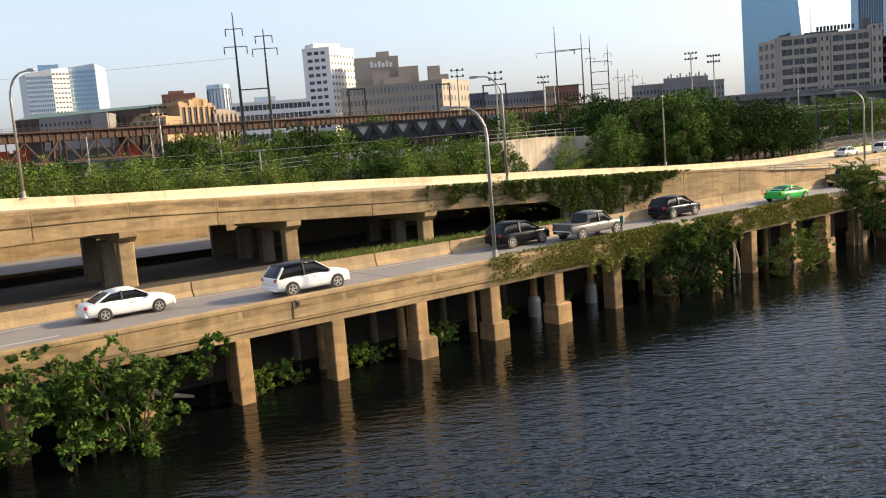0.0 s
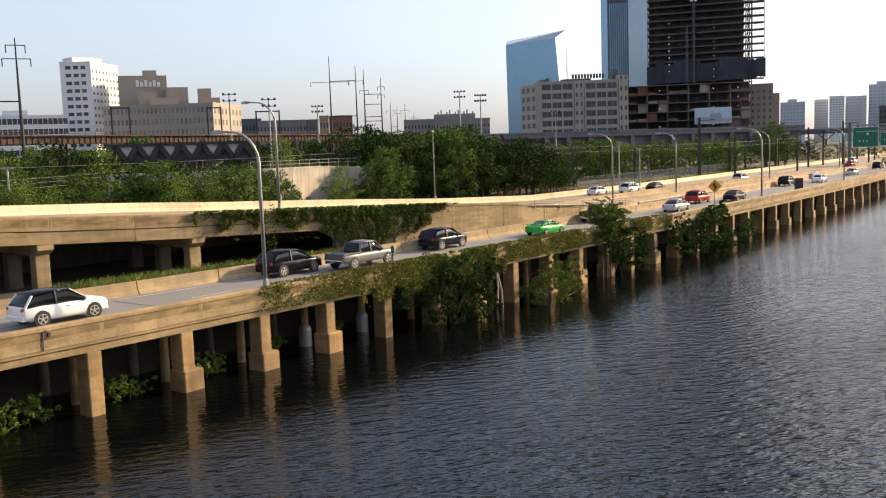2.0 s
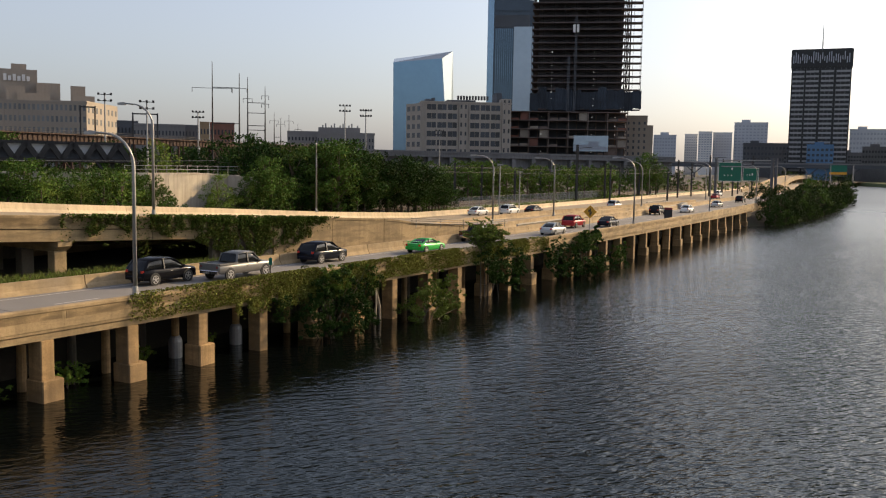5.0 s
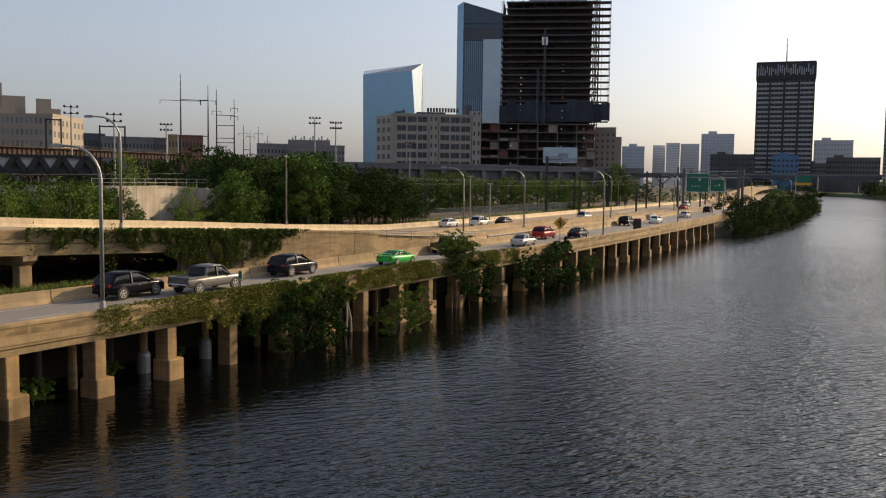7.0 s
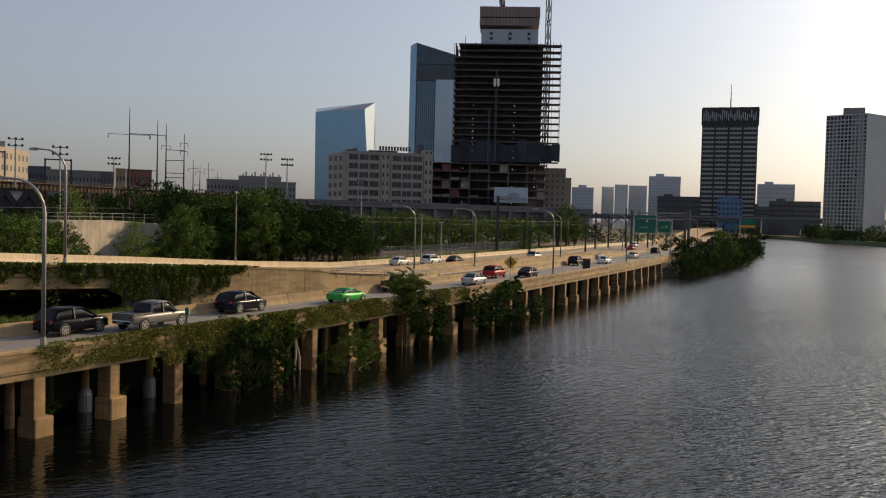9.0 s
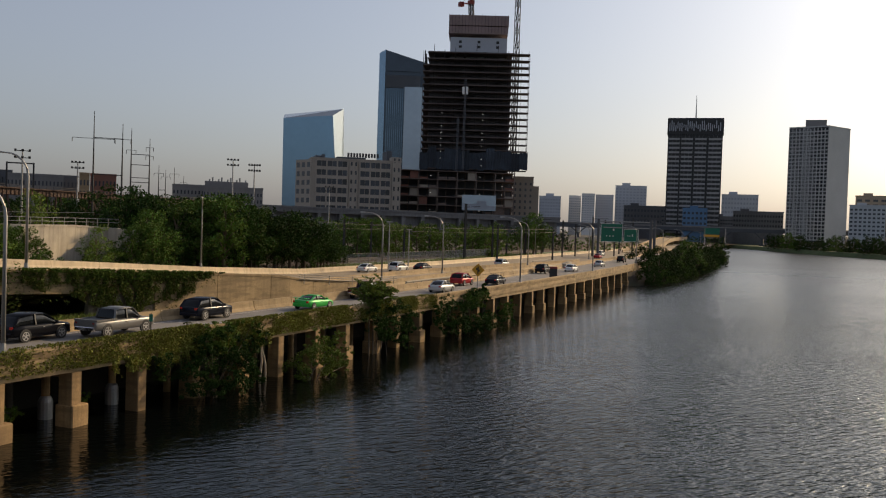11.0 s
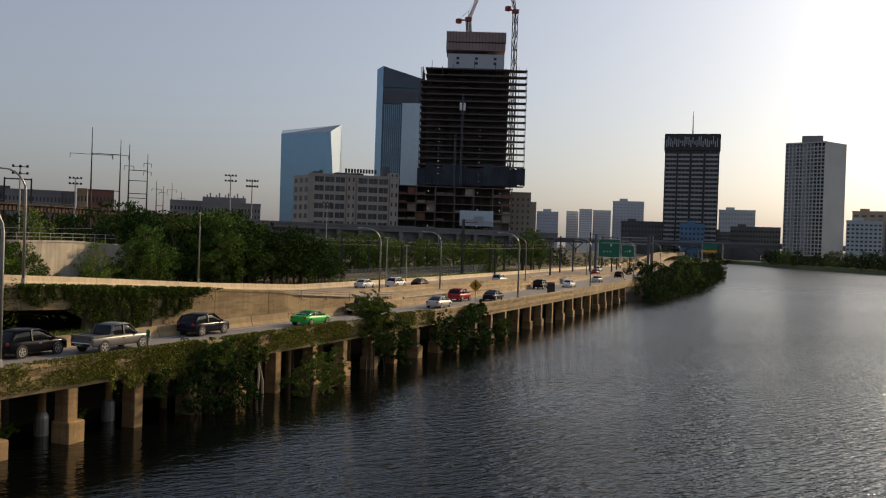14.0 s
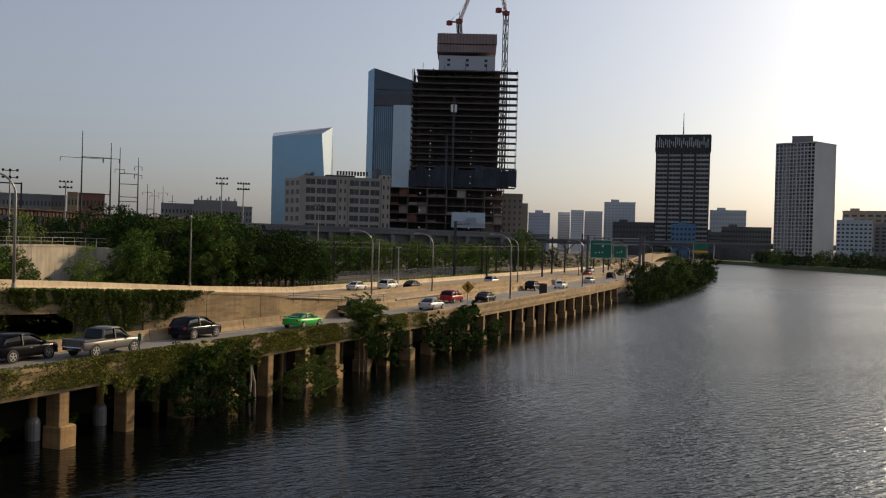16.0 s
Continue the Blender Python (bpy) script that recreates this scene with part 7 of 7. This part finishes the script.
# brighter second layer paints sun onto the ivy's top
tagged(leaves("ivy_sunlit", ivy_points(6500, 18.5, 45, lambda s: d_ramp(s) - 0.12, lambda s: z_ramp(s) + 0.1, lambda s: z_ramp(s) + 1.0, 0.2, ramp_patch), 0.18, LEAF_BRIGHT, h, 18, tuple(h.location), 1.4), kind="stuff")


# grass on the verge under the ramp
def grass(label, n, s0, s1, dfun, z, hgt, mat, seed):
    r = np.random.default_rng(seed)
    v, f = [], []
    at = W((s0 + s1) / 2, dfun((s0 + s1) / 2, 0.5), z)
    for i in range(n):
        s = r.uniform(s0, s1)
        p = W(s, dfun(s, r.uniform()), z) - at
        a = r.uniform(0, 6.28)
        w, hh = 0.045 * r.uniform(0.7, 1.6), hgt * r.uniform(0.4, 1.3)
        dx, dy = math.cos(a), math.sin(a)
        le = r.normal(0, 0.25, 2) * hh
        k = len(v)
        v += [(p.x - dx * w, p.y - dy * w, p.z), (p.x + dx * w, p.y + dy * w, p.z), (p.x + le[0] * 0.4, p.y + le[1] * 0.4, p.z + hh * 0.6), (p.x + le[0], p.y + le[1], p.z + hh)]
        f += [(k, k + 1, k + 2), (k + 1, k + 3, k + 2)]
    me = bpy.data.meshes.new("grass")
    me.from_pydata(v, [], f)
    me.materials.append(mat)
    ob = new("grass", me)
    ob.location = at
    tagged(ob, label, "grass", kind="stuff")


grass("lush green grass on the verge under the ramp", 9000, 6, 31, lambda s, t: lerp(s, (6, 11.5), (31, 8.2)) + 3.2 * t, 3.65, 0.75, GRASS, 3)
grass("sparse dry grass beside the barrier", 5000, -30, 8, lambda s, t: d_jersey(s) + 0.8 + 4.0 * t, 3.62, 0.35, IVY, 4)
grass("rough green grass beside the far parapet", 9000, 95, 240, lambda s, t: d_far(s) + 1.0 + 6 * t, 3.6, 1.1, GRASS, 5)
r = np.random.default_rng(12)
weeds = []
for i in range(260):
    s = r.uniform(-6, 31)
    q = W(s, d_jersey(s) + r.uniform(0.7, 2.6), 3.75 + r.uniform(0, 0.35))
    weeds.append((tuple(q), r.uniform(0.12, 0.4)))
pts = clumps(r, [q[0] for q in weeds], [q[1] for q in weeds], 26, 0.8)
ob = leaves("verge_weeds", pts, 0.15, LEAF_FROND, seed=13, at=tuple(W(12, 9, 3.6)))
tagged(ob, "lush leafy weeds behind the road barrier", "weeds", kind="stuff")
# joints of the barrier and walls carry weeds
h = sweep(steps(84, 420, 12), lambda s: [(d_far(s) + 0.7, 3.55), (d_far(s) + 6, 4.6), (d_far(s) + 9, 4.3)], closed=False).obj("embankment", GRASS_GROUND)
tagged(h, "grassy embankment between road and railway yard", "ground", kind="structure")


# ---- vehicles ----
def paint(name, c, metal=0.0, rough=0.35):
    dark = max(c) < 0.05
    m = material(name, c, 0.2 if dark else rough, metal * 0.6, vary=0.04, scale=0.8, fine=6, spec=0.15 if dark else 0.3)
    b = m.node_tree.nodes["Principled BSDF"]
    b.inputs["Coat Weight"].default_value = 0.0 if dark else 0.12
    b.inputs["Coat Roughness"].default_value = 0.08
    return m


def section(x, zb, zt, w, wt):
    """A body section across the car, rounded from sill to shoulder."""
    h = zt - zb
    half = [(w * 0.86, zb), (w * 0.95, zb + h * 0.08), (w * 0.99, zb + h * 0.3), (w, zb + h * 0.55), (w * 0.985, zb + h * 0.75), (w * 0.95, zb + h * 0.9), (wt * 0.93, zb + h * 0.975), (wt * 0.78, zt)]
    return [(x, y, z) for y, z in half] + [(x, -y, z) for y, z in reversed(half)]


SHAPES = {  # length, half width, belt height, roof height, lower body stations, cabin stations (x, z, half width), wheel radius, wheel places
    "sedan": dict(w=0.90, body=[(-2.35, .45, .80, .78), (-2.2, .28, .92, .84), (-1.5, .22, .98, .9), (-.3, .2, .95, .9), (.9, .2, .93, .9), (1.7, .22, .88, .88), (2.2, .3, .78, .82), (2.36, .42, .68, .72)],
                  cabin=[(-1.85, .94, .74), (-1.0, 1.37, .60), (-.3, 1.45, .60), (.3, 1.41, .60), (1.2, .92, .76)], wr=.33, wx=(-1.42, 1.40)),
    "suv": dict(w=0.95, body=[(-2.35, .5, 1.0, .84), (-2.25, .36, 1.08, .9), (-1.4, .3, 1.1, .94), (0, .28, 1.08, .95), (1.0, .28, 1.08, .95), (1.75, .3, 1.04, .93), (2.2, .34, .97, .88), (2.36, .46, .84, .78)],
                cabin=[(-2.26, 1.05, .84), (-1.8, 1.62, .72), (-.6, 1.74, .72), (.25, 1.70, .70), (1.3, 1.05, .82)], wr=.39, wx=(-1.42, 1.45)),
    "hatch": dict(w=0.88, body=[(-2.05, .45, .92, .78), (-1.95, .3, .98, .84), (-1.2, .24, 1.0, .88), (0, .22, .98, .88), (1.0, .22, .96, .88), (1.6, .26, .88, .84), (2.0, .34, .74, .76), (2.12, .45, .62, .64)],
                  cabin=[(-1.98, .96, .76), (-1.55, 1.42, .60), (-.4, 1.52, .62), (.4, 1.46, .62), (1.25, .94, .76)], wr=.32, wx=(-1.28, 1.30)),
    "pickup": dict(w=0.98, body=[(-2.85, .6, 1.08, .92), (-2.75, .48, 1.12, .96), (-1.5, .42, 1.12, .98), (0, .4, 1.12, .98), (1.3, .4, 1.12, .98), (2.2, .42, 1.08, .96), (2.75, .46, 1.0, .92), (2.9, .6, .9, .84)],
                   cabin=[(-1.05, 1.1, .84), (-.85, 1.76, .72), (.0, 1.84, .72), (.75, 1.80, .72), (1.5, 1.1, .84)], wr=.42, wx=(-1.78, 1.85)),
    "coupe": dict(w=0.93, body=[(-2.3, .5, .86, .8), (-2.2, .32, .92, .86), (-1.4, .24, .95, .92), (-.2, .22, .9, .92), (.9, .22, .88, .92), (1.7, .24, .82, .9), (2.2, .3, .7, .82), (2.36, .42, .6, .7)],
                  cabin=[(-1.75, .9, .7), (-.8, 1.26, .58), (-.1, 1.30, .58), (.3, 1.26, .58), (1.1, .88, .74)], wr=.34, wx=(-1.40, 1.42)),
}


def vehicle(kind, label, mat, s, d, z=None, turn=0, glass=CAR_GLASS, roof=None):
    q = SHAPES[kind]
    h = thing({"sedan": "car", "suv": "car", "hatch": "car", "coupe": "car", "pickup": "pickup_truck"}[kind], label, "pickup truck" if kind == "pickup" else "car", (0, 0, 0), "cars on the highway")
    w = q["w"]
    g = Geo(); g.loft([section(x, zb, zt, hw, hw * 0.9) for x, zb, zt, hw in q["body"]])
    g.obj("body", mat, h, smooth=True)
    cab = q["cabin"]
    # glasshouse: belt ring up to the roof
    belt = cab[0][1] - 0.02
    g = Geo()
    def ring(x, zt, hw, lift):
        hb = hw + (0.13 if lift > 0.2 else 0.0)
        return [(x, -hb, belt), (x, -hw - 0.03, belt + lift * 0.55), (x, -hw * 0.96, belt + lift * 0.9), (x, -hw * 0.78, belt + lift), (x, hw * 0.78, belt + lift), (x, hw * 0.96, belt + lift * 0.9), (x, hw + 0.03, belt + lift * 0.55), (x, hb, belt)]
    mids = []
    for (x0, z0, w0), (x1, z1, w1) in zip(cab, cab[1:]):
        mids += [(x0 + (x1 - x0) * q, z0 + (z1 - z0) * (q if 0 < cab.index((x0, z0, w0)) < 3 else 1 - (1 - q) ** 1.25 if cab.index((x0, z0, w0)) == 0 else q ** 1.25), w0 + (w1 - w0) * q) for q in (0, 0.25, 0.5, 0.75)]
    g.loft([ring(x, zz, hw, max(0.02, zz - belt)) for x, zz, hw in mids + [cab[-1]]])
    g.obj("glass", glass, h, smooth=True)
    g = Geo()
    top = [(x, zz, hw) for x, zz, hw in cab[1:4]]
    g.loft([[(x, -hw - 0.02, zz - 0.07), (x, hw + 0.02, zz - 0.07), (x, hw * 0.93, zz + 0.0), (x, hw * 0.7, zz + 0.035), (x, -hw * 0.7, zz + 0.035), (x, -hw * 0.93, zz + 0.0)] for x, zz, hw in top])
    g.obj("roof", roof or mat, h, smooth=True)
    for sg in (-1, 1):
        for (x0, z0, w0), (x1, z1, w1), r in ((cab[0], cab[1], 0.07), (cab[4], cab[3], 0.045)):
            g = Geo(); beam(g, (x0, sg * (w0 + 0.01), belt), (x1, sg * (w1 + 0.012), z1), r * 2, 0.05); g.obj("pillar", mat, h)
        xm = (cab[0][0] + cab[4][0]) / 2 - 0.1
        g = Geo(); beam(g, (xm, sg * (cab[2][2] + 0.16), belt), (xm, sg * (cab[2][2] + 0.012), cab[2][1] - 0.03), 0.09, 0.04); g.obj("pillar", BLACK, h)
        g = Geo(); g.chamfer_box((cab[4][0] - 0.35, sg * (w + 0.02) - 0.09, belt + 0.02), (cab[4][0] - 0.18, sg * (w + 0.02) + 0.09, belt + 0.17), 0.03); g.obj("mirror", mat, h)
        xr, xf = q["body"][0][0], q["body"][-1][0]
        zl = q["body"][1][2] - 0.22
        g = Geo(); g.chamfer_box((xr - 0.01, sg * w * 0.74 - 0.13, zl), (xr + 0.22, sg * w * 0.74 + 0.13, zl + 0.17), 0.03); g.obj("tail_light", LAMP_RED, h)
        zf = q["body"][-2][2] - 0.18
        g = Geo(); g.chamfer_box((xf - 0.3, sg * w * 0.66 - 0.15, zf), (xf - 0.06, sg * w * 0.66 + 0.15, zf + 0.13), 0.03); g.obj("head_light", LAMP_CLEAR, h)
        g = Geo(); g.box((-0.12, sg * (w + 0.004) - 0.015, belt - 0.18), (0.08, sg * (w + 0.004) + 0.015, belt - 0.14)); g.obj("door_handle", CHROME, h)
        for x in q["wx"]:
            r = q["wr"]
            g = Geo(); g.tube([(x, sg * (w - 0.2), r), (x, sg * (w - 0.17), r), (x, sg * (w - 0.02), r), (x, sg * (w + 0.015), r)], [r * 0.9, r, r, r * 0.88], 18)
            tyre = g.obj("wheel", RUBBER, h)
            g = Geo(); g.tube([(x, sg * (w + 0.0), r), (x, sg * (w + 0.02), r)], [r * 0.2, r * 0.16], 10)
            for k in range(5):
                a = 2 * math.pi * k / 5 + 0.3
                beam(g, (x, sg * (w + 0.012), r), (x + r * 0.66 * math.cos(a), sg * (w + 0.012), r + r * 0.66 * math.sin(a)), 0.03, r * 0.17)
            for k in range(14):
                a, b = 2 * math.pi * k / 14, 2 * math.pi * (k + 1) / 14
                beam(g, (x + r * 0.66 * math.cos(a), sg * (w + 0.012), r + r * 0.66 * math.sin(a)), (x + r * 0.66 * math.cos(b), sg * (w + 0.012), r + r * 0.66 * math.sin(b)), 0.03, r * 0.09)
            g.obj("rim", RIM, tyre, at=(0, 0, 0))
            g = Geo(); g.tube([(x, sg * (w - 0.04), r * 1.02), (x, sg * (w + 0.005), r * 1.02)], [r * 1.13, r * 1.11], 18); g.obj("wheel_arch", BLACK, h)
    xr, xf = q["body"][0][0], q["body"][-1][0]
    g = Geo(); g.chamfer_box((xr - 0.06, -w * 0.86, q["body"][0][1] - 0.12), (xr + 0.12, w * 0.86, q["body"][0][1] + 0.12), 0.04); g.obj("bumper", CHROME if kind == "pickup" else mat, h)
    g = Geo(); g.chamfer_box((xf - 0.1, -w * 0.8, q["body"][-1][1] - 0.14), (xf + 0.05, w * 0.8, q["body"][-1][1] + 0.1), 0.04); g.obj("bumper", CHROME if kind == "pickup" else mat, h)
    if kind == "pickup":
        g = Geo(); g.box((-2.7, -0.8, 1.13), (-1.15, 0.8, 1.14)); g.obj("load_bed", BLACK, h)
        for sg in (-1, 1):
            g = Geo(); g.box((-2.8, sg * 0.92 - 0.05, 1.1), (-1.05, sg * 0.92 + 0.05, 1.2)); g.obj("bed_rail", mat, h)
        g = Geo(); g.box((-2.86, -0.86, 0.7), (-2.78, 0.86, 1.2)); g.obj("tailgate", mat, h)
    if kind == "coupe":
        g = Geo(); g.box((-2.35, -0.8, 1.1), (-2.05, 0.8, 1.14)); g.box((-2.25, -0.6, 0.9), (-2.15, -0.54, 1.1)); g.box((-2.25, 0.54, 0.9), (-2.15, 0.6, 1.1)); g.obj("rear_wing", mat, h)
    h.matrix_basis = road_pose(s, d, ROAD_Z + 0.01 if z is None else z, turn)
    return h


NAVY, GREYPAINT, DARKBLUE = paint("black_car_paint", (0.006, 0.006, 0.008)), paint("grey_car_paint", (0.17, 0.165, 0.155), 0.6), paint("dark_blue_car_paint", (0.007, 0.009, 0.016))
WHITECAR, SILVER, GREENCAR = paint("white_car_paint", (0.72, 0.72, 0.70), 0.0), paint("silver_car_paint", (0.42, 0.43, 0.43), 0.7), paint("green_car_paint", (0.02, 0.38, 0.05), 0.2)
REDCAR, MAROON = paint("red_car_paint", (0.33, 0.015, 0.02), 0.3), paint("maroon_car_paint", (0.10, 0.02, 0.02), 0.4)
vehicle("suv", "white crossover with a black roof and alloy wheels", WHITECAR, 0.5, 4.3, roof=NAVY)
vehicle("sedan", "white sedan in the lane beside the barrier", WHITECAR, -8.6, 7.4)
vehicle("suv", "black sport utility car with alloy wheels", NAVY, 18.7, 6.2)
vehicle("pickup", "grey metallic crew-cab pickup truck in the outer lane", GREYPAINT, 23.9, 4.2)
vehicle("suv", "black sport utility car in the inner lane", DARKBLUE, 35.7, 5.6)
vehicle("coupe", "bright green sports coupe with a rear wing", GREENCAR, 48.6, 3.3)
vehicle("pickup", "maroon pickup truck with chrome bumpers", MAROON, 63.2, 5.2)
vehicle("sedan", "silver sedan near the yellow sign", SILVER, 78, 2.6)
vehicle("suv", "red sport utility car on the river highway", REDCAR, 92, 5.4)
vehicle("sedan", "dark sedan beside the river parapet", DARKBLUE, 97, 2.2)
vehicle("suv", "black sport utility car on the river highway", NAVY, 136, 6.6)
vehicle("sedan", "white sedan on the river highway", WHITECAR, 149, 4.6)
vehicle("sedan", "white sedan on the far carriageway", WHITECAR, 109.5, 29.2)
vehicle("suv", "white van on the far carriageway", WHITECAR, 116.2, 26.6)
vehicle("sedan", "black sedan on the far carriageway", NAVY, 122.4, 24.8)
vehicle("suv", "silver sport utility car on the far carriageway", SILVER, 153, 20.4)
vehicle("sedan", "silver sedan far along the highway", SILVER, 180, 6)
vehicle("suv", "black sport utility car far along the highway", NAVY, 215, 8)
vehicle("sedan", "red sedan far along the highway", REDCAR, 240, 20)
vehicle("suv", "white sport utility car far along the highway", WHITECAR, 270, 26)
